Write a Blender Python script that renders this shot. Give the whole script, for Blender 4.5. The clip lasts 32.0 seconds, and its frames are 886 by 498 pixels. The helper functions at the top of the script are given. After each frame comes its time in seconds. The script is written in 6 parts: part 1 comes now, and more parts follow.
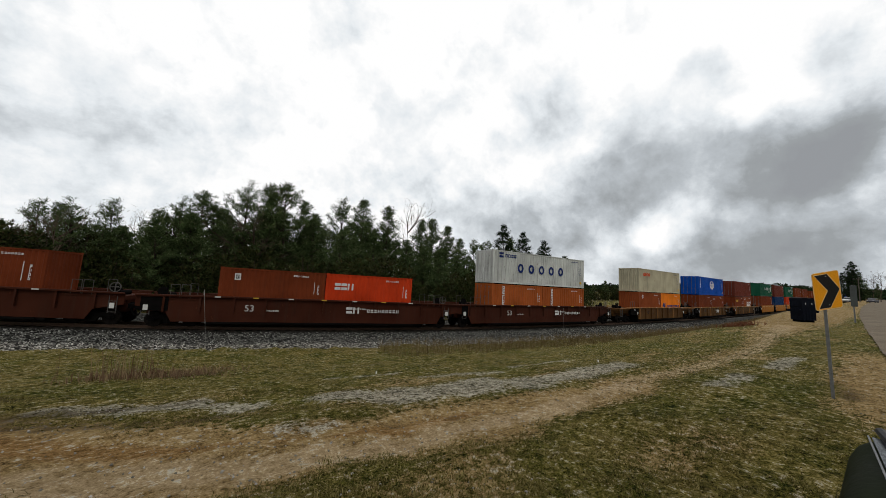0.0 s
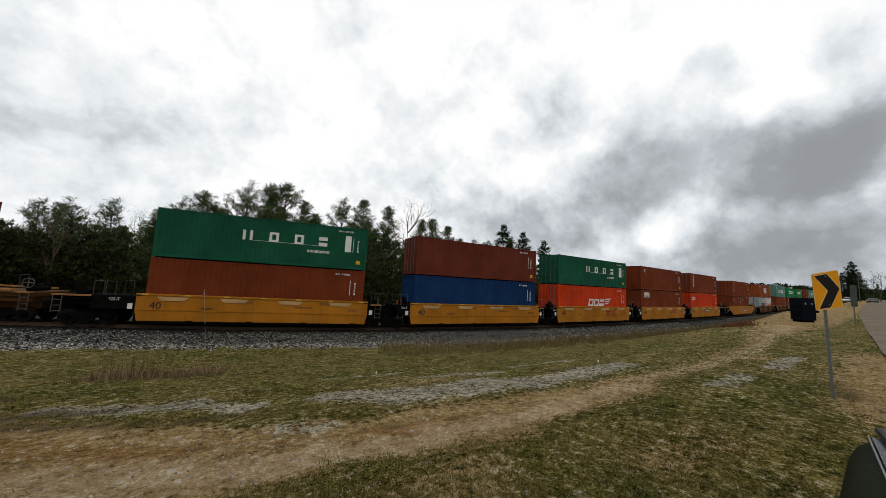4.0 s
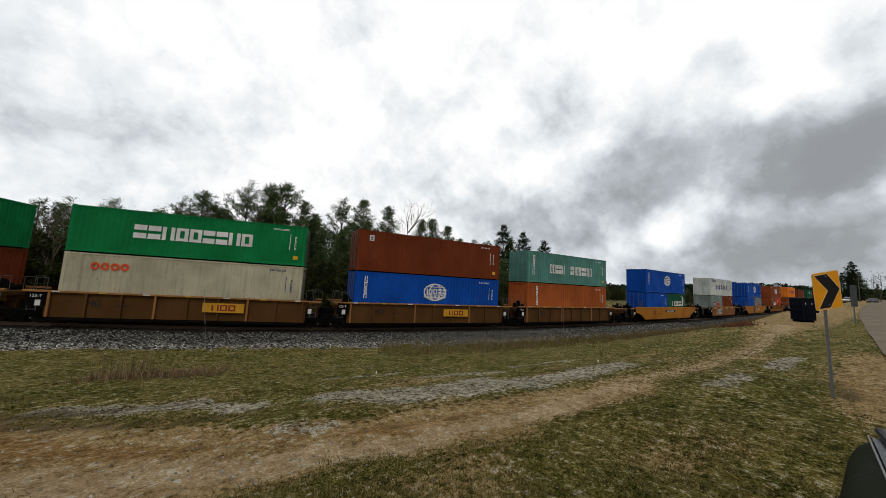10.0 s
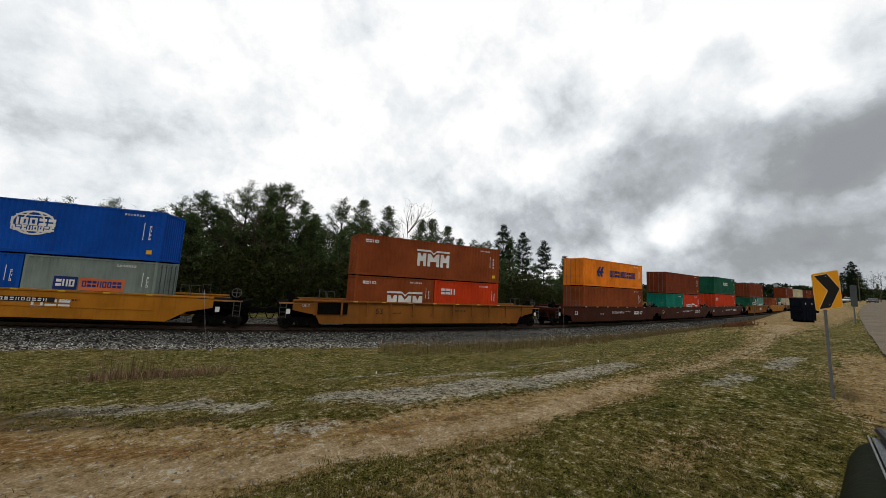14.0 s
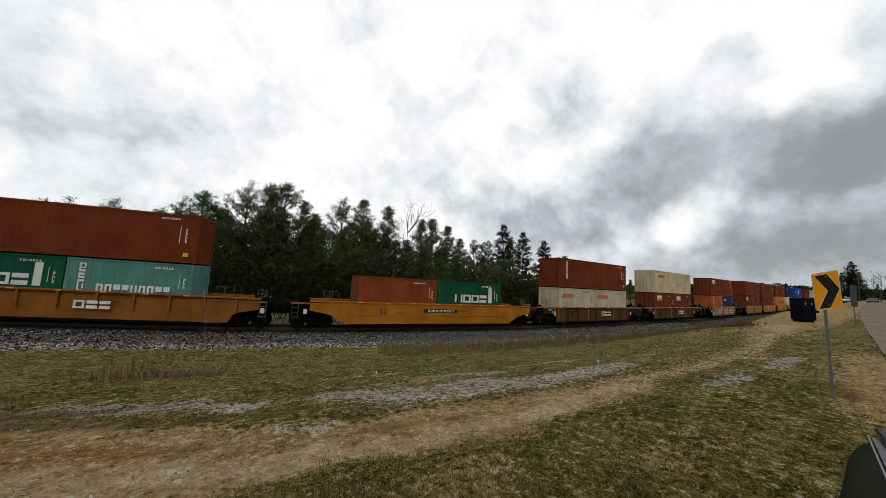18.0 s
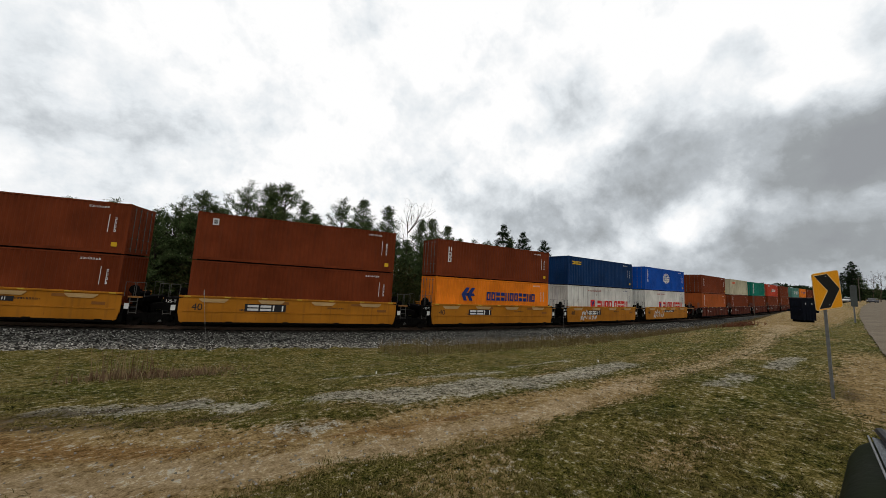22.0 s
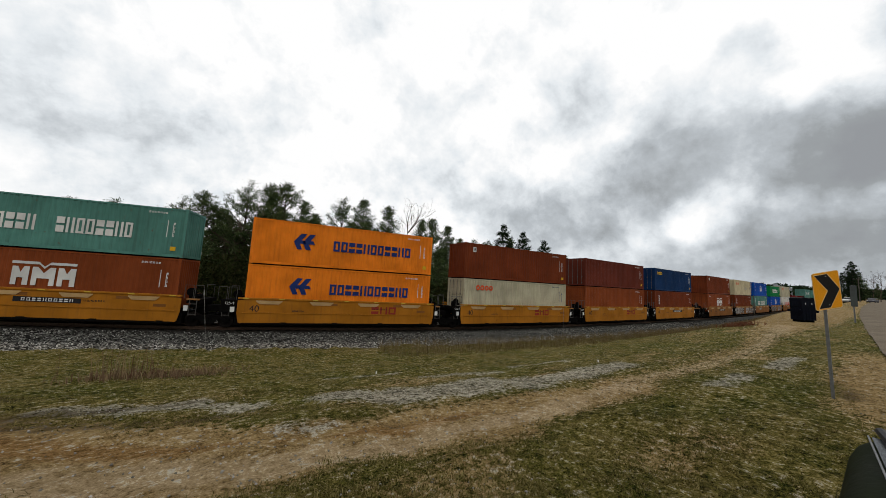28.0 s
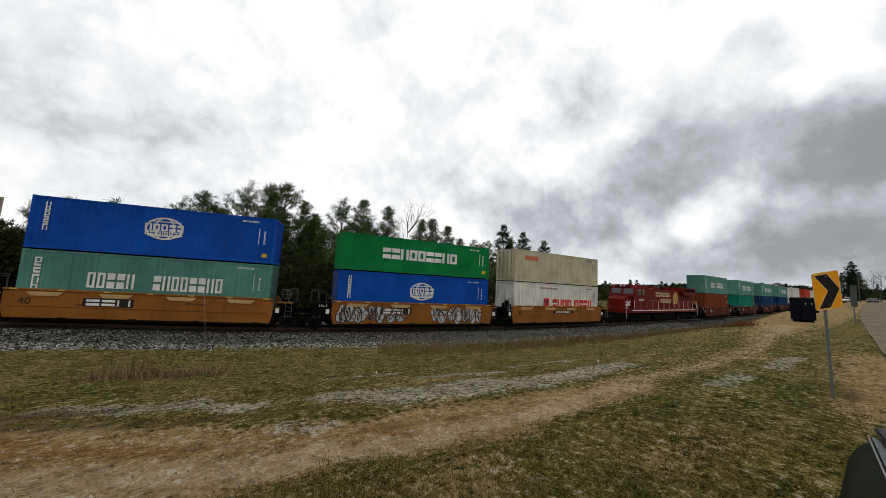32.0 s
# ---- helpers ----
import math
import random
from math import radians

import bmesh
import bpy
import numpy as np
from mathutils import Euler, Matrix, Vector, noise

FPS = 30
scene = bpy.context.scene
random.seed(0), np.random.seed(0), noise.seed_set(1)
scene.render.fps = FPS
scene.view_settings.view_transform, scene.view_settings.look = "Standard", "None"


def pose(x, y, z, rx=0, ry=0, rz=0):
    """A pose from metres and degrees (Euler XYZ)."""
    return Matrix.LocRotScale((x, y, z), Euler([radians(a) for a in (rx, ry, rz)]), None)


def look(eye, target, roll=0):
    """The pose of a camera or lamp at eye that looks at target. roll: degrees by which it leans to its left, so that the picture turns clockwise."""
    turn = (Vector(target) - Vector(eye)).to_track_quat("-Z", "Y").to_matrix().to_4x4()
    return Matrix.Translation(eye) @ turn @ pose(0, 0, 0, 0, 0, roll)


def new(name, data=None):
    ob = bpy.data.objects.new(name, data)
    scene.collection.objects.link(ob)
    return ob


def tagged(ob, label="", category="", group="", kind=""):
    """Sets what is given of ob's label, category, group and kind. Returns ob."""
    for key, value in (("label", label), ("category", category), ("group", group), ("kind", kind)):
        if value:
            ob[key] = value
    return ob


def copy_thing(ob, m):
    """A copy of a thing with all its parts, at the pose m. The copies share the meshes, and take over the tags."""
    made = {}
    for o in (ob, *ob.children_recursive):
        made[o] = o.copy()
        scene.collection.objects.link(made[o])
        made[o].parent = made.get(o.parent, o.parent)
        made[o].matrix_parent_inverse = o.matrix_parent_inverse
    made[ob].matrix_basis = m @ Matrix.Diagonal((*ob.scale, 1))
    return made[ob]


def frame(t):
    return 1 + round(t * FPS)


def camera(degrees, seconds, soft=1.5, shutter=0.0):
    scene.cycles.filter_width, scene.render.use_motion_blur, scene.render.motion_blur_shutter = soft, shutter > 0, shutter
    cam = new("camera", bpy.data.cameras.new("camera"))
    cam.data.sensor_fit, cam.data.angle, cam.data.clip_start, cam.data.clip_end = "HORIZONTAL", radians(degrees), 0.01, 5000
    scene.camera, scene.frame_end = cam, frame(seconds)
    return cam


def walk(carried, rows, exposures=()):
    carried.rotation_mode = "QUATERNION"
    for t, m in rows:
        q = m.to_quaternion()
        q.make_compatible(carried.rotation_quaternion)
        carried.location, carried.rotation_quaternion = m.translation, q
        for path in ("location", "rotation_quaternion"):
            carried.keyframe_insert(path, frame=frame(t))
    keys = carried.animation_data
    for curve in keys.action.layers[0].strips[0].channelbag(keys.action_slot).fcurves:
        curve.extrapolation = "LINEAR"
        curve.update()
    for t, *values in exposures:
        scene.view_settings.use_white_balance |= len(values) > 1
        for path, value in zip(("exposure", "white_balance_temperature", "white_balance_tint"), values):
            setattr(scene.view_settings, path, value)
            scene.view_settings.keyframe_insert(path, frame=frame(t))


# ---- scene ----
# ---------------------------------------------------------------- camera
cam = camera(105.146, 32.0, soft=0.5)
EYE = Vector((0.0, 0.0, 0.0))
YAW, PITCH, ROLL = -37.361, 5.50, 2.20
CAM_POSE = pose(0, 0, 0, 0, 0, YAW) @ pose(0, 0, 0, 90 + PITCH, 0, 0) @ pose(0, 0, 0, 0, 0, ROLL)
walk(cam, [(0.0, CAM_POSE), (32.0, CAM_POSE)])

# ---------------------------------------------------------------- line of the railway
SPEED = 26.627          # metres a second, towards the west (-s)
RAIL = -3.186           # rail head beside the camera
SS = np.linspace(-1000, 1200, 4401)
HEAD = -0.3667 * np.exp(-np.maximum(SS, -2) / 21.422)
LX = np.concatenate([[0], np.cumsum(0.25 * (np.cos(HEAD[1:]) + np.cos(HEAD[:-1])))])
LY = np.concatenate([[0], np.cumsum(0.25 * (np.sin(HEAD[1:]) + np.sin(HEAD[:-1])))])
I0 = 2000
LX, LY = LX - LX[I0], LY - LY[I0] + 26.471
LZ = 1.6210 * (np.exp(-np.maximum(SS, -30) / 66.966) - 1.0)


def line(s, off=0.0, up=0.0):
    """A point of the railway at s, off metres to the far side, up metres over the rail head."""
    h = np.interp(s, SS, HEAD)
    return (float(np.interp(s, SS, LX) - off * np.sin(h)), float(np.interp(s, SS, LY) + off * np.cos(h)),
            float(np.interp(s, SS, LZ) + RAIL + up))


def on_line(s, half=6.0, up=0.0):
    """The pose of a rail vehicle whose middle is at s."""
    a, b = Vector(line(s - half, 0, up)), Vector(line(s + half, 0, up))
    d = b - a
    yaw, tilt = math.atan2(d.y, d.x), -math.atan2(d.z, math.hypot(d.x, d.y))
    mid = (a + b) / 2
    return Matrix.Translation(mid) @ Euler((0, tilt, yaw)).to_matrix().to_4x4()


def smooth(a, b, v):
    v = np.clip((v - a) / (b - a), 0, 1)
    return v * v * (3 - 2 * v)


KEEP = (SS > -160) & (SS < 1100)
TRACK = np.stack([LX[KEEP][::2], LY[KEEP][::2]], 1)
TRACK_H, TRACK_Z, TRACK_S = HEAD[KEEP][::2], LZ[KEEP][::2], SS[KEEP][::2]


def nearest(x, y):
    """Place along the line, signed distance from it (camera's side negative) and its height, for arrays x, y."""
    x, y = np.atleast_1d(x).astype(float), np.atleast_1d(y).astype(float)
    idx = np.empty(len(x), int)
    for k in range(0, len(x), 4000):
        d = (x[k:k + 4000, None] - TRACK[None, :, 0]) ** 2 + (y[k:k + 4000, None] - TRACK[None, :, 1]) ** 2
        idx[k:k + 4000] = np.argmin(d, 1)
    h = TRACK_H[idx]
    q = -(x - TRACK[idx, 0]) * np.sin(h) + (y - TRACK[idx, 1]) * np.cos(h)
    dist = np.hypot(x - TRACK[idx, 0], y - TRACK[idx, 1])
    return TRACK_S[idx], np.where(q < 0, -1, 1) * np.maximum(abs(q), dist), TRACK_Z[idx]


def ground_z(x, y):
    s, q, tz = nearest(x, y)
    foot = RAIL + tz - 0.55
    near_side = foot + (-1.95 + 0.35 * np.maximum(tz, -0.96) + 0.0045 * np.maximum(np.atleast_1d(x) - 12, 0) - foot) * smooth(5.0, 23.4 - 7.5 * smooth(15, 32, np.atleast_1d(x)) - 4.5 * smooth(35, 70, np.atleast_1d(x)), -q)
    return np.where(q < 0, near_side, foot + 0.4 * smooth(8, 40, q) + 0.0045 * np.maximum(np.atleast_1d(x) - 60, 0))


def gz(x, y):
    return float(ground_z(x, y)[0])


# ---------------------------------------------------------------- light
SUN_DIR = Vector((-0.35, -0.60, 0.72)).normalized()
world = bpy.data.worlds.new("sky")
scene.world = world
world.use_nodes = True
wn = world.node_tree.nodes
wl = world.node_tree.links
wn.clear()
sky = wn.new("ShaderNodeTexSky")
sky.sky_type, sky.sun_disc = "NISHITA", False
sky.sun_elevation, sky.sun_rotation = math.asin(SUN_DIR.z), math.atan2(SUN_DIR.x, SUN_DIR.y)
grey = wn.new("ShaderNodeMixRGB")
grey.inputs[0].default_value = 0.9
grey.inputs[2].default_value = (6.78, 6.8, 6.6, 1)
bg = wn.new("ShaderNodeBackground")
bg.inputs[1].default_value = 0.115
wo = wn.new("ShaderNodeOutputWorld")
wl.new(sky.outputs[0], grey.inputs[1])
tc = wn.new("ShaderNodeTexCoord")
sz = wn.new("ShaderNodeSeparateXYZ")
grad = wn.new("ShaderNodeMapRange")
grad.inputs[1].default_value, grad.inputs[2].default_value, grad.inputs[3].default_value, grad.inputs[4].default_value = 0.0, 1.0, 0.42, 1.3
over = wn.new("ShaderNodeVectorMath")
over.operation = "SCALE"
wl.new(tc.outputs["Generated"], sz.inputs[0])
wl.new(sz.outputs[2], grad.inputs[0])
wl.new(grey.outputs[0], over.inputs[0])
wl.new(grad.outputs[0], over.inputs["Scale"])
wl.new(over.outputs[0], bg.inputs[0])
wl.new(bg.outputs[0], wo.inputs[0])
sun_data = bpy.data.lights.new("sun", "SUN")
sun_data.energy, sun_data.angle, sun_data.color = 0.8, radians(25), (1.0, 0.96, 0.9)
sun = new("sun", sun_data)
sun.matrix_world = look((-35, -60, 72), (0, 0, 0))
scene.view_settings.exposure = 0.0


# ---------------------------------------------------------------- materials
MATS = {}


class Nodes:
    def __init__(self, name):
        self.mat = bpy.data.materials.new(name)
        self.mat.use_nodes = True
        self.t = self.mat.node_tree
        self.t.nodes.clear()
        self.out = self.t.nodes.new("ShaderNodeOutputMaterial")

    def add(self, kind, **values):
        n = self.t.nodes.new(kind)
        for k, v in values.items():
            if k.startswith("i"):
                n.inputs[int(k[1:])].default_value = v
        return n

    def link(self, a, b):
        self.t.links.new(a, b)

    def noise(self, vec, scale, detail=4.0, rough=0.55):
        n = self.add("ShaderNodeTexNoise")
        n.inputs["Scale"].default_value, n.inputs["Detail"].default_value, n.inputs["Roughness"].default_value = scale, detail, rough
        if vec is not None:
            self.link(vec, n.inputs["Vector"])
        return n.outputs["Fac"]

    def ramp(self, fac, a, b, lo=0.0, hi=1.0):
        n = self.add("ShaderNodeMapRange", i1=a, i2=b, i3=lo, i4=hi)
        self.link(fac, n.inputs[0])
        return n.outputs[0]

    def mix(self, fac, a, b, mode="MIX"):
        n = self.add("ShaderNodeMixRGB")
        n.blend_type = mode
        for sock, v in ((n.inputs[0], fac), (n.inputs[1], a), (n.inputs[2], b)):
            if isinstance(v, (int, float)):
                sock.default_value = v
            elif isinstance(v, tuple):
                sock.default_value = (*v, 1) if len(v) == 3 else v
            else:
                self.link(v, sock)
        return n.outputs[0]

    def math(self, op, a, b=0.0):
        n = self.add("ShaderNodeMath")
        n.operation = op
        for sock, v in ((n.inputs[0], a), (n.inputs[1], b)):
            if isinstance(v, (int, float)):
                sock.default_value = v
            else:
                self.link(v, sock)
        return n.outputs[0]

    def scaled(self, vec, sx, sy, sz):
        n = self.add("ShaderNodeVectorMath")
        n.operation = "MULTIPLY"
        self.link(vec, n.inputs[0])
        n.inputs[1].default_value = (sx, sy, sz)
        return n.outputs[0]

    def coords(self, kind="Object"):
        return self.add("ShaderNodeTexCoord").outputs[kind]

    def position(self):
        return self.add("ShaderNodeNewGeometry").outputs["Position"]

    def surface(self, color, rough, metal=0.0, bump=None, strength=0.3, distance=0.02, spec=0.5):
        p = self.add("ShaderNodeBsdfPrincipled")
        for sock, v in ((p.inputs["Base Color"], color), (p.inputs["Roughness"], rough), (p.inputs["Metallic"], metal), (p.inputs["Specular IOR Level"], spec)):
            if isinstance(v, (int, float)):
                sock.default_value = v
            elif isinstance(v, tuple):
                sock.default_value = (*v, 1)
            else:
                self.link(v, sock)
        if bump is not None:
            b = self.add("ShaderNodeBump")
            b.inputs["Strength"].default_value, b.inputs["Distance"].default_value = strength, distance
            self.link(bump, b.inputs["Height"])
            self.link(b.outputs[0], p.inputs["Normal"])
        self.link(p.outputs[0], self.out.inputs[0])
        return self.mat


def paint(name, rgb, wear=0.5, rust=(0.11, 0.04, 0.02), rough=0.55):
    """Weathered vehicle paint: faded patches, grime streaks that run down, rust spots."""
    if name in MATS:
        return MATS[name]
    n = Nodes(name)
    co = n.coords()
    rnd = n.add("ShaderNodeObjectInfo").outputs["Random"]
    shift = n.add("ShaderNodeVectorMath")
    shift.operation = "ADD"
    n.link(co, shift.inputs[0])
    comb = n.add("ShaderNodeCombineXYZ")
    n.link(n.math("MULTIPLY", rnd, 37.0), comb.inputs[0])
    n.link(comb.outputs[0], shift.inputs[1])
    v = shift.outputs[0]
    fade = n.noise(v, 0.55, 3)
    dark = tuple(c * 0.72 for c in rgb)
    pale = tuple(min(1, c * 1.12 + 0.002) for c in rgb)
    col = n.mix(n.ramp(fade, 0.3, 0.7), dark, pale)
    streak = n.noise(n.scaled(v, 5.0, 5.0, 0.35), 1.0, 5, 0.6)
    col = n.mix(n.ramp(streak, 0.5, 0.78, 0, 0.42 * wear), col, (0.035, 0.028, 0.022))
    spots = n.noise(n.scaled(v, 1.5, 1.5, 0.8), 2.3, 7, 0.68)
    col = n.mix(n.ramp(spots, 0.63, 0.72, 0, 0.8 * wear), col, rust)
    fine = n.noise(v, 28, 2)
    col = n.mix(n.ramp(fine, 0.3, 0.75, 0, 0.10), col, tuple(c * 0.5 for c in rgb))
    MATS[name] = n.surface(col, n.ramp(spots, 0.3, 0.75, rough - 0.08, 0.85), 0.0, spots, 0.12, 0.01, 0.06)
    return MATS[name]


def plain(name, rgb, rough=0.6, metal=0.0, var=0.25, scale=6.0, spec=0.12):
    if name in MATS:
        return MATS[name]
    n = Nodes(name)
    v = n.coords()
    a = n.noise(v, scale, 5)
    b = n.noise(v, scale * 9, 3)
    col = n.mix(n.ramp(a, 0.3, 0.7), tuple(c * (1 - var) for c in rgb), tuple(min(1, c * (1 + var)) for c in rgb))
    col = n.mix(n.ramp(b, 0.45, 0.75, 0, 0.3), col, tuple(c * 0.5 for c in rgb))
    MATS[name] = n.surface(col, n.ramp(a, 0.3, 0.7, rough - 0.08, min(1, rough + 0.1)), metal, b, 0.2, 0.01, spec)
    return MATS[name]


# ---------------------------------------------------------------- mesh helpers
MESHES = {}


class Geo:
    """Collects points and faces of one mesh."""

    def __init__(self):
        self.v, self.f = [], []

    def quad(self, *pts):
        k = len(self.v)
        self.v += [tuple(p) for p in pts]
        self.f.append(tuple(range(k, k + len(pts))))
        return self

    def box(self, x0, x1, y0, y1, z0, z1, chamfer=0.0):
        k = len(self.v)
        c = chamfer
        self.v += [(x0, y0, z0), (x1, y0, z0), (x1, y1, z0), (x0, y1, z0)]
        if c:
            self.v += [(x0, y0, z1 - c), (x1, y0, z1 - c), (x1, y1, z1 - c), (x0, y1, z1 - c)]
            self.v += [(x0 + c, y0 + c, z1), (x1 - c, y0 + c, z1), (x1 - c, y1 - c, z1), (x0 + c, y1 - c, z1)]
            rings = 3
        else:
            self.v += [(x0, y0, z1), (x1, y0, z1), (x1, y1, z1), (x0, y1, z1)]
            rings = 2
        self.f.append((k + 3, k + 2, k + 1, k))
        for r in range(rings - 1):
            for i in range(4):
                a, b = k + 4 * r + i, k + 4 * r + (i + 1) % 4
                self.f.append((a, b, b + 4, a + 4))
        t = k + 4 * (rings - 1)
        self.f.append((t, t + 1, t + 2, t + 3))
        return self

    def prism(self, poly, y0, y1):
        """A polygon of (x, z), counter-clockwise seen from -y, with thickness from y0 to y1."""
        k, n = len(self.v), len(poly)
        self.v += [(x, y0, z) for x, z in poly] + [(x, y1, z) for x, z in poly]
        self.f.append(tuple(range(k, k + n)))
        self.f.append(tuple(range(k + 2 * n - 1, k + n - 1, -1)))
        for i in range(n):
            j = (i + 1) % n
            self.f.append((k + j, k + i, k + n + i, k + n + j))
        return self

    def tube(self, a, b, r0, r1=None, n=8, caps=True):
        r1 = r0 if r1 is None else r1
        a, b = Vector(a), Vector(b)
        d = (b - a).normalized()
        u = d.orthogonal().normalized()
        w = d.cross(u)
        k = len(self.v)
        for p, r in ((a, r0), (b, r1)):
            for i in range(n):
                t = 2 * math.pi * i / n
                self.v.append(tuple(p + u * (r * math.cos(t)) + w * (r * math.sin(t))))
        for i in range(n):
            j = (i + 1) % n
            self.f.append((k + i, k + j, k + n + j, k + n + i))
        if caps:
            self.f.append(tuple(range(k + n - 1, k - 1, -1)))
            self.f.append(tuple(range(k + n, k + 2 * n)))
        return self

    def ring(self, cx, cz, rx, rz, w, y0, y1, n=28):
        """A flat oval band standing in the xz plane."""
        k = len(self.v)
        for y in (y0, y1):
            for q in (1.0, 0.0):
                for i in range(n):
                    t = 2 * math.pi * i / n
                    self.v.append((cx + (rx - w * (1 - q)) * math.cos(t), y, cz + (rz - w * (1 - q)) * math.sin(t)))
        for i in range(n):
            j = (i + 1) % n
            self.f.append((k + i, k + j, k + n + j, k + n + i))
            self.f.append((k + 2 * n + i, k + 3 * n + i, k + 3 * n + j, k + 2 * n + j))
            self.f.append((k + j, k + i, k + 2 * n + i, k + 2 * n + j))
        return self

    def mesh(self, name):
        m = bpy.data.meshes.new(name)
        m.from_pydata(self.v, [], self.f)
        m.update()
        return m


def kept(key, build):
    """One shared mesh for alike pieces."""
    if key not in MESHES:
        MESHES[key] = build().mesh(str(key))
    return MESHES[key]


def part(name, data, material, parent, label="", m=None):
    """One mesh object under a thing or a part."""
    if isinstance(data, Geo):
        data = data.mesh(name)
    if not data.materials:
        data.materials.append(material)
    ob = new(name, data)
    if data.materials[0] != material:
        ob.material_slots[0].link = "OBJECT"
        ob.material_slots[0].material = material
    ob.parent = parent
    if m is not None:
        ob.matrix_basis = m
    return tagged(ob, label)


def thing(name, label, category, m=None, group="", kind="", data=None, material=None):
    if isinstance(data, Geo):
        data = data.mesh(name)
    if data is not None and material is not None and not data.materials:
        data.materials.append(material)
    ob = new(name, data)
    if m is not None:
        ob.matrix_basis = m
    return tagged(ob, label, category, group, kind)


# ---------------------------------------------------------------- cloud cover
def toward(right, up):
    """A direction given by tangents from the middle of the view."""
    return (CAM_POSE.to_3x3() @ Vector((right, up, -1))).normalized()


def cloud_material():
    n = Nodes("cloud_cover")
    co = n.coords()
    nm = n.add("ShaderNodeVectorMath")
    nm.operation = "NORMALIZE"
    n.link(co, nm.inputs[0])
    d = nm.outputs[0]
    sep = n.add("ShaderNodeSeparateXYZ")
    n.link(d, sep.inputs[0])
    h = n.math("ADD", n.math("MAXIMUM", sep.outputs[2], 0.0), 0.9)
    flat = n.add("ShaderNodeCombineXYZ")
    n.link(n.math("DIVIDE", sep.outputs[0], h), flat.inputs[0])
    n.link(n.math("DIVIDE", sep.outputs[1], h), flat.inputs[1])
    wn_ = n.add("ShaderNodeTexNoise")
    wn_.inputs["Scale"].default_value, wn_.inputs["Detail"].default_value = 3.4, 8.0
    n.link(flat.outputs[0], wn_.inputs["Vector"])
    off = n.add("ShaderNodeVectorMath")
    off.operation = "MULTIPLY_ADD"
    n.link(wn_.outputs["Color"], off.inputs[0])
    off.inputs[1].default_value = (0.28, 0.28, 0.28)
    n.link(d, off.inputs[2])
    total = None
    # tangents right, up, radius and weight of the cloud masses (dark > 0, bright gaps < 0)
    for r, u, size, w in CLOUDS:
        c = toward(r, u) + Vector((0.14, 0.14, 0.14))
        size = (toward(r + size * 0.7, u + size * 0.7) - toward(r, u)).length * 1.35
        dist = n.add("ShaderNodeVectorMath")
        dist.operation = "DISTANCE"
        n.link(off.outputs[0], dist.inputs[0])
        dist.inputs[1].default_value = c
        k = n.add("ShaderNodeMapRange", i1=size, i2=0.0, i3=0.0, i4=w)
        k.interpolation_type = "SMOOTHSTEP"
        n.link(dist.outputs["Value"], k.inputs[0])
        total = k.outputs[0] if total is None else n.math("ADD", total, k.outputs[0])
    big = n.noise(flat.outputs[0], 4.2, 9, 0.58)
    small = n.noise(flat.outputs[0], 14.0, 7, 0.6)
    total = n.math("ADD", total, n.ramp(big, 0.3, 0.7, -0.2, 0.2))
    edge = n.noise(off.outputs[0], 5.5, 10, 0.62)
    total = n.math("ADD", total, n.ramp(edge, 0.43, 0.58, -0.07, 0.07))
    total = n.math("ADD", total, n.ramp(small, 0.32, 0.68, -0.12, 0.12))
    ramp = n.add("ShaderNodeValToRGB")
    n.link(total, ramp.inputs[0])
    e = ramp.color_ramp.elements
    e[0].position, e[0].color = 0.0, (1.0, 1.0, 1.0, 1)
    e[1].position, e[1].color = 1.0, (0.30, 0.315, 0.335, 1)
    for pos, c in ((0.22, (0.79, 0.83, 0.862)), (0.5, (0.49, 0.526, 0.558)), (0.75, (0.33, 0.352, 0.368))):
        x = e.new(pos)
        x.color = (*c, 1)
    em = n.add("ShaderNodeEmission")
    em.inputs[1].default_value = 1.0
    n.link(ramp.outputs[0], em.inputs[0])
    n.link(em.outputs[0], n.out.inputs[0])
    return n.mat


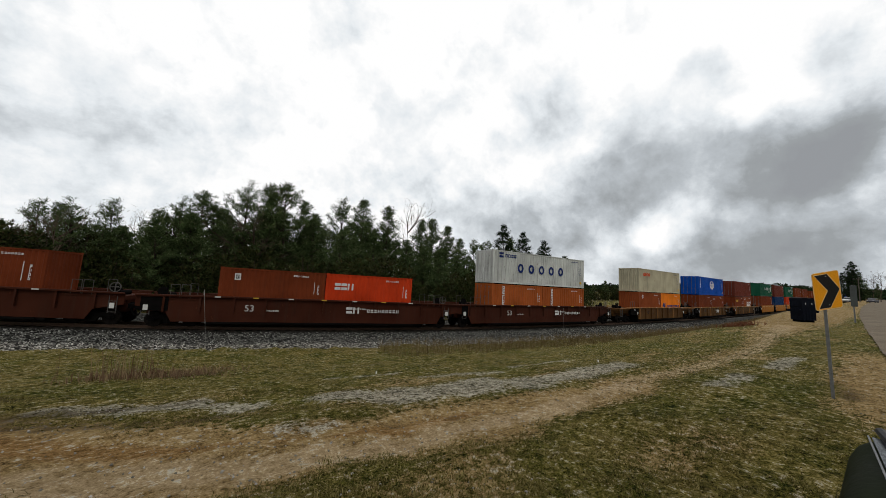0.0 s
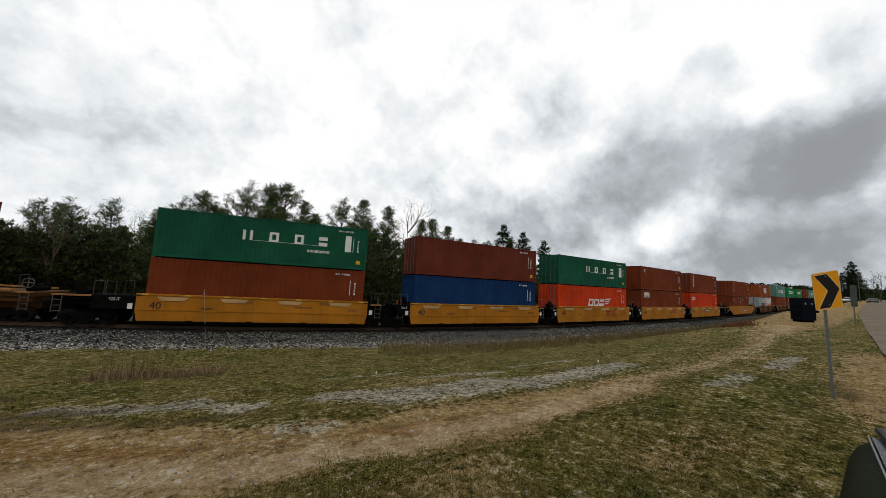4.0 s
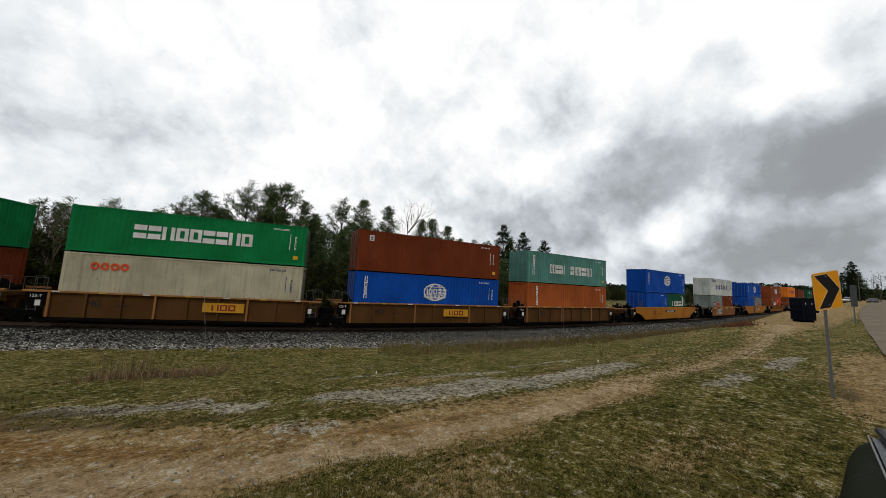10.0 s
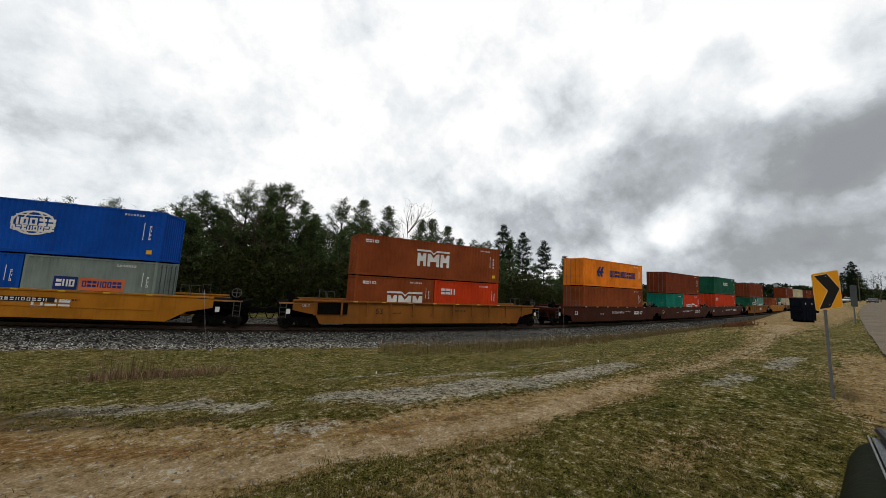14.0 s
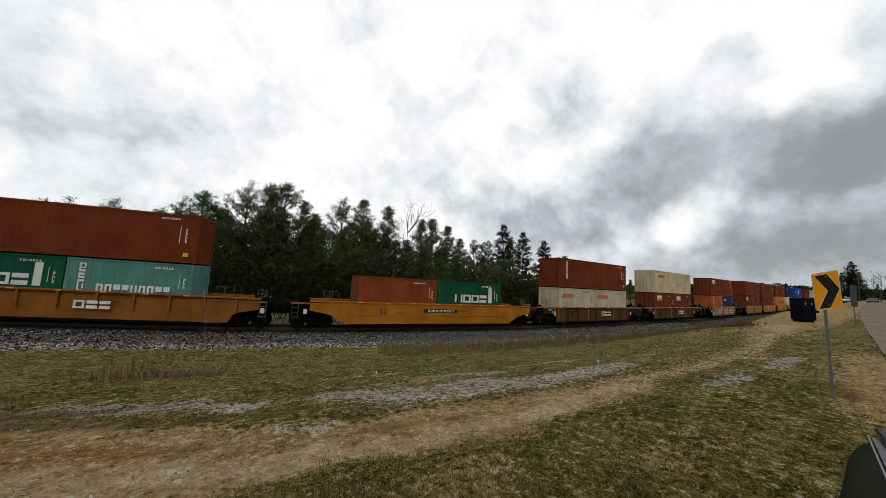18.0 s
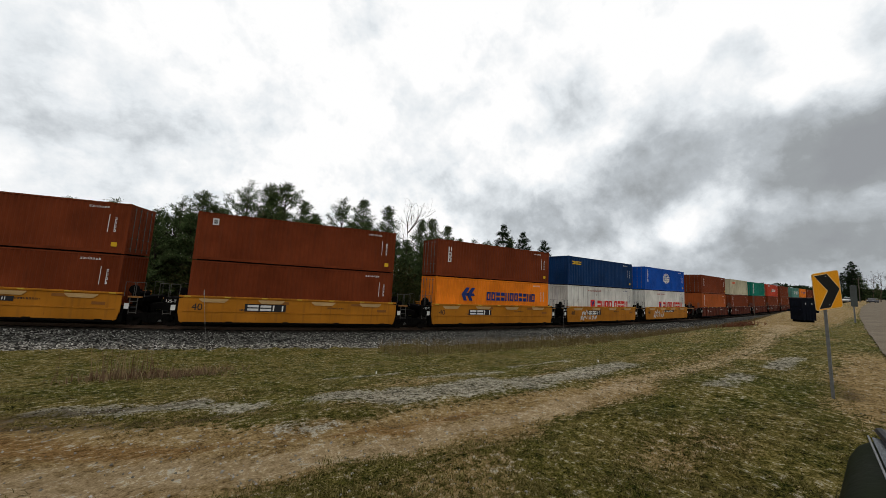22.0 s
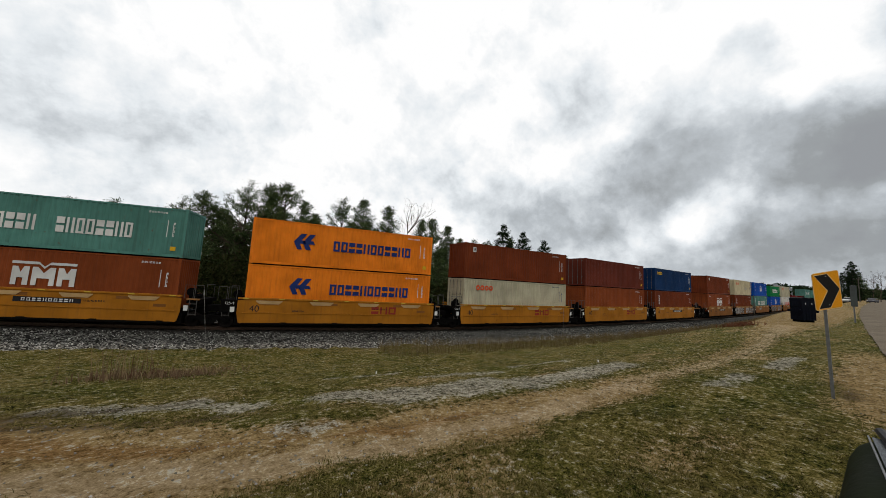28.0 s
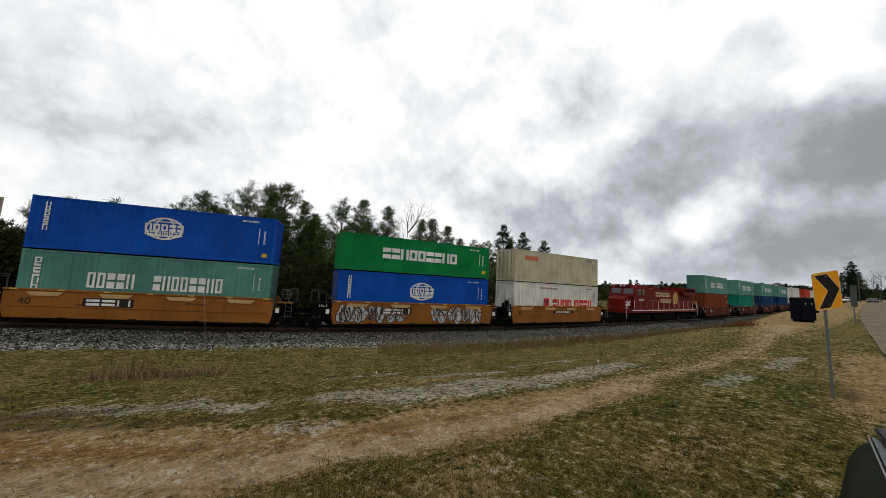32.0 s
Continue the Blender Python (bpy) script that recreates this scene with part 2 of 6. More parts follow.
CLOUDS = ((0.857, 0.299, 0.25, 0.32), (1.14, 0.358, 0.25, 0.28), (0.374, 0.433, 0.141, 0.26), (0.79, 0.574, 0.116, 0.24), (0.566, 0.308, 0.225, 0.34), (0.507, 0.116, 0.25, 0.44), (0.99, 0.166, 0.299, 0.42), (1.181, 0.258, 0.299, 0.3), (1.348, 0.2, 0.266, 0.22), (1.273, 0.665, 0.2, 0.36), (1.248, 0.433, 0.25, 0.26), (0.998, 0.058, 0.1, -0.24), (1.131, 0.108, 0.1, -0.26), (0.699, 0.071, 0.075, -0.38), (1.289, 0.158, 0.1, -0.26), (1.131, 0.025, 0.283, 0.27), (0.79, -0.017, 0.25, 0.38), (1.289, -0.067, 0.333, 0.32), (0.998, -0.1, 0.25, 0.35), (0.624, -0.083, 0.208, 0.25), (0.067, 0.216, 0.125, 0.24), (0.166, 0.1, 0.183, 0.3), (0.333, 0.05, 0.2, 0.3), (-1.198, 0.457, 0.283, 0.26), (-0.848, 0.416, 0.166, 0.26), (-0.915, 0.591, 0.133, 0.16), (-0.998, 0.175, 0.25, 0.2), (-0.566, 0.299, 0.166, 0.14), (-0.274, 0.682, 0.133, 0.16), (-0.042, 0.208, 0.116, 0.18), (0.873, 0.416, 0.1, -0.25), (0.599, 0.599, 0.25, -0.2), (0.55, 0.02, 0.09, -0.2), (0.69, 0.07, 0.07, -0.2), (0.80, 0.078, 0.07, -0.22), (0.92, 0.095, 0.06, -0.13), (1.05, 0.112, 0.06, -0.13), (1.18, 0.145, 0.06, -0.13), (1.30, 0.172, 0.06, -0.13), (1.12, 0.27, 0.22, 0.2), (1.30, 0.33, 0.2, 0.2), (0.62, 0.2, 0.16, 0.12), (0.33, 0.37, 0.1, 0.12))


def build_clouds():
    R, nu, nv = 2200.0, 48, 22
    az0 = 90 + YAW
    vs, fs = [], []
    for j in range(nv + 1):
        el = radians(-3 + 88 * j / nv)
        for i in range(nu + 1):
            az = radians(az0 + 100 - 200 * i / nu)
            vs.append((R * math.cos(el) * math.cos(az), R * math.cos(el) * math.sin(az), R * math.sin(el)))
    for j in range(nv):
        for i in range(nu):
            a = j * (nu + 1) + i
            fs.append((a, a + 1, a + nu + 2, a + nu + 1))
    m = bpy.data.meshes.new("backdrop")
    m.from_pydata(vs, [], fs)
    m.polygons.foreach_set("use_smooth", [True] * len(fs))
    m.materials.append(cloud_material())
    return thing("backdrop", "broken grey and white rain clouds drifting over a pale sky", "sky", kind="structure", data=m)


clouds = build_clouds()

# ---------------------------------------------------------------- ground
rng = np.random.default_rng(7)


def value_noise(x, y, scale, seed=0):
    """Smooth noise of arrays x, y, 0 to 1."""
    x, y = np.asarray(x) * scale, np.asarray(y) * scale
    xi, yi = np.floor(x).astype(int), np.floor(y).astype(int)
    fx, fy = x - xi, y - yi
    fx, fy = fx * fx * (3 - 2 * fx), fy * fy * (3 - 2 * fy)

    def h(a, b):
        v = np.sin(a * 127.1 + b * 311.7 + seed * 74.7) * 43758.5453
        return v - np.floor(v)
    return (h(xi, yi) * (1 - fx) + h(xi + 1, yi) * fx) * (1 - fy) + (h(xi, yi + 1) * (1 - fx) + h(xi + 1, yi + 1) * fx) * fy


def fbm(x, y, scale, seed=0):
    return sum(value_noise(x, y, scale * 2 ** k, seed + k) * 0.5 ** (k + 1) for k in range(4)) / 0.9375


# middle line of the dirt track: x, y, half width
LANE = ((-27.24, 28.0, 2.0), (-9.58, 12.9, 1.5), (-4.64, 8.5, 1.15), (-1.69, 6.35, 1.05), (1.2, 4.75, 0.85), (2.67, 4.51, 0.84), (4.96, 4.22, 0.76), (7.41, 4.04, 0.64), (10.06, 4.15, 0.51), (21.13, 3.79, 0.55), (36.73, 4.9, 1.21), (51.87, 6.91, 2.75), (80.68, 7.98, 3.85))
# packed pale wheel rut, reddish clay beside it, and the gravelly patches
RUT = ((-5.14, 7.49, 0.44), (-1.23, 5.38, 0.43), (-0.38, 4.94, 0.38), (1.13, 4.4, 0.3), (2.99, 4.11, 0.24), (5.49, 3.99, 0.22), (10.04, 4.2, 0.26), (21.15, 3.57, 0.33), (33.43, 4.42, 0.59))
CLAY = ((-3.83, 8.55, 0.31), (-0.18, 5.71, 0.3), (1.29, 5.12, 0.24), (2.76, 4.66, 0.23), (4.68, 4.47, 0.21), (6.8, 4.36, 0.17))
GRAVELS = (((-1.68, 8.94, 0.34), (-0.24, 8.3, 0.5), (1.1, 7.3, 0.36)), ((2.63, 7.21, 0.37), (4.09, 6.33, 0.72), (6.48, 6.14, 0.82), (8.79, 5.68, 0.6), (12.41, 5.68, 0.46)), ((1.33, 5.57, 0.22), (1.93, 5.34, 0.2)), ((9.46, 8.22, 0.15), (13.02, 8.2, 0.2)), ((3.58, 9.84, 0.14), (5.52, 9.6, 0.16)), ((5.84, 8.5, 0.18), (8.15, 7.6, 0.23)), ((14.69, 2.32, 0.23), (18.2, 2.1, 0.34)), ((9.61, 2.57, 0.14), (12.31, 2.58, 0.23)))

# dark tyre marks and churned mud
MUDS = (((-6.0, 10.9, 0.4), (-2.1, 8.75, 0.3), (-1.12, 8.55, 0.2), (0.99, 8.0, 0.1)), ((-6.0, 9.8, 0.4), (-1.95, 8.1, 0.24), (-0.36, 7.12, 0.16), (0.41, 6.92, 0.12), (2.2, 6.65, 0.06)),
        ((-3.2, 11.4, 0.5), (-2.2, 10.4, 0.25)), ((2.3, 5.0, 0.05), (4.2, 4.5, 0.05)), ((11.3, 0.62, 0.2), (13.5, 0.8, 0.15)))


def line_mask(x, y, rows):
    """Distance from a line in half widths, and the same signed by its side."""
    best = np.full(len(x), 1e9)
    side = np.zeros(len(x))
    for (x0, y0, w0), (x1, y1, w1) in zip(rows[:-1], rows[1:]):
        dx, dy = x1 - x0, y1 - y0
        t = np.clip(((x - x0) * dx + (y - y0) * dy) / (dx * dx + dy * dy), 0, 1)
        px, py = x0 + t * dx - x, y0 + t * dy - y
        d = np.hypot(px, py) / (w0 + t * (w1 - w0))
        sg = np.sign(px * dy - py * dx) * d
        side = np.where(d < best, sg, side)
        best = np.minimum(best, d)
    return best, side


def lane_mask(x, y):
    return line_mask(x, y, LANE)


def patches(x, y):
    """How much bare dirt and how much pale gravel lies at a place, 0 to 1."""
    d, side = lane_mask(x, y)
    n1, n2, n3 = fbm(x, y, 0.55, 3), fbm(x, y, 1.9, 11), fbm(x * 0.45, y, 0.9, 29)
    dirt = smooth(1.85, 0.65, d + (n1 - 0.5) * 1.3 + (n2 - 0.5) * 1.1) * (1 - 0.45 * smooth(7, 11, x) * smooth(34, 26, x))
    dirt = np.maximum(dirt, (0.95 - 0.35 * smooth(8, 14, x)) * np.exp(-line_mask(x, y, RUT)[0] ** 2) * (0.4 + 1.1 * n2))
    gravel = np.zeros(len(x))
    for rows in GRAVELS:
        g = line_mask(x, y, rows)[0]
        gravel = np.maximum(gravel, smooth(1.25, 0.55, g + (n2 - 0.5) * 1.5 + (n3 - 0.5) * 0.8))
    yard = smooth(26, 41, x) * smooth(17, 12, y) * smooth(0.36, 0.6, n1 + 0.12) * smooth(1.7, 2.9, y)
    shoulder = smooth(1.05, 0.1, y - 0.035 * x + (n1 - 0.5) * 1.6) * smooth(6.5, 11, x) * smooth(24.5, 18, x)
    thin = smooth(0.46, 0.72, fbm(x * 0.5, y * 1.3, 0.8, 77)) * 0.6 * smooth(10.8, 7.4, y)
    dirt = np.clip(np.maximum(np.maximum(dirt, thin), np.maximum(yard * 0.85, shoulder * 0.8)), 0, 1)
    return dirt, gravel


def ground_material():
    n = Nodes("ground")
    p = n.position()
    a1 = n.add("ShaderNodeAttribute")
    a1.attribute_name = "dirt"
    a2 = n.add("ShaderNodeAttribute")
    a2.attribute_name = "gravel"
    a3 = n.add("ShaderNodeAttribute")
    a3.attribute_name = "rut"
    a4 = n.add("ShaderNodeAttribute")
    a4.attribute_name = "clay"
    a5 = n.add("ShaderNodeAttribute")
    a5.attribute_name = "mud"
    big, mid = n.noise(p, 0.4, 4), n.noise(p, 1.7, 6, 0.65)
    fine, grain = n.noise(p, 8.0, 8, 0.78), n.noise(p, 30, 4, 0.75)

    def steps(fac, rows):
        r = n.add("ShaderNodeValToRGB")
        n.link(fac, r.inputs[0])
        e = r.color_ramp.elements
        e[0].position, e[0].color = rows[0][0], (*rows[0][1], 1)
        e[1].position, e[1].color = rows[-1][0], (*rows[-1][1], 1)
        for pos, c in rows[1:-1]:
            x = e.new(pos)
            x.color = (*c, 1)
        return r.outputs[0]
    mixed = n.math("ADD", n.math("MULTIPLY", fine, 0.48), n.math("ADD", n.math("MULTIPLY", grain, 0.36), n.math("MULTIPLY", mid, 0.16)))
    green = steps(mixed, ((0.42, (0.003, 0.004, 0.001)), (0.465, (0.021, 0.027, 0.003)), (0.50, (0.057, 0.061, 0.008)), (0.535, (0.102, 0.098, 0.016)), (0.60, (0.25, 0.215, 0.070))))
    brown = steps(mixed, ((0.42, (0.006, 0.005, 0.002)), (0.465, (0.049, 0.036, 0.009)), (0.50, (0.118, 0.086, 0.023)), (0.54, (0.182, 0.140, 0.046)), (0.60, (0.344, 0.284, 0.146))))
    grass = n.mix(n.ramp(n.math("ADD", n.math("MULTIPLY", big, 0.3), n.math("ADD", n.math("MULTIPLY", mid, 0.35), n.math("MULTIPLY", fine, 0.35))), 0.425, 0.595), green, brown)
    dirt = steps(mixed, ((0.39, (0.030, 0.018, 0.006)), (0.455, (0.130, 0.084, 0.032)), (0.50, (0.215, 0.146, 0.062)), (0.56, (0.310, 0.222, 0.105)), (0.64, (0.54, 0.44, 0.27))))
    clay = steps(mixed, ((0.41, (0.045, 0.024, 0.008)), (0.48, (0.165, 0.094, 0.032)), (0.60, (0.31, 0.195, 0.080))))
    dirt = n.mix(n.ramp(n.math("ADD", a4.outputs["Fac"], n.ramp(big, 0.4, 0.62, -0.35, 0.35)), 0.3, 0.8), dirt, clay)
    packed = steps(mixed, ((0.39, (0.10, 0.066, 0.030)), (0.46, (0.225, 0.160, 0.084)), (0.54, (0.33, 0.245, 0.140)), (0.62, (0.62, 0.53, 0.36))))
    dirt = n.mix(n.ramp(n.math("ADD", a3.outputs["Fac"], n.ramp(mid, 0.4, 0.6, -0.3, 0.3)), 0.25, 0.75), dirt, packed)
    grav = steps(mixed, ((0.42, (0.012, 0.010, 0.006)), (0.46, (0.085, 0.073, 0.050)), (0.5, (0.21, 0.190, 0.148)), (0.56, (0.42, 0.40, 0.33))))
    fac = n.math("ADD", a1.outputs["Fac"], n.ramp(fine, 0.38, 0.62, -0.4, 0.4))
    col = n.mix(n.ramp(fac, 0.36, 0.62), grass, dirt)
    fac2 = n.math("ADD", a2.outputs["Fac"], n.ramp(fine, 0.38, 0.62, -0.75, 0.75))
    col = n.mix(n.ramp(fac2, 0.42, 0.7, 0, 0.85), col, grav)
    col = n.mix(n.ramp(n.math("ADD", a5.outputs["Fac"], n.ramp(fine, 0.38, 0.62, -0.45, 0.45)), 0.4, 0.8, 0, 0.75), col, (0.035, 0.024, 0.012))
    h = n.math("ADD", n.math("MULTIPLY", fine, 1.0), n.math("MULTIPLY", grain, 0.3))
    return n.surface(col, 0.95, 0.0, h, 1.0, 0.06, 0.03)


def build_ground():
    N = 380
    t = np.linspace(-1, 1, N)
    c = 7.5 * np.sinh(6.5 * t)
    X, Y = np.meshgrid(c + 5.0, c + 6.0)
    x, y = X.ravel(), Y.ravel()
    z = ground_z(x, y)
    near_cam = np.exp(-(np.hypot(x - 6, y - 6) / 40) ** 2)
    dirt, gravel = patches(x, y)
    z = z + near_cam * ((fbm(x, y, 0.8, 5) - 0.5) * 0.16 + (fbm(x, y, 3.0, 8) - 0.5) * 0.07) - 0.05 * dirt * near_cam
    lane, side = lane_mask(x, y)
    z = z - near_cam * 0.05 * np.exp(-((abs(side) - 0.5) / 0.18) ** 2)
    mud = sum(np.exp(-line_mask(x, y, rows)[0] ** 2) for rows in MUDS)
    z = z - 0.03 * np.minimum(mud, 1)
    m = bpy.data.meshes.new("ground")
    idx = np.arange(N * N).reshape(N, N)
    quads = np.stack([idx[:-1, :-1], idx[:-1, 1:], idx[1:, 1:], idx[1:, :-1]], -1).reshape(-1, 4)
    m.from_pydata(np.stack([x, y, z], 1).tolist(), [], quads.tolist())
    m.polygons.foreach_set("use_smooth", [True] * len(quads))
    rut = np.exp(-line_mask(x, y, RUT)[0] ** 2) + 0.35 * np.exp(-((side + 0.55) / 0.2) ** 2)
    clay = np.exp(-line_mask(x, y, CLAY)[0] ** 2)
    for name, arr in (("dirt", dirt), ("gravel", gravel), ("rut", rut), ("clay", clay), ("mud", mud)):
        at = m.attributes.new(name, "FLOAT", "POINT")
        at.data.foreach_set("value", arr.astype(np.float32))
    m.materials.append(ground_material())
    return thing("ground", "flat trampled ground of thin grass, sandy dirt and gravel patches", "ground", kind="structure", data=m)


build_ground()


def strip_mesh(name, s_list, section, closed=False):
    """A strip swept along the railway; section is rows of (off, up)."""
    vs, fs, n = [], [], len(section)
    for s in s_list:
        vs += [line(s, o, u) for o, u in section]
    for i in range(len(s_list) - 1):
        for j in range(n if closed else n - 1):
            a, b = i * n + j, i * n + (j + 1) % n
            fs.append((b, a, a + n, b + n))
    m = bpy.data.meshes.new(name)
    m.from_pydata(vs, [], fs)
    m.update()
    return m


def ballast_material():
    n = Nodes("ballast_stone")
    p = n.position()
    vor = n.add("ShaderNodeTexVoronoi")
    vor.inputs["Scale"].default_value = 9.0
    n.link(p, vor.inputs["Vector"])
    a = n.noise(p, 26, 4, 0.7)
    big = n.noise(p, 0.8, 4)
    sp = n.add("ShaderNodeSeparateXYZ")
    n.link(vor.outputs["Color"], sp.inputs[0])
    at = n.add("ShaderNodeAttribute")
    at.attribute_name = "fringe"
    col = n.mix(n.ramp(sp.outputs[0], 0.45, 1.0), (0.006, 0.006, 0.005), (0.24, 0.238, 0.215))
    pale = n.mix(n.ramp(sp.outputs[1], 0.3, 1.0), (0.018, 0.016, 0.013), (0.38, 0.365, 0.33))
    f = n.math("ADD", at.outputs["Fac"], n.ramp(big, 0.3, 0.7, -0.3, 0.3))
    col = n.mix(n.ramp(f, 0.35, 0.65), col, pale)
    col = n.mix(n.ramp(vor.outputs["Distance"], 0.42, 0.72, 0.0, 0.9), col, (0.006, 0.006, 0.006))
    col = n.mix(n.ramp(a, 0.5, 0.75, 0, 0.4), col, (0.05, 0.045, 0.04))
    # shade under the passing train, put into the stone colour as near-black
    train_shade = n.add("ShaderNodeAttribute")
    train_shade.attribute_name = "train_shade"
    col = n.mix(n.ramp(n.math("ADD", train_shade.outputs["Fac"], n.ramp(big, 0.3, 0.7, -0.15, 0.15)), 0.2, 0.8, 0, 0.85), col, (0.007, 0.006, 0.005))
    return n.surface(col, 0.9, 0.0, vor.outputs["Distance"], 1.0, -0.08, 0.04)


# near slope of the stone bank: distance from the middle of the track, height over the rail head
BANK = ((6.4, -0.76), (5.3, -0.60), (4.6, -0.52), (3.8, -0.44), (3.0, -0.35), (2.2, -0.28), (1.55, -0.20))


def bank_up(off):
    rows = BANK[::-1]
    return np.interp(off, [r[0] for r in rows], [r[1] for r in rows])


def build_track():
    s_fine = list(np.concatenate([np.arange(-60, 90, 1.0), np.arange(90, 300, 6.0), np.arange(300, 1101, 50.0)]))
    sec = [(-o, u) for o, u in BANK] + [(1.5, -0.22), (2.6, -0.28), (5.5, -0.36), (10.5, -0.62)]
    m = strip_mesh("ballast", s_fine, sec)
    co = np.empty(len(m.vertices) * 3)
    m.vertices.foreach_get("co", co)
    co = co.reshape(-1, 3)
    co[:, 2] += (fbm(co[:, 0], co[:, 1], 1.3, 4) - 0.5) * 0.10
    m.vertices.foreach_set("co", co.ravel())
    fr = np.tile(np.array([1.0, 1.0, 0.85, 0.4, 0.08, 0, 0, 0, 0, 0.0, 0.6]), len(s_fine))
    at = m.attributes.new("fringe", "FLOAT", "POINT")
    at.data.foreach_set("value", fr.astype(np.float32))
    # painted shade beneath the train: full between the rails, none down the slopes
    train_shade = m.attributes.new("train_shade", "FLOAT", "POINT")
    train_shade.data.foreach_set("value", np.tile(np.array([0, 0, 0, 0, 0, 0.25, 1, 1, 0.25, 0, 0], np.float32), len(s_fine)))
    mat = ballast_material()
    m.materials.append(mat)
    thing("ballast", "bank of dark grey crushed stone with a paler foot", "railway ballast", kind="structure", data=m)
    steel = plain("rail_steel", (0.07, 0.045, 0.032), 0.5, 0.4, 0.3, 12)
    rail_sec = [(-0.07, -0.17), (0.07, -0.17), (0.07, -0.155), (0.012, -0.13), (0.012, -0.04), (0.036, -0.03), (0.036, 0.0), (-0.036, 0.0), (-0.036, -0.03), (-0.012, -0.04), (-0.012, -0.13), (-0.07, -0.155)]
    for off in (-0.75, 0.75):
        m = strip_mesh("rail", s_fine, [(o + off, u) for o, u in rail_sec], True)
        m.materials.append(steel)
        thing("rail", "worn steel running rail with a bright head", "rail", kind="structure", data=m)
    g = Geo()
    rnd = random.Random(4)
    for i in range(-90, 330):
        s = i * 0.55
        base = Matrix.Translation(line(s)) @ pose(0, 0, 0, 0, 0, math.degrees(float(np.interp(s, SS, HEAD))) + rnd.uniform(-0.7, 0.7))
        k = len(g.v)
        g.box(-0.115, 0.115, -1.3, 1.3, -0.38, -0.172, 0.01)
        g.v[k:] = [tuple(base @ Vector(p)) for p in g.v[k:]]
    thing("railway_ties", "creosoted dark timber ties in the stone", "railway ties", kind="stuff", data=g, material=plain("tie_wood", (0.016, 0.013, 0.010), 0.9, 0, 0.4, 9))
    # loose stones on the near slope
    for M, near_o, far_o, which in ((15000, 1.6, 4.2, 0), (9000, 4.0, 5.9, 2)):
        scatter_stones(M, near_o, far_o, STONE_MATS[which])


def scatter_stones(M, near_o, far_o, mat):
    s = rng.uniform(-22, 55, M)
    o = -rng.uniform(near_o, far_o, M)
    up = bank_up(-o)
    h = np.interp(s, SS, HEAD)
    cx = np.interp(s, SS, LX) - o * np.sin(h)
    cy = np.interp(s, SS, LY) + o * np.cos(h)
    cz = np.interp(s, SS, LZ) + RAIL + up + 0.01
    cz = cz + (fbm(cx, cy, 1.3, 4) - 0.5) * 0.10
    pebbles("loose_ballast_stones", "angular loose stones on the slope of the bank", np.stack([cx, cy, cz], 1), 0.02, 0.045, mat)


def pebbles(name, label, pos, lo, hi, mat):
    M = len(pos)
    base = np.array([(1, 0, 0), (-1, 0, 0), (0, 1, 0), (0, -1, 0), (0, 0, 1), (0, 0, -1)], float)
    r = rng.uniform(lo, hi, (M, 1, 1)) * rng.uniform(0.6, 1.3, (M, 6, 1))
    a = rng.uniform(0, math.pi, M)
    b = base[None] * r
    x = b[..., 0] * np.cos(a)[:, None] - b[..., 1] * np.sin(a)[:, None]
    y = b[..., 0] * np.sin(a)[:, None] + b[..., 1] * np.cos(a)[:, None]
    v = np.stack([x, y, b[..., 2] * 0.75], -1) + pos[:, None]
    f = np.array([(0, 2, 4), (2, 1, 4), (1, 3, 4), (3, 0, 4), (2, 0, 5), (1, 2, 5), (3, 1, 5), (0, 3, 5)])
    faces = (f[None] + (np.arange(M) * 6)[:, None, None]).reshape(-1, 3)
    return stuff_mesh(name, label, v.reshape(-1, 3), faces, mat)


def stuff_mesh(name, label, verts, tris, mat, category=""):
    m = bpy.data.meshes.new(name)
    m.vertices.add(len(verts))
    m.vertices.foreach_set("co", np.asarray(verts, np.float32).ravel())
    m.loops.add(len(tris) * 3)
    m.loops.foreach_set("vertex_index", np.asarray(tris, np.int32).ravel())
    m.polygons.add(len(tris))
    m.polygons.foreach_set("loop_start", np.arange(0, len(tris) * 3, 3, dtype=np.int32))
    m.update(calc_edges=True)
    m.materials.append(mat)
    return thing(name, label, category or name.replace("_", " "), kind="stuff", data=m)


def island_material(name, colors, rough=0.9, spec=0.05):
    """Colours picked piece by piece within one mesh."""
    n = Nodes(name)
    r = n.add("ShaderNodeNewGeometry").outputs["Random Per Island"]
    ramp = n.add("ShaderNodeValToRGB")
    n.link(r, ramp.inputs[0])
    e = ramp.color_ramp.elements
    k = len(colors)
    e[0].position, e[0].color = 0.0, (*colors[0], 1)
    e[1].position, e[1].color = 1.0, (*colors[-1], 1)
    for i in range(1, k - 1):
        x = e.new(i / (k - 1))
        x.color = (*colors[i], 1)
    fine = n.noise(n.position(), 9, 3)
    col = n.mix(n.ramp(fine, 0.35, 0.7, 0, 0.35), ramp.outputs[0], tuple(c * 0.5 for c in colors[k // 2]))
    return n.surface(col, rough, 0, None, 0, 0, spec)


STONE_MATS = [island_material("ballast_pieces", [(0.02, 0.02, 0.02), (0.06, 0.06, 0.055), (0.16, 0.16, 0.146), (0.48, 0.475, 0.44)]),
              island_material("pebble_pieces", [(0.10, 0.085, 0.065), (0.20, 0.185, 0.16), (0.38, 0.37, 0.35)]),
              island_material("pale_ballast_pieces", [(0.05, 0.046, 0.04), (0.2, 0.19, 0.165), (0.4, 0.385, 0.35), (0.7, 0.68, 0.63)])]
build_track()


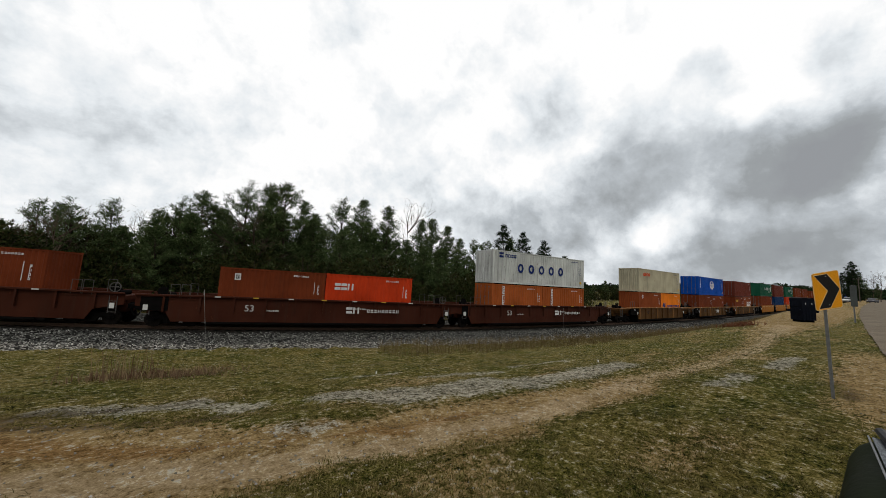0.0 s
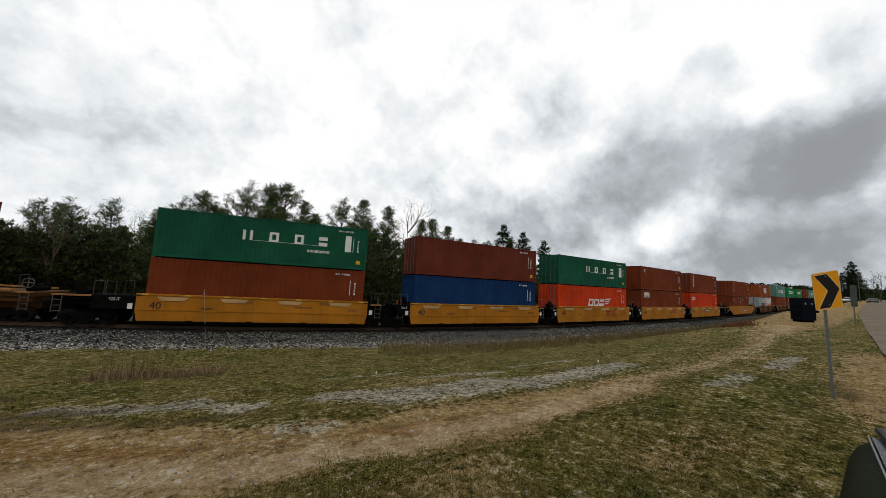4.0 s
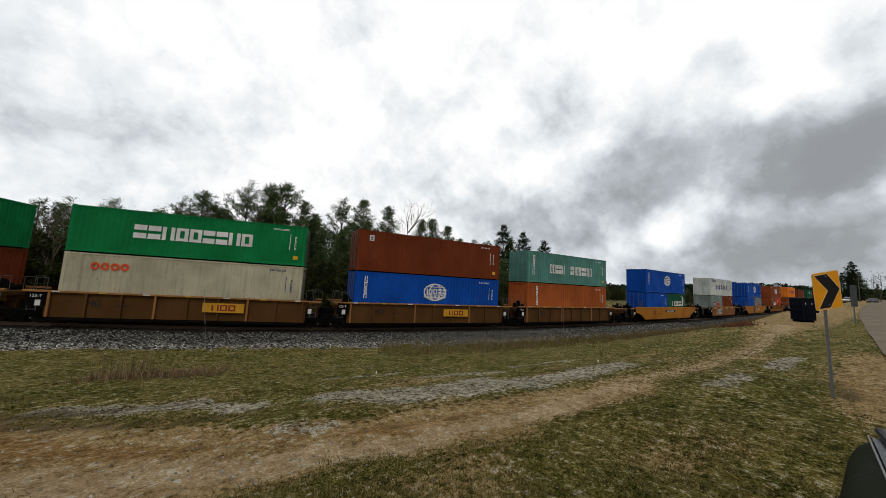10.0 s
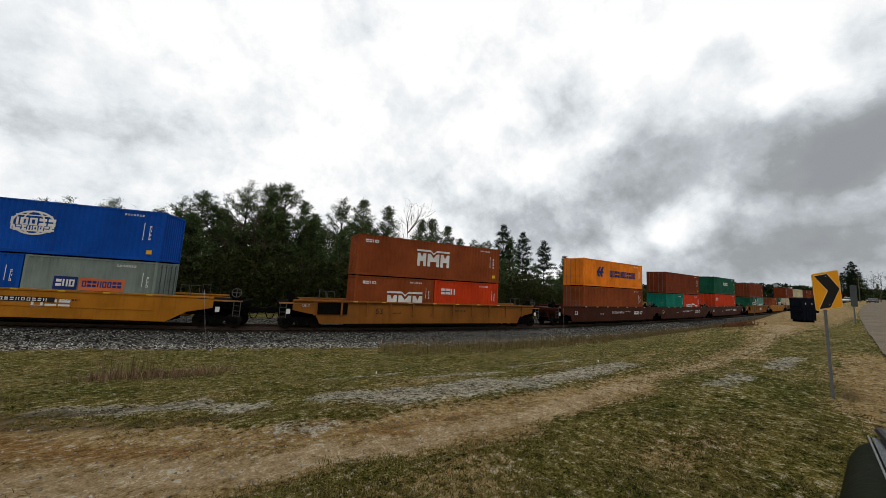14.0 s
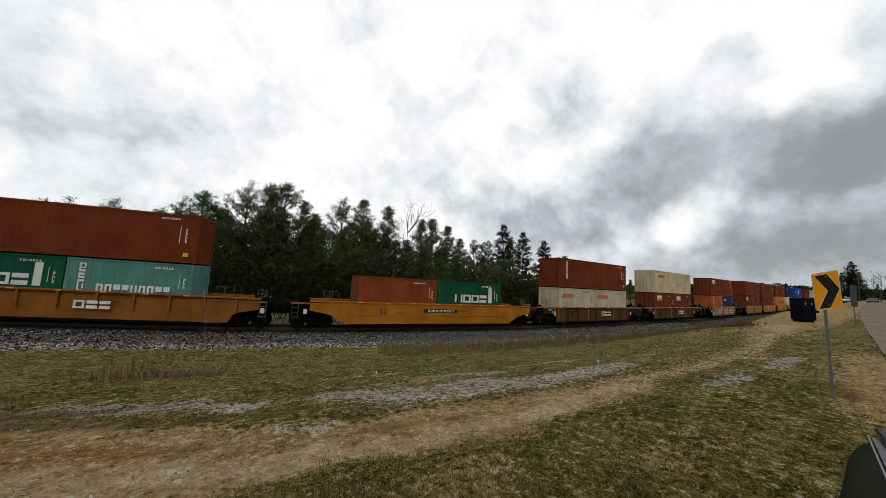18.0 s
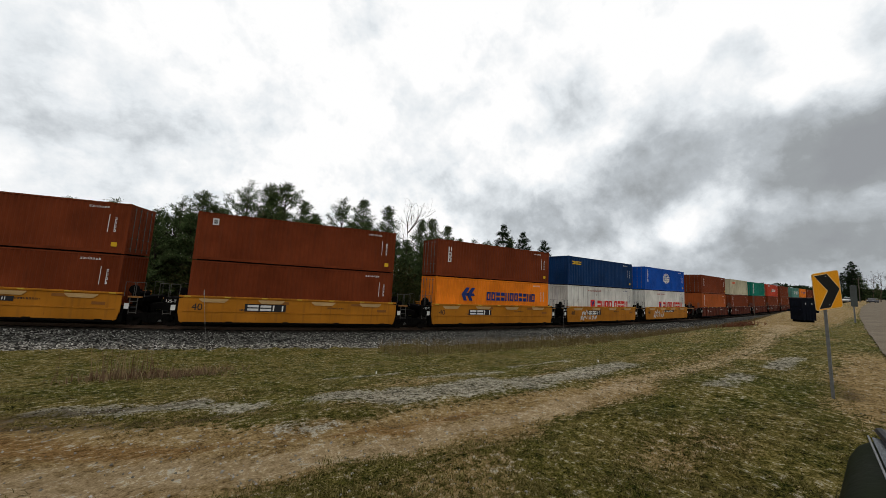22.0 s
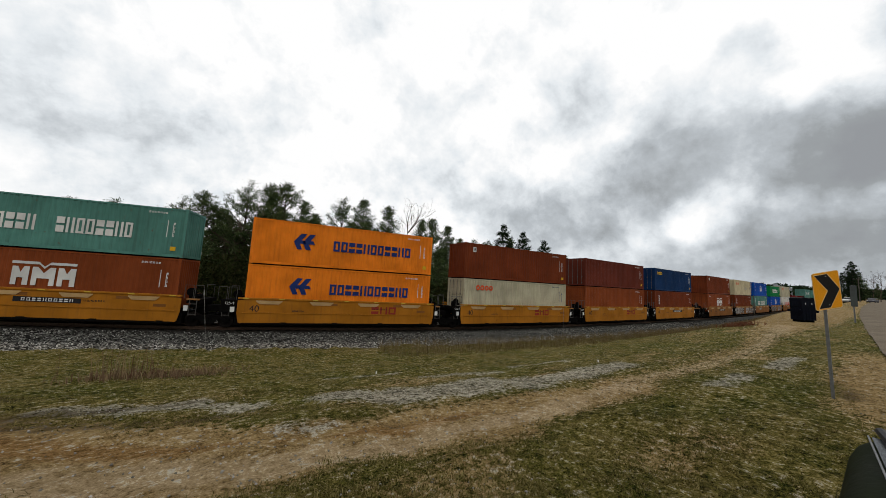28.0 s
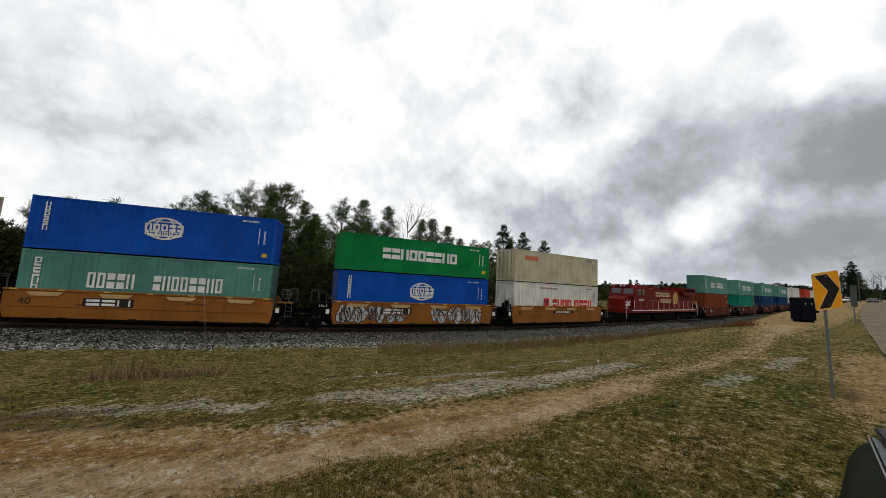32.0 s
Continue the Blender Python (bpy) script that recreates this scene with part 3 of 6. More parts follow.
def road_material():
    n = Nodes("road_surface")
    p = n.position()
    a, b, c = n.noise(p, 0.5, 4), n.noise(p, 6, 6, 0.65), n.noise(p, 60, 3, 0.7)
    col = n.mix(n.ramp(a, 0.3, 0.7), (0.105, 0.083, 0.058), (0.155, 0.127, 0.093))
    col = n.mix(n.ramp(b, 0.5, 0.75, 0, 0.5), col, (0.10, 0.072, 0.045))
    col = n.mix(n.ramp(c, 0.45, 0.7, 0, 0.5), col, (0.25, 0.23, 0.20))
    return n.surface(col, 0.92, 0, c, 0.5, 0.02, 0.02)


def build_road():
    xs = list(np.arange(-60, 8, 1.5)) + list(np.arange(8, 60, 0.4)) + list(np.arange(60, 700, 12.0))
    ys = np.linspace(0, 1, 9)
    vs, fs = [], []
    for x in xs:
        top = float(np.interp(x, [-60, 4, 11.9, 15, 19, 33, 62, 105, 219, 386, 745], [-4, -3, -1.3, -0.6, 0.05, 0.85, 2.1, 3.2, 4.2, 6.6, 12.1])) + 0.14 * (float(fbm(np.array([x]), np.array([0.0]), 0.7, 91)[0]) - 0.5)
        for k in ys:
            y = top - 7.5 * k
            vs.append((x, y, gz(x, y) + 0.04 + 0.06 * math.sin(k * math.pi) ** 0.5))
    for i in range(len(xs) - 1):
        for j in range(8):
            a = i * 9 + j
            fs.append((a, a + 9, a + 10, a + 1))
    m = bpy.data.meshes.new("road")
    m.from_pydata(vs, [], [f[::-1] for f in fs])
    m.polygons.foreach_set("use_smooth", [True] * len(fs))
    m.update()
    m.materials.append(road_material())
    thing("road", "pale worn gravel road with sandy edges", "road", kind="structure", data=m)


build_road()


# ---------------------------------------------------------------- trees
BARK = plain("pine_bark", (0.045, 0.033, 0.026), 0.95, 0, 0.4, 5)
BARE = plain("bare_bark", (0.085, 0.064, 0.046), 0.95, 0, 0.35, 5)
NEEDLES = island_material("pine_needles", [(0.016, 0.030, 0.010), (0.040, 0.066, 0.022), (0.075, 0.112, 0.040), (0.15, 0.175, 0.078)], 0.8, 0.04)
DARK_NEEDLES = island_material("spruce_needles", [(0.008, 0.017, 0.008), (0.016, 0.030, 0.013), (0.030, 0.048, 0.020)], 0.8, 0.04)
BRUSH = island_material("brush_leaves", [(0.012, 0.018, 0.006), (0.022, 0.032, 0.009), (0.040, 0.048, 0.015), (0.052, 0.040, 0.018)], 0.9, 0.03)


def tuft(g, p, d, size, rnd, count=6, wide=0.10):
    """A spray of needle blades at p, mostly along d."""
    for _ in range(count):
        v = (d + Vector((rnd.gauss(0, 0.75), rnd.gauss(0, 0.75), rnd.gauss(0, 0.55) + 0.2))).normalized() * size * rnd.uniform(0.6, 1.2)
        w = v.cross(Vector((rnd.gauss(0, 1), rnd.gauss(0, 1), rnd.gauss(0, 1)))).normalized() * size * wide * rnd.uniform(0.8, 1.8)
        q = p + Vector((rnd.gauss(0, 0.25), rnd.gauss(0, 0.25), rnd.gauss(0, 0.18))) * size
        k = len(g.v)
        g.v += [tuple(q - w), tuple(q + w), tuple(q + v * 0.6 + w * 0.8), tuple(q + v)]
        g.f.append((k, k + 1, k + 2, k + 3))


def puff(g, p, d, size, rnd, count):
    """A loose cushion of fine needle sprays round p, wider than high."""
    for _ in range(count):
        a, e = rnd.uniform(0, 6.283), rnd.uniform(-0.5, 1.35)
        v = (Vector((math.cos(a) * math.cos(e), math.sin(a) * math.cos(e), math.sin(e))) + d * 0.45).normalized() * size * rnd.uniform(0.55, 1.1)
        w = v.cross(Vector((rnd.gauss(0, 1), rnd.gauss(0, 1), rnd.gauss(0, 1)))).normalized() * size * rnd.uniform(0.05, 0.12)
        q = p + Vector((rnd.gauss(0, 0.42), rnd.gauss(0, 0.42), rnd.gauss(0, 0.36))) * size
        k = len(g.v)
        g.v += [tuple(q - w * 0.6), tuple(q + w * 0.6), tuple(q + v * 0.65 + w), tuple(q + v)]
        g.f.append((k, k + 1, k + 2, k + 3))


def conifer(name, seed, h, reach, bare_to, droop, needle_size, mat, open_=0.5, label=""):
    rnd = random.Random(seed)
    root = thing(name, label, "tree")
    trunk, crown = Geo(), Geo()
    pts = [Vector((0, 0, -0.3))]
    lean = Vector((rnd.gauss(0, 0.012), rnd.gauss(0, 0.012), 0))
    for k in range(1, 9):
        pts.append(Vector((lean.x * h * k / 8 + rnd.gauss(0, 0.05), lean.y * h * k / 8 + rnd.gauss(0, 0.05), h * k / 8)))
    r0 = 0.011 * h + 0.05
    for k in range(8):
        trunk.tube(pts[k], pts[k + 1], r0 * (1 - k / 8.3), r0 * (1 - (k + 1) / 8.3), 7, False)

    def at(z):
        t = min(max(z / h * 8, 0), 7.999)
        return pts[int(t)].lerp(pts[int(t) + 1], t - int(t))
    z = h * bare_to
    while z < h * 0.985:
        f = (z / h - bare_to) / (1 - bare_to)
        n = rnd.randint(4, 6)
        a0 = rnd.uniform(0, 6.28)
        for k in range(n):
            if rnd.random() < open_ * 0.75:
                continue
            a = a0 + 6.283 * k / n + rnd.gauss(0, 0.25)
            prof = (1 - f) ** 0.75 * (0.55 + 0.45 * min(1, f * 4 + 0.4)) + 0.06 if mat == DARK_NEEDLES else (1 - f ** 1.7) * (0.6 + 0.4 * min(1, f * 3 + 0.3)) * 0.8 + 0.10
            L = reach * prof * rnd.uniform(0.55, 1.2)
            up = droop + rnd.gauss(0, 0.14) + (0.5 * f if mat == DARK_NEEDLES else 0.30 + 1.05 * f)
            d = Vector((math.cos(a), math.sin(a), up)).normalized()
            p0 = at(z)
            p1 = p0 + d * L + Vector((0, 0, 0.12 * L))
            trunk.tube(p0, p1, 0.02 + 0.012 * L, 0.008, 4, False)
            n_puff = max(3, int(L / (needle_size * 0.8)) + 1)
            side = Vector((-d.y, d.x, 0))
            for i in range(n_puff):
                t = 0.28 + 0.72 * (i + rnd.random()) / n_puff
                spread = 0.30 * L * (1.15 - t)
                q = p0.lerp(p1, t) + side * rnd.uniform(-spread, spread) + Vector((0, 0, rnd.uniform(-0.12, 0.22)))
                puff(crown, q, d, needle_size * rnd.uniform(0.7, 1.25), rnd, 34 if mat == DARK_NEEDLES else 20)
        z += h * 0.026 * rnd.uniform(0.7, 1.4) * (1 + open_ * 0.6) + 0.12
    puff(crown, Vector(pts[-1]), Vector((0, 0, 1)), needle_size, rnd, 12)
    part("trunk", trunk, BARK, root)
    part("crown", crown, mat, root, "dark green needle foliage in uneven layers")
    return root


def broadleaf(name, seed, h, label, fine=4):
    rnd = random.Random(seed)
    root = thing(name, label, "tree")
    trunk, crown = Geo(), Geo()

    def grow(p, d, L, r, depth, g):
        q = p + d * L
        g.tube(p, q, r, r * 0.62, 6 if depth < 2 else 3, False)
        if depth >= fine:
            return
        for k in range(rnd.randint(2, 3) + (1 if depth < 2 else 0)):
            nd = (d + Vector((rnd.gauss(0, 0.5), rnd.gauss(0, 0.5), rnd.gauss(0.12, 0.3)))).normalized()
            start = p.lerp(q, rnd.uniform(0.45, 1.0))
            grow(start, nd, L * rnd.uniform(0.5, 0.8), max(r * 0.5, 0.009), depth + 1, crown)
    p, d = Vector((0, 0, -0.3)), Vector((0, 0, 1))
    for k in range(4):
        d2 = (d + Vector((rnd.gauss(0, 0.07), rnd.gauss(0, 0.07), 0))).normalized()
        q = p + d2 * h * 0.19
        trunk.tube(p, q, 0.012 * h * (1 - k * 0.2), 0.012 * h * (0.8 - k * 0.2), 7, False)
        if k:
            for j in range(3):
                nd = (d2 + Vector((rnd.gauss(0, 0.8), rnd.gauss(0, 0.8), 0.3))).normalized()
                grow(q, nd, h * 0.17 * rnd.uniform(0.7, 1.2), 0.005 * h, 1, crown)
        p = q
    grow(p, d, h * 0.16, 0.004 * h, 1, crown)
    part("trunk", trunk, BARE, root)
    part("crown", crown, BARE, root, "bare grey twigs without leaves")
    return root


def bush(name, seed, w, h, label, mat, n=1500, size=0.13):
    rnd = random.Random(seed)
    root = thing(name, label, "bush")
    stems, leaves = Geo(), Geo()
    for k in range(9):
        a = rnd.uniform(0, 6.28)
        stems.tube((rnd.gauss(0, 0.1), rnd.gauss(0, 0.1), -0.2), (w * 0.4 * math.cos(a), w * 0.4 * math.sin(a), h * rnd.uniform(0.6, 1)), 0.03, 0.008, 4, False)
    for k in range(n):
        a, rr = rnd.uniform(0, 6.28), w * 0.55 * rnd.random() ** 0.5
        zz = h * rnd.uniform(0.05, 1) * (1 - 0.5 * (rr / (w * 0.55)) ** 2)
        tuft(leaves, Vector((rr * math.cos(a), rr * math.sin(a), zz)), Vector((math.cos(a), math.sin(a), 0.4)), size * rnd.uniform(0.7, 1.4), rnd, 5, 0.16)
    part("stem", stems, BARK, root)
    part("crown", leaves, mat, root)
    return root


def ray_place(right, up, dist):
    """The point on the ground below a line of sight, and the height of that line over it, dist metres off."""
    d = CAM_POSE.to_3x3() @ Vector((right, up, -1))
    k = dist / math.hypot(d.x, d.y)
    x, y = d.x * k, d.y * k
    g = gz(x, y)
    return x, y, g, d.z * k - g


PINE_LABEL = "tall dark green pine with an open ragged crown"
PROTO_H = 16.0
PINES = [conifer("pine_tree", 11 + k, PROTO_H, 4.0 + 0.5 * (k % 3), (0.32, 0.22, 0.4, 0.28)[k], -0.02, 0.38, NEEDLES, 0.5, PINE_LABEL) for k in range(4)]
SPRUCES = [conifer("spruce_tree", 41 + k, PROTO_H, 4.3, 0.06, -0.25, 0.36, DARK_NEEDLES, 0.1, "narrow dark spruce with drooping boughs") for k in range(2)]
FULL = [conifer("pine_tree", 61 + k, PROTO_H, 4.2, 0.08, 0.0, 0.42, NEEDLES, 0.2, "full dark green pine branched almost to the ground") for k in range(2)]
BARES = [broadleaf("bare_tree", 81 + k, PROTO_H, "leafless grey-brown hardwood tree in early spring", 5) for k in range(2)]
BUSHES = [bush("bush", 91 + k, 3.4, 2.6, "tangled dark undergrowth at the edge of the wood", BRUSH) for k in range(2)]
USED = set()


def plant(protos, which, x, y, g, h, turn, base_h, wide=1.0, group="trees of the wood"):
    src = protos[which % len(protos)]
    f = h / base_h
    m = Matrix.LocRotScale((x, y, g), Euler((0, 0, turn)), (f * wide, f * wide, f))
    if src not in USED:
        USED.add(src)
        src.matrix_basis = m
        return tagged(src, group=group)
    ob = copy_thing(src, Matrix.Translation((x, y, g)))
    ob.matrix_basis = m
    return tagged(ob, group=group)


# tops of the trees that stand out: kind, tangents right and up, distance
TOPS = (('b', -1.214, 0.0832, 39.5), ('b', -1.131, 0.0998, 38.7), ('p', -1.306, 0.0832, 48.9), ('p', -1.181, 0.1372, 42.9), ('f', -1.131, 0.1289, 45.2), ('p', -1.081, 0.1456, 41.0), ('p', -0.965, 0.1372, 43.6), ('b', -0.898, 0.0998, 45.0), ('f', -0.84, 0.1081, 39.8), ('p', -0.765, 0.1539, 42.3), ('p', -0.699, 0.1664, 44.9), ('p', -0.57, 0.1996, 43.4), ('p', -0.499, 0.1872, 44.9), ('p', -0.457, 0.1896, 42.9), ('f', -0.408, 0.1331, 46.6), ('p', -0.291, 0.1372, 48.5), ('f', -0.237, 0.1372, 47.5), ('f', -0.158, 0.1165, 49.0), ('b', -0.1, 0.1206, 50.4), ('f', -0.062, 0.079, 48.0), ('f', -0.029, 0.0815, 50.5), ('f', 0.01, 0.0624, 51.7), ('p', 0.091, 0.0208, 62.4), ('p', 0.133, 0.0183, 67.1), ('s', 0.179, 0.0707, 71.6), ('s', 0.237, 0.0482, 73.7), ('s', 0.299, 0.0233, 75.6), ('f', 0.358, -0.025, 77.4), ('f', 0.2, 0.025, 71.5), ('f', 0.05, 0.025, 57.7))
tree_rnd = random.Random(5)
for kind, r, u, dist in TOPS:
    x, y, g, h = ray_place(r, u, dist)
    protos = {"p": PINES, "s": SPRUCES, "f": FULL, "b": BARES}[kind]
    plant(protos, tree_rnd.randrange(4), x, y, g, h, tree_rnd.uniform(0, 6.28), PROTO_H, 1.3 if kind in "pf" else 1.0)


def wood_fill():
    rnd = random.Random(19)
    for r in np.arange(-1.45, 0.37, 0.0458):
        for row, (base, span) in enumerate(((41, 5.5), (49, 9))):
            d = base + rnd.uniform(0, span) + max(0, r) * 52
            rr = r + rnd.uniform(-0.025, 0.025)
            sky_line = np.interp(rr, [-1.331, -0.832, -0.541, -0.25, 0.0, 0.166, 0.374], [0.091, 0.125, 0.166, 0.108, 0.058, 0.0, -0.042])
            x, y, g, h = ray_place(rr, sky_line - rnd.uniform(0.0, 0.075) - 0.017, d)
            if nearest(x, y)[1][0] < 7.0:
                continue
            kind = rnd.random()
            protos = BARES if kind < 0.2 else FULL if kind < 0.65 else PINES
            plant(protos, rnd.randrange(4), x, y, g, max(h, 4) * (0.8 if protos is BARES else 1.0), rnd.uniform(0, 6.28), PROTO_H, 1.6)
    for r in np.arange(-1.45, 0.41, 0.0416):
        d = 39 + rnd.uniform(0, 4.5) + max(0, r) * 46
        x, y, g, h = ray_place(r + rnd.uniform(-0.017, 0.017), -0.083, d)
        if nearest(x, y)[1][0] < 5.5:
            continue
        plant(BUSHES, rnd.randrange(2), x, y, g, rnd.uniform(3.6, 7.0), rnd.uniform(0, 6.28), 2.6, 0.8, "undergrowth")
    for r in np.arange(0.35, 0.85, 0.0183):
        d = 112 + 78 * (r - 0.35) + rnd.uniform(0, 34)
        x, y, g, h = ray_place(r, 0.0, d)
        if nearest(x, y)[1][0] < 7.5:
            continue
        if rnd.random() < 0.5:
            plant(FULL, rnd.randrange(2), x, y, g, rnd.uniform(5.0, 8.5), rnd.uniform(0, 6.28), PROTO_H, 1.4)
        else:
            plant(BUSHES, rnd.randrange(2), x, y, g, rnd.uniform(3.5, 5.5), rnd.uniform(0, 6.28), 2.6, 1.0, "undergrowth")


wood_fill()


def far_wood():
    """Low woods along the horizon, as one mass of small clumps."""
    rnd = random.Random(3)
    g = Geo()
    for k in range(1500):
        az = radians(90 + YAW) - math.atan(rnd.uniform(0.33, 1.58))
        d = rnd.uniform(330, 420)
        x, y = d * math.cos(az), d * math.sin(az)
        if abs(nearest(x, y)[1][0]) < 9:
            continue
        top = rnd.uniform(5, 10) * (0.6 + 0.7 * float(value_noise(az * 20, 0, 1)))
        z0 = gz(x, y)
        for j in range(14):
            zz = rnd.uniform(0.0, 1.0)
            tuft(g, Vector((x + rnd.gauss(0, 2.2) * (1.1 - zz), y + rnd.gauss(0, 2.2) * (1.1 - zz), z0 + top * zz)), Vector((0, 0, 1)), 1.6, rnd, 3, 0.3)
    thing("distant_woods", "low dark line of woods on the horizon", "woods", kind="stuff", data=g, material=DARK_NEEDLES)


far_wood()


# ---------------------------------------------------------------- containers
def wave(x0, x1, z0, z1, y_out, y_in, pitch, flip=False):
    """A corrugated sheet in the xz plane."""
    n = max(2, round((x1 - x0) / pitch))
    p = (x1 - x0) / n
    xs = []
    for i in range(n):
        a = x0 + i * p
        xs += [(a, y_out), (a + 0.26 * p, y_out), (a + 0.5 * p, y_in), (a + 0.76 * p, y_in)]
    xs.append((x1, y_out))
    g = Geo()
    for (xa, ya), (xb, yb) in zip(xs[:-1], xs[1:]):
        q = [(xa, ya, z0), (xb, yb, z0), (xb, yb, z1), (xa, ya, z1)]
        g.quad(*(q[::-1] if flip else q))
    return g


def turned(g):
    """The same sheet standing across the container."""
    g.v = [(y, x, z) for x, y, z in g.v]
    g.f = [f[::-1] for f in g.f]
    return g


W2 = 1.219


def frame_geo(L, H):
    g = Geo()
    a = L / 2
    for sx in (-1, 1):
        for sy in (-1, 1):
            x0, x1 = sorted((sx * a, sx * (a - 0.13)))
            y0, y1 = sorted((sy * W2, sy * (W2 - 0.12)))
            g.box(x0, x1, y0, y1, 0.12, H - 0.12)
            for z0 in (0.0, H - 0.125):
                g.box(min(x0, sx * (a + 0.004)), max(x1, sx * (a + 0.004), sx * (a - 0.18)), min(y0, sy * (W2 + 0.004)), max(y1, sy * (W2 + 0.004)), z0, z0 + 0.12)
    for sy in (-1, 1):
        y0, y1 = sorted((sy * W2, sy * (W2 - 0.07)))
        g.box(-a + 0.13, a - 0.13, y0, y1, 0.02, 0.17)
        g.box(-a + 0.13, a - 0.13, y0, y1, H - 0.10, H - 0.02)
    for sx in (-1, 1):
        x0, x1 = sorted((sx * a, sx * (a - 0.08)))
        g.box(x0, x1, -W2 + 0.12, W2 - 0.12, 0.02, 0.16)
        g.box(x0, x1, -W2 + 0.12, W2 - 0.12, H - 0.12, H - 0.02)
    g.box(-a + 0.1, a - 0.1, -W2 + 0.1, W2 - 0.1, 0.1, 0.14)
    return g


def door_geo(H):
    g = Geo().box(0, 0.05, 0.01, 1.085, 0.17, H - 0.13)
    for k in range(4):
        z = 0.35 + k * (H - 0.75) / 3.6
        g.box(-0.022, 0.0, 0.06, 1.03, z, z + (H - 0.75) / 4.6)
    return g


def rod_geo(H):
    g = Geo().tube((-0.045, 0, 0.14), (-0.045, 0, H - 0.12), 0.018, None, 6)
    for z in (0.3, 0.9, H * 0.55, H - 0.3):
        g.box(-0.06, 0.0, -0.05, 0.05, z, z + 0.06)
    return g


def sheet(cells, scale=1.0):
    """One flat sheet of paint made of rectangles (x0, x1, z0, z1) that share their corners."""
    g, seen = Geo(), {}

    def at(x, z):
        k = (round(x, 4), round(z, 4))
        if k not in seen:
            seen[k] = len(g.v)
            g.v.append((x, 0.0, z))
        return seen[k]
    for x0, x1, z0, z1 in cells:
        g.f.append((at(x0, z0), at(x1, z0), at(x1, z1), at(x0, z1)))
    return g


def glyphs(n, h, w, gap, seed=0, slant=0.0, up=False, ring=False):
    """A row (or a column) of n plain hollow blocks on a hairline, centred on the origin, in the xz plane."""
    key = ("glyphs", n, h, w, gap, seed, slant, up, ring)

    def build():
        cells = []
        t, b = min(h * 0.25, w * 0.33), min(h * 0.22, w * 0.33)
        hair = 0.03 * min(h, w)
        for k in range(n):
            if up:
                x, z = -w / 2, (n / 2 - k - 0.5) * (h + gap) - h / 2
            else:
                x, z = (k - n / 2) * (w + gap) + gap / 2, -h / 2
            xs = (x, x + t, x + w - t, x + w)
            zm = z + h * 0.5
            zs = (z, z + b, zm - b / 2, zm + b / 2, z + h - b, z + h)
            bar = (k * 2 + seed) % 5 % 3        # stacked bars, hollow block, upright bars
            for j in range(5):
                for i in range(3):
                    if (j != 2) if bar == 0 else (i != 1 or (bar == 1 and j in (0, 4))):
                        cells.append((xs[i], xs[i + 1], zs[j], zs[j + 1]))
            if k < n - 1:
                if up:
                    cells.append((x, x + t, z - gap, z))
        g = sheet(cells)
        if not up:
            seen = {(round(v[0], 4), round(v[2], 4)): i for i, v in enumerate(g.v)}
            for k in range(n - 1):
                x = (k - n / 2) * (w + gap) + gap / 2
                a, c = seen[(round(x + w, 4), round(-h / 2, 4))], seen[(round(x + w + gap, 4), round(-h / 2, 4))]
                i0 = len(g.v)
                g.v += [(x + w + gap, 0.0, -h / 2 + hair), (x + w, 0.0, -h / 2 + hair)]
                g.f.append((a, c, i0, i0 + 1))
        if slant:
            g.v = [(x + slant * z, y, z) for x, y, z in g.v]
        return g

    def rings():
        g = Geo()
        for k in range(n):
            g.ring((k - (n - 1) / 2) * (w + gap), 0, w / 2, h / 2, min(h, w) * 0.27, -0.004, 0.004, 18)
        return g
    return kept(key, rings if ring else build)


def slab(w, h):
    return kept(("slab", w, h), lambda: Geo().box(-w / 2, w / 2, -0.003, 0.003, -h / 2, h / 2))


def globe_geo():
    g = Geo()
    g.ring(0, 0.05, 0.95, 0.66, 0.09, -0.004, 0.004, 36)
    g.ring(0, 0.05, 0.5, 0.66, 0.07, -0.0045, 0.0045, 30)
    g.box(-0.8, 0.8, -0.004, 0.004, 0.42, 0.48)
    g.box(-0.8, 0.8, -0.004, 0.004, -0.42, -0.36)
    return g


def roofmark_geo():
    """Three notched blocks under a bar with a dip."""
    g = Geo().prism([(-1.4, 0.62), (-0.22, 0.62), (0.0, 0.40), (0.22, 0.62), (1.4, 0.62), (1.4, 0.76), (0.28, 0.76), (0.0, 0.52), (-0.28, 0.76), (-1.4, 0.76)], -0.004, 0.004)
    for x, w in ((-1.35, 0.72), (-0.5, 1.0), (0.62, 0.78)):
        t = 0.23
        g.prism([(x, -0.5), (x + t, -0.5), (x + t, -0.12), (x + w - t, -0.12), (x + w - t, -0.5), (x + w, -0.5), (x + w, 0.48), (x + w - t, 0.48), (x + w / 2, 0.16), (x + t, 0.48), (x, 0.48)], -0.0045, 0.0045)
    return g


def arrow_geo(k=1.0):
    g = Geo()
    for dx in (-0.42, 0.12):
        g.prism([(k * (x + dx), k * z) for x, z in ((-0.35, 0.0), (-0.12, -0.5), (0.2, -0.5), (0.02, -0.12), (0.42, -0.12), (0.3, 0.1), (0.12, 0.1), (0.42, 0.55), (0.08, 0.55))], -0.004, 0.004)
    return g


WHITE, NAVYC, REDC, YEL, BLACKC = (0.62, 0.62, 0.60), (0.015, 0.03, 0.13), (0.55, 0.03, 0.025), (0.65, 0.4, 0.03), (0.02, 0.02, 0.022)


def ink(rgb):
    return paint("mark_%02d_%02d_%02d" % tuple(int(c * 99) for c in rgb), rgb, 0.35)


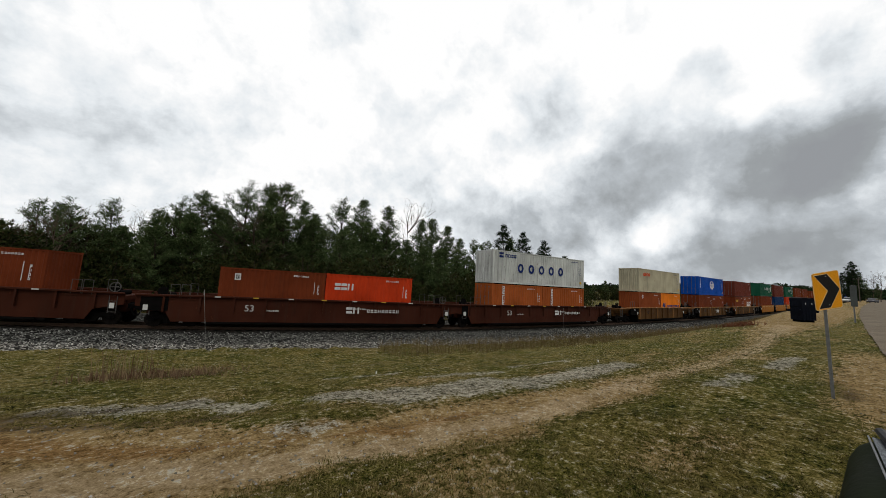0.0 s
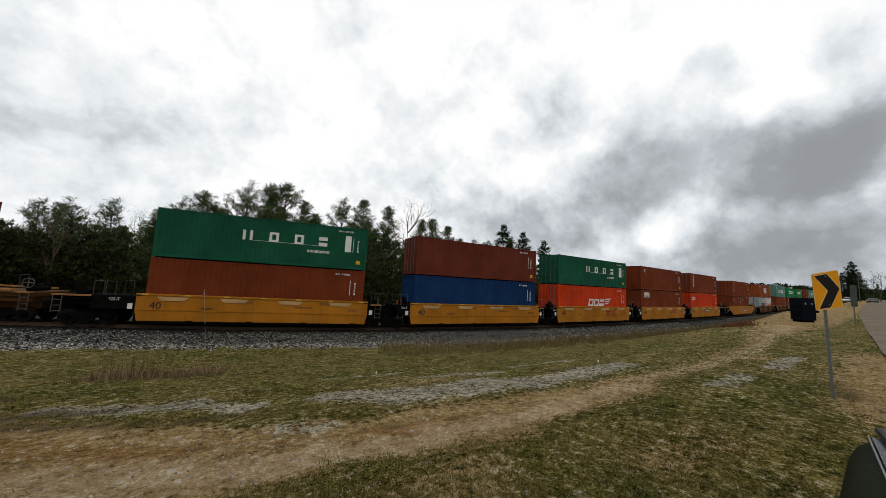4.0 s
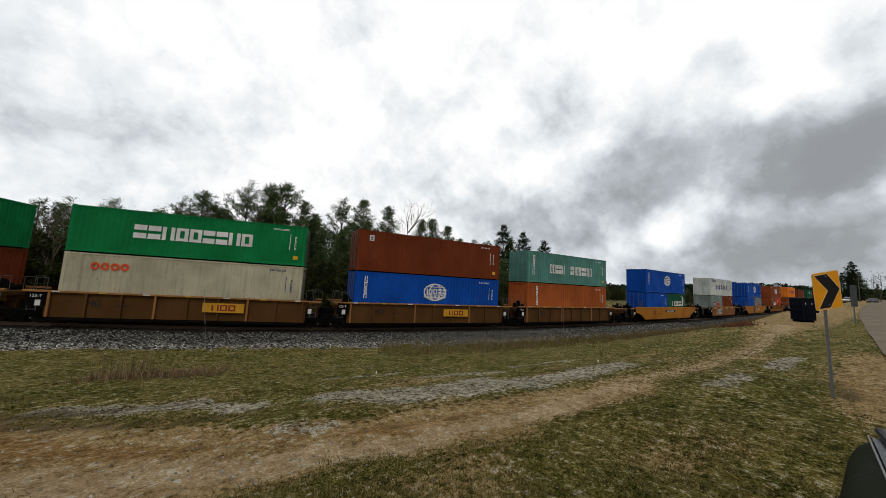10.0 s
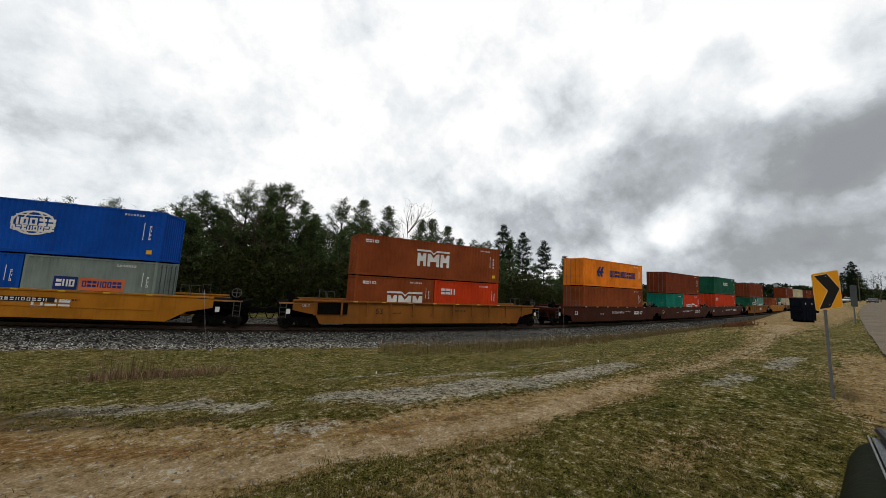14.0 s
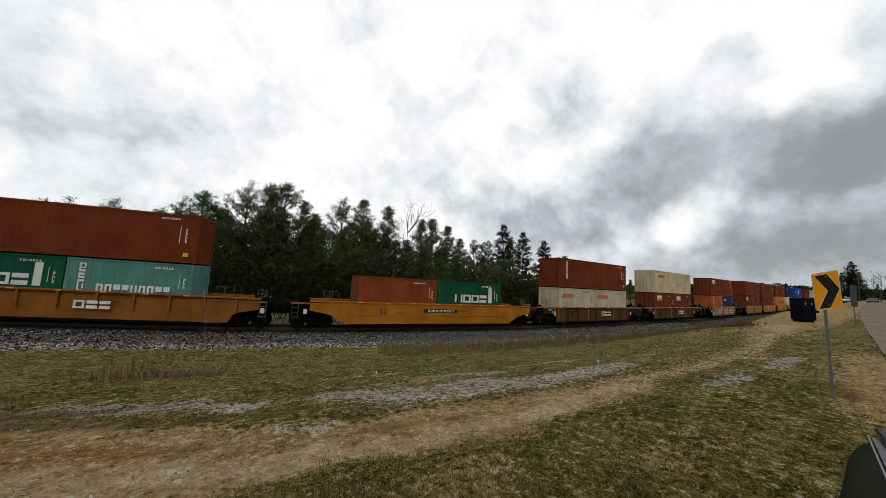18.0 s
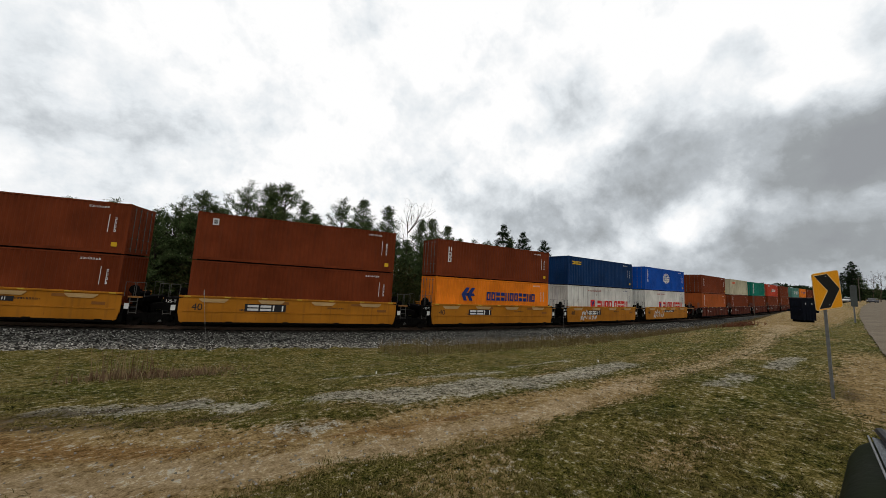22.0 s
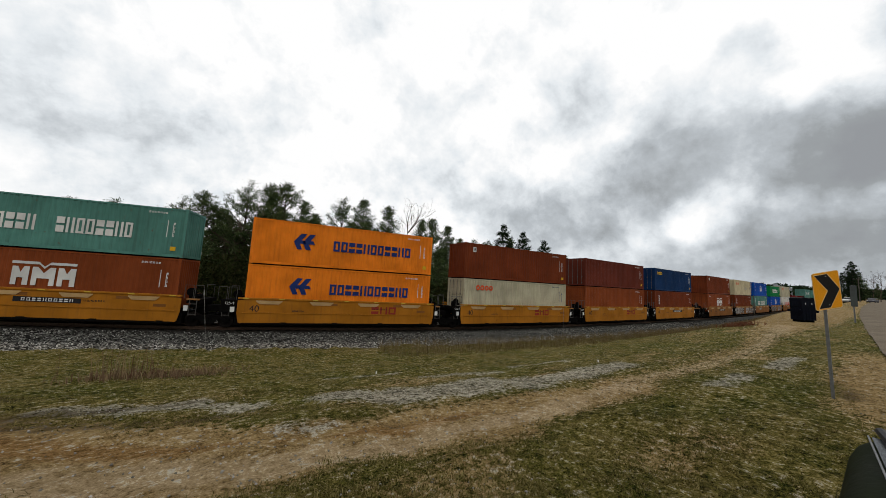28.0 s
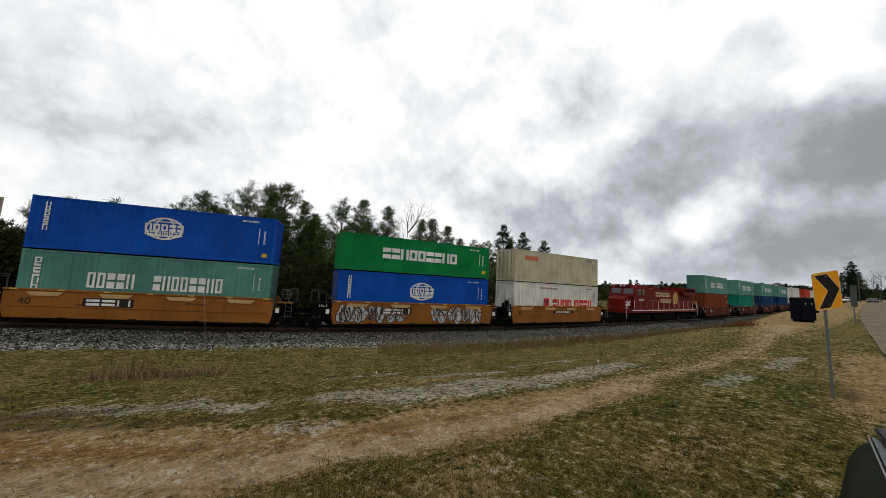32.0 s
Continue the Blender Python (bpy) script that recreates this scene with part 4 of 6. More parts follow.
# body colour and words of every style of container
BODY = {
    "brown": ((0.138, 0.028, 0.008), "red-brown"), "maroon": ((0.112, 0.023, 0.013), "dark maroon"), "rust": ((0.205, 0.048, 0.013), "rust-brown"),
    "tan": ((0.32, 0.078, 0.018), "orange-brown"), "redor": ((0.46, 0.038, 0.007), "bright red-orange"), "red": ((0.42, 0.048, 0.022), "faded red"),
    "greyw": ((0.50, 0.52, 0.50), "rust-streaked pale grey"), "blue": ((0.003, 0.060, 0.33), "bright blue"), "green": ((0.004, 0.165, 0.047), "bright green"),
    "sea": ((0.080, 0.212, 0.178), "faded sea-green"), "dgreen": ((0.007, 0.074, 0.040), "dark green"), "orange": ((0.72, 0.19, 0.012), "bright orange"),
    "white": ((0.58, 0.57, 0.53), "stained white"), "beige": ((0.42, 0.388, 0.275), "grey-beige"), "cream": ((0.50, 0.435, 0.28), "dirty cream"), "navy": ((0.004, 0.027, 0.092), "dark navy blue"),
    "teal": ((0.004, 0.15, 0.105), "clean teal"), "grey": ((0.30, 0.34, 0.33), "pale grey"), "slate": ((0.17, 0.21, 0.19), "weathered grey-green"),
}


def marks(root, style, L, H):
    """Painted marks on both long sides."""
    y = -W2 - 0.006

    def put(name, mesh, rgb, x, z, label=""):
        part(name, mesh, ink(rgb), root, label, pose(-L / 2 + x, y - (0.006 if "lettering" in name else 0.0), z))
    dark = style in ("white", "beige", "cream", "greyw", "grey", "yang", "oocl", "oocl_c", "maersk", "cosco_w")
    m = NAVYC if dark else WHITE
    put("data_marking", glyphs(7, 0.10, 0.09, 0.05, 3), m, L - 1.5, H - 0.32, "small stencilled data marks")
    if L > 10:
        put("height_line", slab(0.035, 1.0), m, L - 0.95, H * 0.58)
        put("size_marking", glyphs(4, 0.13, 0.10, 0.10, 5, 0, True), m, L - 0.62, H * 0.56)
        put("warning_mark", slab(0.28, 0.24), (0.6, 0.36, 0.02), L - 0.55, 0.5, "yellow warning panel")
    else:
        put("height_line", slab(0.03, 0.8), m, L - 0.65, H * 0.6)
        put("size_marking", glyphs(3, 0.12, 0.10, 0.12, 5, 0, True), m, L - 0.4, H * 0.55)
    mid = L / 2
    if style == "cosco_w":
        put("lettering", glyphs(5, 0.82, 0.72, 0.62, 2, 0.0, False, True), NAVYC, mid - 0.2, H * 0.5, "row of five large navy letter blocks")
        put("small_lettering", glyphs(4, 0.28, 0.28, 0.06, 4), NAVYC, 2.0, H - 0.45)
        put("emblem", glyphs(1, 0.45, 0.5, 0.0, 3), NAVYC, 0.9, H - 0.42)
    elif style == "cosco_b":
        if L > 10:
            put("emblem", kept("globe", globe_geo), WHITE, mid + 0.1, H * 0.55, "white globe emblem")
            put("lettering", glyphs(5, 0.40, 0.33, 0.07, 2), WHITE, mid + 0.1, H * 0.56 + 0.08)
            put("small_lettering", glyphs(8, 0.24, 0.19, 0.05, 6), WHITE, mid + 0.1, H * 0.56 - 0.27)
        put("column_lettering", glyphs(6, 0.22, 0.22, 0.05, 7, 0, True), WHITE, 0.75, H * 0.62)
    elif style == "evergreen":
        put("lettering", glyphs(9, 0.78, 0.62, 0.07, 8), WHITE, mid - 0.1, H * 0.53, "broad row of nine white letter blocks")
    elif style == "china":
        if L > 10:
            put("lettering", glyphs(5, 0.85, 0.36, 0.09, 9), WHITE, mid - 2.05, H * 0.48)
            put("lettering", glyphs(8, 0.85, 0.36, 0.09, 10), WHITE, mid + 1.7, H * 0.48)
        else:
            put("lettering", glyphs(9, 0.7, 0.32, 0.08, 9), WHITE, mid + 0.2, H * 0.33)
        put("column_lettering", glyphs(5, 0.3, 0.3, 0.07, 11, 0, True), WHITE, 0.75, H * 0.55)
    elif style == "uasc":
        if L > 10:
            put("lettering", glyphs(4, 0.62, 0.55, 0.95, 12), WHITE, mid + 0.9, H * 0.6, "four spaced white letter blocks")
            put("small_lettering", glyphs(9, 0.16, 0.13, 0.03, 13), WHITE, mid + 2.9, H * 0.36)
            put("panel", slab(0.4, 1.1), WHITE, L - 1.3, H * 0.6)
        else:
            put("lettering", glyphs(4, 0.62, 0.7, 0.08, 12), WHITE, mid + 0.05, H * 0.48)
            put("panel", slab(0.36, 1.25), WHITE, L - 1.1, H * 0.6)
    elif style == "hapag":
        put("emblem", kept(("arrow", L), lambda: arrow_geo(1.0 if L > 10 else 0.72)), NAVYC, mid - 2.9 if L > 10 else 0.95, H * 0.55 if L > 10 else H * 0.36, "slanted navy emblem")
        put("lettering", glyphs(11, 0.7, 0.42, 0.09, 14) if L > 10 else glyphs(11, 0.5, 0.29, 0.06, 14), NAVYC, mid + 1.6 if L > 10 else 3.75, H * 0.52 if L > 10 else H * 0.3)
    elif style == "yang":
        k = 1.0 if L > 10 else 0.72
        x0 = mid - 1.9 if L > 10 else 1.0
        put("emblem", slab(0.75 * k, 0.9 * k), REDC, x0, H * 0.36, "red square emblem")
        put("emblem_core", kept(("vee", k), lambda: Geo().prism([(-0.26 * k, 0.32 * k), (-0.06 * k, -0.1 * k), (-0.06 * k, -0.36 * k), (0.1 * k, -0.36 * k), (0.1 * k, -0.1 * k), (0.28 * k, 0.32 * k), (0.1 * k, 0.32 * k), (0.02 * k, 0.08 * k), (-0.08 * k, 0.32 * k)], -0.006, 0.006)), NAVYC, x0, H * 0.36)
        put("lettering", glyphs(4, 0.78 * k, 0.62 * k, 0.1 * k, 15), REDC, x0 + 2.25 * k, H * 0.36)
        put("lettering", glyphs(4, 0.78 * k, 0.62 * k, 0.1 * k, 16), REDC, x0 + 5.5 * k, H * 0.36)
        put("small_lettering", glyphs(15, 0.15, 0.13, 0.035, 17), (0.3, 0.1, 0.08), mid - 1.6 if L > 10 else 2.0, H - 0.45)
    elif style == "hmm":
        put("emblem", kept("roofmark", roofmark_geo), WHITE, mid - 0.2 if L > 10 else mid + 0.7, H * 0.5 if L > 10 else H * 0.32, "three white notched blocks under a bar")
        put("small_lettering", glyphs(4, 0.2, 0.2, 0.05, 18), WHITE, 1.0, H - 0.45)
    elif style == "hmm_r":
        put("lettering", glyphs(3, 0.75, 0.85, 0.12, 19, 0.25), WHITE, mid + 0.2, H * 0.42)
        for j in range(3):
            put("swoosh", kept(("swoosh", j), lambda: Geo().prism([(0, 0), (1.0 - 0.12 * j, 0.07), (1.25 - 0.12 * j, 0.2), (0.3, 0.12)], -0.004, 0.004)), WHITE, mid + 1.75 - 0.1 * j, H * 0.52 - 0.24 * j)
    elif style in ("oocl", "oocl_c"):
        put("lettering", glyphs(4, 0.42, 0.40, 0.05, 20, 0.0, False, True), (0.62, 0.07, 0.02), 2.1 if L > 10 else 1.4, H - 0.72 if L > 10 else H - 0.75, "short row of red letter blocks")
        if style == "oocl_c":
            put("faded_patch", slab(1.6, 0.5), (0.36, 0.33, 0.26), mid + 2.0, H * 0.45)
    elif style == "triton":
        put("column_lettering", glyphs(6, 0.25, 0.24, 0.05, 21, 0, True), WHITE, 1.25, H * 0.6)
    elif style == "tex":
        put("column_lettering", glyphs(3, 0.34, 0.3, 0.08, 22, 0, True), WHITE, 1.15, H * 0.6)
    elif style == "cai":
        put("lettering", glyphs(3, 0.45, 0.38, 0.05, 23), WHITE, 1.2, H - 0.85)
    elif style == "beacon":
        put("plaque", slab(1.35, 0.6), WHITE, 1.5, H - 0.62, "white panel with a yellow corner")
        put("plaque_corner", kept("plq", lambda: Geo().prism([(-0.2, 0.02), (0.6, 0.05), (0.6, 0.24)], -0.006, 0.006)), YEL, 1.5, H - 0.62)
        put("plaque_lettering", glyphs(6, 0.2, 0.15, 0.03, 24), BLACKC, 1.55, H - 0.78)
    elif style == "seaco":
        put("lettering", glyphs(5, 0.34, 0.26, 0.04, 25), YEL, 1.4, H - 0.65)
    elif style == "hyundai":
        put("lettering", glyphs(7, 0.62, 0.48, 0.08, 26), WHITE, mid + 0.9, H * 0.5)
        put("emblem", kept("tri", lambda: Geo().prism([(-0.42, -0.36), (0.42, -0.36), (0.05, 0.4)], -0.004, 0.004)), (0.02, 0.2, 0.08), mid - 1.6, H * 0.5)
        put("plaque", slab(0.9, 0.36), WHITE, 1.6, H - 0.4)
    elif style == "dong":
        put("plaque", slab(0.5, 2.1), WHITE, 1.35, H * 0.52, "tall white panel with a column of dark marks")
        put("column_lettering", glyphs(8, 0.17, 0.26, 0.06, 27, 0, True), NAVYC, 1.35, H * 0.5)
    elif style == "capital":
        put("lettering", glyphs(7, 0.5, 0.3, 0.06, 28), WHITE, mid + 0.2, H * 0.62)
    elif style == "maersk":
        put("emblem", slab(0.85, 0.85), (0.12, 0.33, 0.45), 0.9, H * 0.45, "pale blue square emblem")
        put("emblem_core", kept("star", lambda: Geo().prism([(0.3 * (1 if k % 2 else 0.42) * math.cos(k * math.pi / 7), 0.3 * (1 if k % 2 else 0.42) * math.sin(k * math.pi / 7)) for k in range(14)], -0.006, 0.006)), WHITE, 0.9, H * 0.45)
        put("lettering", glyphs(6, 0.62, 0.48, 0.09, 29), BLACKC, 3.2, H * 0.4)
    elif style == "pon":
        put("plaque", slab(1.05, 0.7), NAVYC, 1.9, H * 0.45, "navy panel")
        put("plaque_lettering", glyphs(3, 0.38, 0.24, 0.05, 30), WHITE, 1.9, H * 0.45)
        put("panel", slab(2.1, 0.68), (0.5, 0.13, 0.05), 3.55, H * 0.44, "faded orange panel")
        put("panel_lettering", glyphs(8, 0.34, 0.19, 0.04, 31), NAVYC, 3.55, H * 0.45)
    elif style == "hamburg":
        put("lettering", glyphs(7, 0.36, 0.27, 0.05, 32), WHITE, 1.9, H * 0.38)
        put("lettering", glyphs(3, 0.36, 0.27, 0.05, 33), WHITE, 4.6, H * 0.34)
        put("emblem", kept("crown", lambda: Geo().prism([(-0.6, -0.1), (0.7, -0.1), (0.4, 0.12), (0.1, 0.02), (-0.05, 0.26), (-0.3, 0.08)], -0.004, 0.004)), WHITE, 3.4, H * 0.45)
    elif style == "touax":
        put("lettering", glyphs(5, 0.34, 0.26, 0.05, 34), YEL, 1.4, H - 0.75)
    elif style in ("gcg", "flag"):
        put("plaque", slab(0.32, 0.4), WHITE, 0.95, H - 0.55)
        put("plaque_core", slab(0.2, 0.26), BLACKC, 0.95, H - 0.55 + 0.0)


STYLE_BODY = {"cosco_w": "greyw", "cosco_b": "blue", "evergreen": "green", "china": "sea", "uasc": "dgreen", "hapag": "orange", "yang": "white", "hmm": "rust", "hmm_r": "redor",
              "oocl": "beige", "oocl_c": "cream", "triton": "brown", "triton_o": "tan", "tex": "brown", "cai": "redor", "beacon": "brown", "seaco": "navy", "hyundai": "red", "dong": "teal",
              "capital": "dgreen", "maersk": "grey", "pon": "slate", "hamburg": "redor", "touax": "brown", "gcg": "rust", "flag": "brown"}
MOVING = []          # thing, middle of its car along the train, shift along the car, height over the rail
FLOOR_UP = 1.050      # well floor over the rail head
RIDE = 0.5            # lift of a car's body on its trucks


def container(style, L, H, place, shift, up, doors_first, body=None):
    key = body or STYLE_BODY.get(style, style)
    rgb, words = BODY[key]
    mat = paint("container_" + key, rgb, 1.5 if key in ("greyw", "cream", "white") else 0.9 if key in ("slate", "sea", "beige") else 0.5)
    long = "forty-foot" if L > 10 else "twenty-foot"
    root = thing("shipping_container", f"{words} corrugated steel {long} container riding on a well car", "container", group="containers on the train")
    a = L / 2
    part("side_panel", kept(("side", L, H), lambda: wave(-a + 0.13, a - 0.13, 0.17, H - 0.10, -W2 + 0.012, -W2 + 0.048, 0.28)), mat, root)
    part("side_panel", kept(("side2", L, H), lambda: wave(-a + 0.13, a - 0.13, 0.17, H - 0.10, W2 - 0.012, W2 - 0.048, 0.28, True)), mat, root)
    part("roof", kept(("roof", L, H), lambda: Geo().box(-a + 0.1, a - 0.1, -W2 + 0.06, W2 - 0.06, H - 0.06, H - 0.025)), mat, root)
    part("frame", kept(("frame", L, H), lambda: frame_geo(L, H)), mat, root)
    # floor beams as one black slab, added to fill the shaded gap underneath
    part("underframe", kept(("under", L), lambda: Geo().box(-a + 0.2, a - 0.2, -W2 + 0.1, W2 - 0.1, -0.045, 0.1)), BLACK, root, "floor beams as one black slab that darkens the gap below")
    sgn = -1 if doors_first else 1
    end = kept(("end", H), lambda: turned(wave(-W2 + 0.12, W2 - 0.12, 0.16, H - 0.12, -0.03, -0.07, 0.25)))
    part("end_panel", end, mat, root, "", pose(-a if sgn > 0 else a, 0, 0, 0, 0, 180 if sgn > 0 else 0))
    rod_mat = plain("lock_rod_steel", (0.11, 0.10, 0.09), 0.6, 0.2)
    for k in (0, 1):
        m = pose(sgn * (a - 0.012), 0, 0, 0, 0, 180 if sgn > 0 else 0) @ pose(0, -1.095 * k, 0)
        door = part("door", kept(("door", H), lambda: door_geo(H)), mat, root, "", m)
        for dy in (0.3, 0.8):
            part("lock_rod", kept(("rod", H), lambda: rod_geo(H)), rod_mat if key not in ("white", "cream", "greyw") else mat, door, "", pose(0, dy, 0))
    marks(root, "triton" if style == "triton_o" else style, L, H)
    MOVING.append((root, place, shift, up))
    return root


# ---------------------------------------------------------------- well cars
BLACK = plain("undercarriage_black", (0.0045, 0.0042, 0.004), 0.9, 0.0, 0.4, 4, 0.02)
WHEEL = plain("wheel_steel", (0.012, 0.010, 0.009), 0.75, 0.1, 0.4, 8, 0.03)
YELLOW = paint("car_yellow", (0.33, 0.125, 0.010), 0.8, (0.09, 0.035, 0.015))
OCHRE = paint("car_ochre", (0.21, 0.078, 0.014), 0.95, (0.07, 0.03, 0.015))
BROWN = paint("car_brown", (0.082, 0.037, 0.010), 0.9)
REDBR = paint("car_red_brown", (0.092, 0.020, 0.011), 0.6)
DARKBR = paint("car_dark_brown", (0.042, 0.011, 0.005), 0.7)
SILL = paint("car_tan_sill", (0.27, 0.125, 0.04), 0.9)
POST = plain("rail_post_grey", (0.09, 0.085, 0.08), 0.6, 0.4)


def wheel_geo():
    g = Geo().tube((0, -0.067, 0), (0, 0.067, 0), 0.42, None, 20)
    g.tube((0, -0.09, 0), (0, -0.068, 0), 0.37, None, 20)
    g.tube((0, -0.13, 0), (0, -0.09, 0), 0.16, 0.19, 12)
    g.tube((0, 0.067, 0), (0, 0.095, 0), 0.455, None, 20)
    return g


def bogie_frame_geo():
    g = Geo()
    for y in (-1.02, 0.90):
        g.prism([(-1.15, 0.42), (-0.95, 0.30), (-0.72, 0.46), (-0.42, 0.40), (-0.3, 0.2), (0.3, 0.2), (0.42, 0.40), (0.72, 0.46), (0.95, 0.30), (1.15, 0.42), (1.12, 0.58), (0.5, 0.72), (-0.5, 0.72), (-1.12, 0.58)], y, y + 0.12)
        for x in (-0.89, 0.89):
            g.tube((x, y - 0.06, 0.43), (x, y + 0.14, 0.43), 0.12, None, 10)
        for x in (-0.16, 0.0, 0.16):
            g.tube((x, y + 0.02, 0.24), (x, y + 0.02, 0.62), 0.06, None, 8)
    g.box(-0.2, 0.2, -0.95, 0.95, 0.5, 0.72, 0.03)
    for x in (-0.89, 0.89):
        g.tube((x, -0.9, 0.42), (x, 0.9, 0.42), 0.08, None, 8)
    return g


def bogie(root, x):
    b = part("bogie", kept("bogie", bogie_frame_geo), BLACK, root, "black cast-steel truck with two axles", pose(x, 0, -RIDE))
    for dx in (-0.89, 0.89):
        for y, turn in ((-0.75, 0), (0.75, 180)):
            part("wheel", kept("wheel", wheel_geo), WHEEL, b, "", pose(dx, y, 0.42, 0, 0, turn))


def side_poly(kind):
    if kind == "husky":
        return [(-6.3, -0.14), (-6.2, -0.20), (6.2, -0.20), (6.3, -0.14), (6.42, 0.4), (6.42, 1.18), (5.9, 1.26), (-5.9, 1.26), (-6.42, 1.18), (-6.42, 0.4)]
    if kind == "drop":
        return [(-6.9, -0.18), (6.9, -0.18), (7.9, 0.42), (9.2, 0.7), (9.2, 1.18), (7.0, 1.24), (-7.0, 1.24), (-9.2, 1.18), (-9.2, 0.7), (-7.9, 0.42)]
    if kind in ("rib53", "smooth53"):
        return [(-8.2, -0.16), (8.2, -0.16), (8.5, 0.4), (9.9, 0.7), (9.9, 1.28), (-9.9, 1.28), (-9.9, 0.7), (-8.5, 0.4)]
    return [(-6.45, -0.12), (6.45, -0.12), (6.5, -0.04), (6.5, 1.2), (-6.5, 1.2), (-6.5, -0.04)]


def well_car(kind, color, words, place, gap_left, gap_right, first, number, decals):
    """A well car; gap_*: metres from its middle to the couplings."""
    root = thing("well_car", f"{words} double-stack well car rolling on the track", "freight car", group="well cars of the train")
    poly = side_poly(kind)
    end = max(p[0] for p in poly)
    top = max(p[1] for p in poly)
    inset = 0.12 if kind in ("rib", "rib53") else 0.0
    for y0 in (-1.42 + inset, 1.36 - inset):
        g = kept(("sidep", kind, y0), lambda: Geo().prism(poly, y0, y0 + 0.06))
        part("side_sill", g, color, root)
        if kind == "husky" or kind == "drop":
            ch = kept(("fold", kind, y0), lambda: Geo().prism([(-6.2, 0.42), (6.2, 0.42), (6.1, 0.47), (-6.1, 0.47)], y0 - 0.03 if y0 < 0 else y0 + 0.03, y0 + 0.0 if y0 < 0 else y0 + 0.09))
            part("stiffener", ch, color, root)
        tm = SILL if kind == "rib" and color != REDBR else color
        reach = end if kind != "rib" else min(gap_left, gap_right) - 0.35
        ya = y0 - 0.05 - inset if y0 < 0 else y0 - 0.05 + inset
        part("top_chord", kept(("chord", kind, y0, round(reach, 1)), lambda: Geo().box(-reach, reach, ya, ya + 0.16, top, top + 0.09, 0.015)), tm, root)
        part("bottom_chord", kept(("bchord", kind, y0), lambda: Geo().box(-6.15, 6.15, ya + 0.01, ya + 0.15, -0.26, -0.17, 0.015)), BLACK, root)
        if kind in ("rib", "rib53"):
            n, span = (9, 6.3) if kind == "rib" else (11, 8.6)
            for i in range(n):
                x = -span + 2 * span * i / (n - 1)
                part("side_post", kept(("rib", y0, kind), lambda: Geo().box(-0.05, 0.05, ya + 0.02, ya + 0.1, -0.1 if kind == "rib" else 0.4, top, 0.0)), tm if i % 3 == 0 else color, root, "", pose(x, 0, 0))
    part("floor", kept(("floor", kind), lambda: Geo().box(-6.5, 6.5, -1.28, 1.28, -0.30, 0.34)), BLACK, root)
    for sx, gap in ((-1, gap_left), (1, gap_right)):
        x0, x1 = sorted((sx * 6.6, sx * (gap - 0.45)))
        pl = part("end_platform", kept(("plat", round(x1 - x0, 1)), lambda: Geo().box(0, x1 - x0, -1.2, 1.2, 0.9, 1.15, 0.02).box(0.1, x1 - x0 - 0.1, -0.45, 0.45, 0.2, 0.9).box(0.15, x1 - x0 - 0.15, -1.0, 1.0, 0.62, 0.9)), BLACK if color in (YELLOW, OCHRE) else color, root, "", pose(x0, 0, 0))
        part("coupler", kept("coupler", lambda: Geo().box(-0.55, 0.55, -0.14, 0.14, 0.42, 0.72, 0.04).box(-0.2, 0.2, -0.2, 0.2, 0.38, 0.78, 0.03)), BLACK, root, "", pose(sx * (gap - 0.1), 0, 0))
        for dx, y in ((0.35, -1.3), (1.0, -1.3), (0.6, 1.2)):
            part("grab_rail", kept("grab", lambda: Geo().tube((-0.22, 0, 1.15), (-0.22, 0, 1.95), 0.014, None, 6).tube((0.22, 0, 1.15), (0.22, 0, 1.95), 0.014, None, 6).tube((-0.22, 0, 1.95), (0.22, 0, 1.95), 0.014, None, 6)), POST, root, "", pose(sx * (min(7.35, gap - 1.3) + dx * 0.8), y, 0))
        part("walkway_edge", kept(("walk", round(x1 - x0, 1)), lambda: Geo().box(0.05, x1 - x0 - 0.05, -1.34, -1.2, 1.09, 1.17)), SILL if color in (YELLOW, OCHRE, BROWN) else color, root, "pale worn edge of the end walkway", pose(x0, 0, 0))
        part("ladder", kept("ladder", lambda: Geo().box(-0.2, -0.17, -0.02, 0.02, -0.35, 0.62).box(0.17, 0.2, -0.02, 0.02, -0.35, 0.62).box(-0.2, 0.2, -0.02, 0.02, -0.3, -0.27).box(-0.2, 0.2, -0.02, 0.02, 0.0, 0.03).box(-0.2, 0.2, -0.02, 0.02, 0.3, 0.33)), POST, root, "grey steel end ladder", pose(sx * (gap - 0.75), -1.32, 0.55))
        part("placard", kept("placard", lambda: Geo().box(-0.11, 0.11, -0.01, 0.01, -0.15, 0.15)), ink(WHITE), root, "small white notice plate", pose(sx * (min(end, gap - 1.0) + 0.25), -1.372, 0.62))
        part("hose", kept("hose", lambda: Geo().tube((-0.3, 0, 0.55), (-0.1, -0.05, 0.1), 0.03, None, 6).tube((-0.1, -0.05, 0.1), (0.15, -0.05, 0.08), 0.03, None, 6).tube((0.15, -0.05, 0.08), (0.3, 0, 0.5), 0.03, None, 6)), BLACK, root, "", pose(sx * (gap - 0.05), -0.4, 0))
        if sx > 0 and gap > 8.0:
            part("hand_brake", kept("hbrake", lambda: Geo().ring(0, 0, 0.28, 0.28, 0.035, -0.02, 0.02, 18).box(-0.27, 0.27, -0.012, 0.012, -0.02, 0.02).box(-0.02, 0.02, -0.012, 0.012, -0.27, 0.27).tube((0, 0, 0), (0, 0.25, 0), 0.03, None, 6)), POST, root, "", pose(sx * (gap - 0.95), -0.95, 1.62))
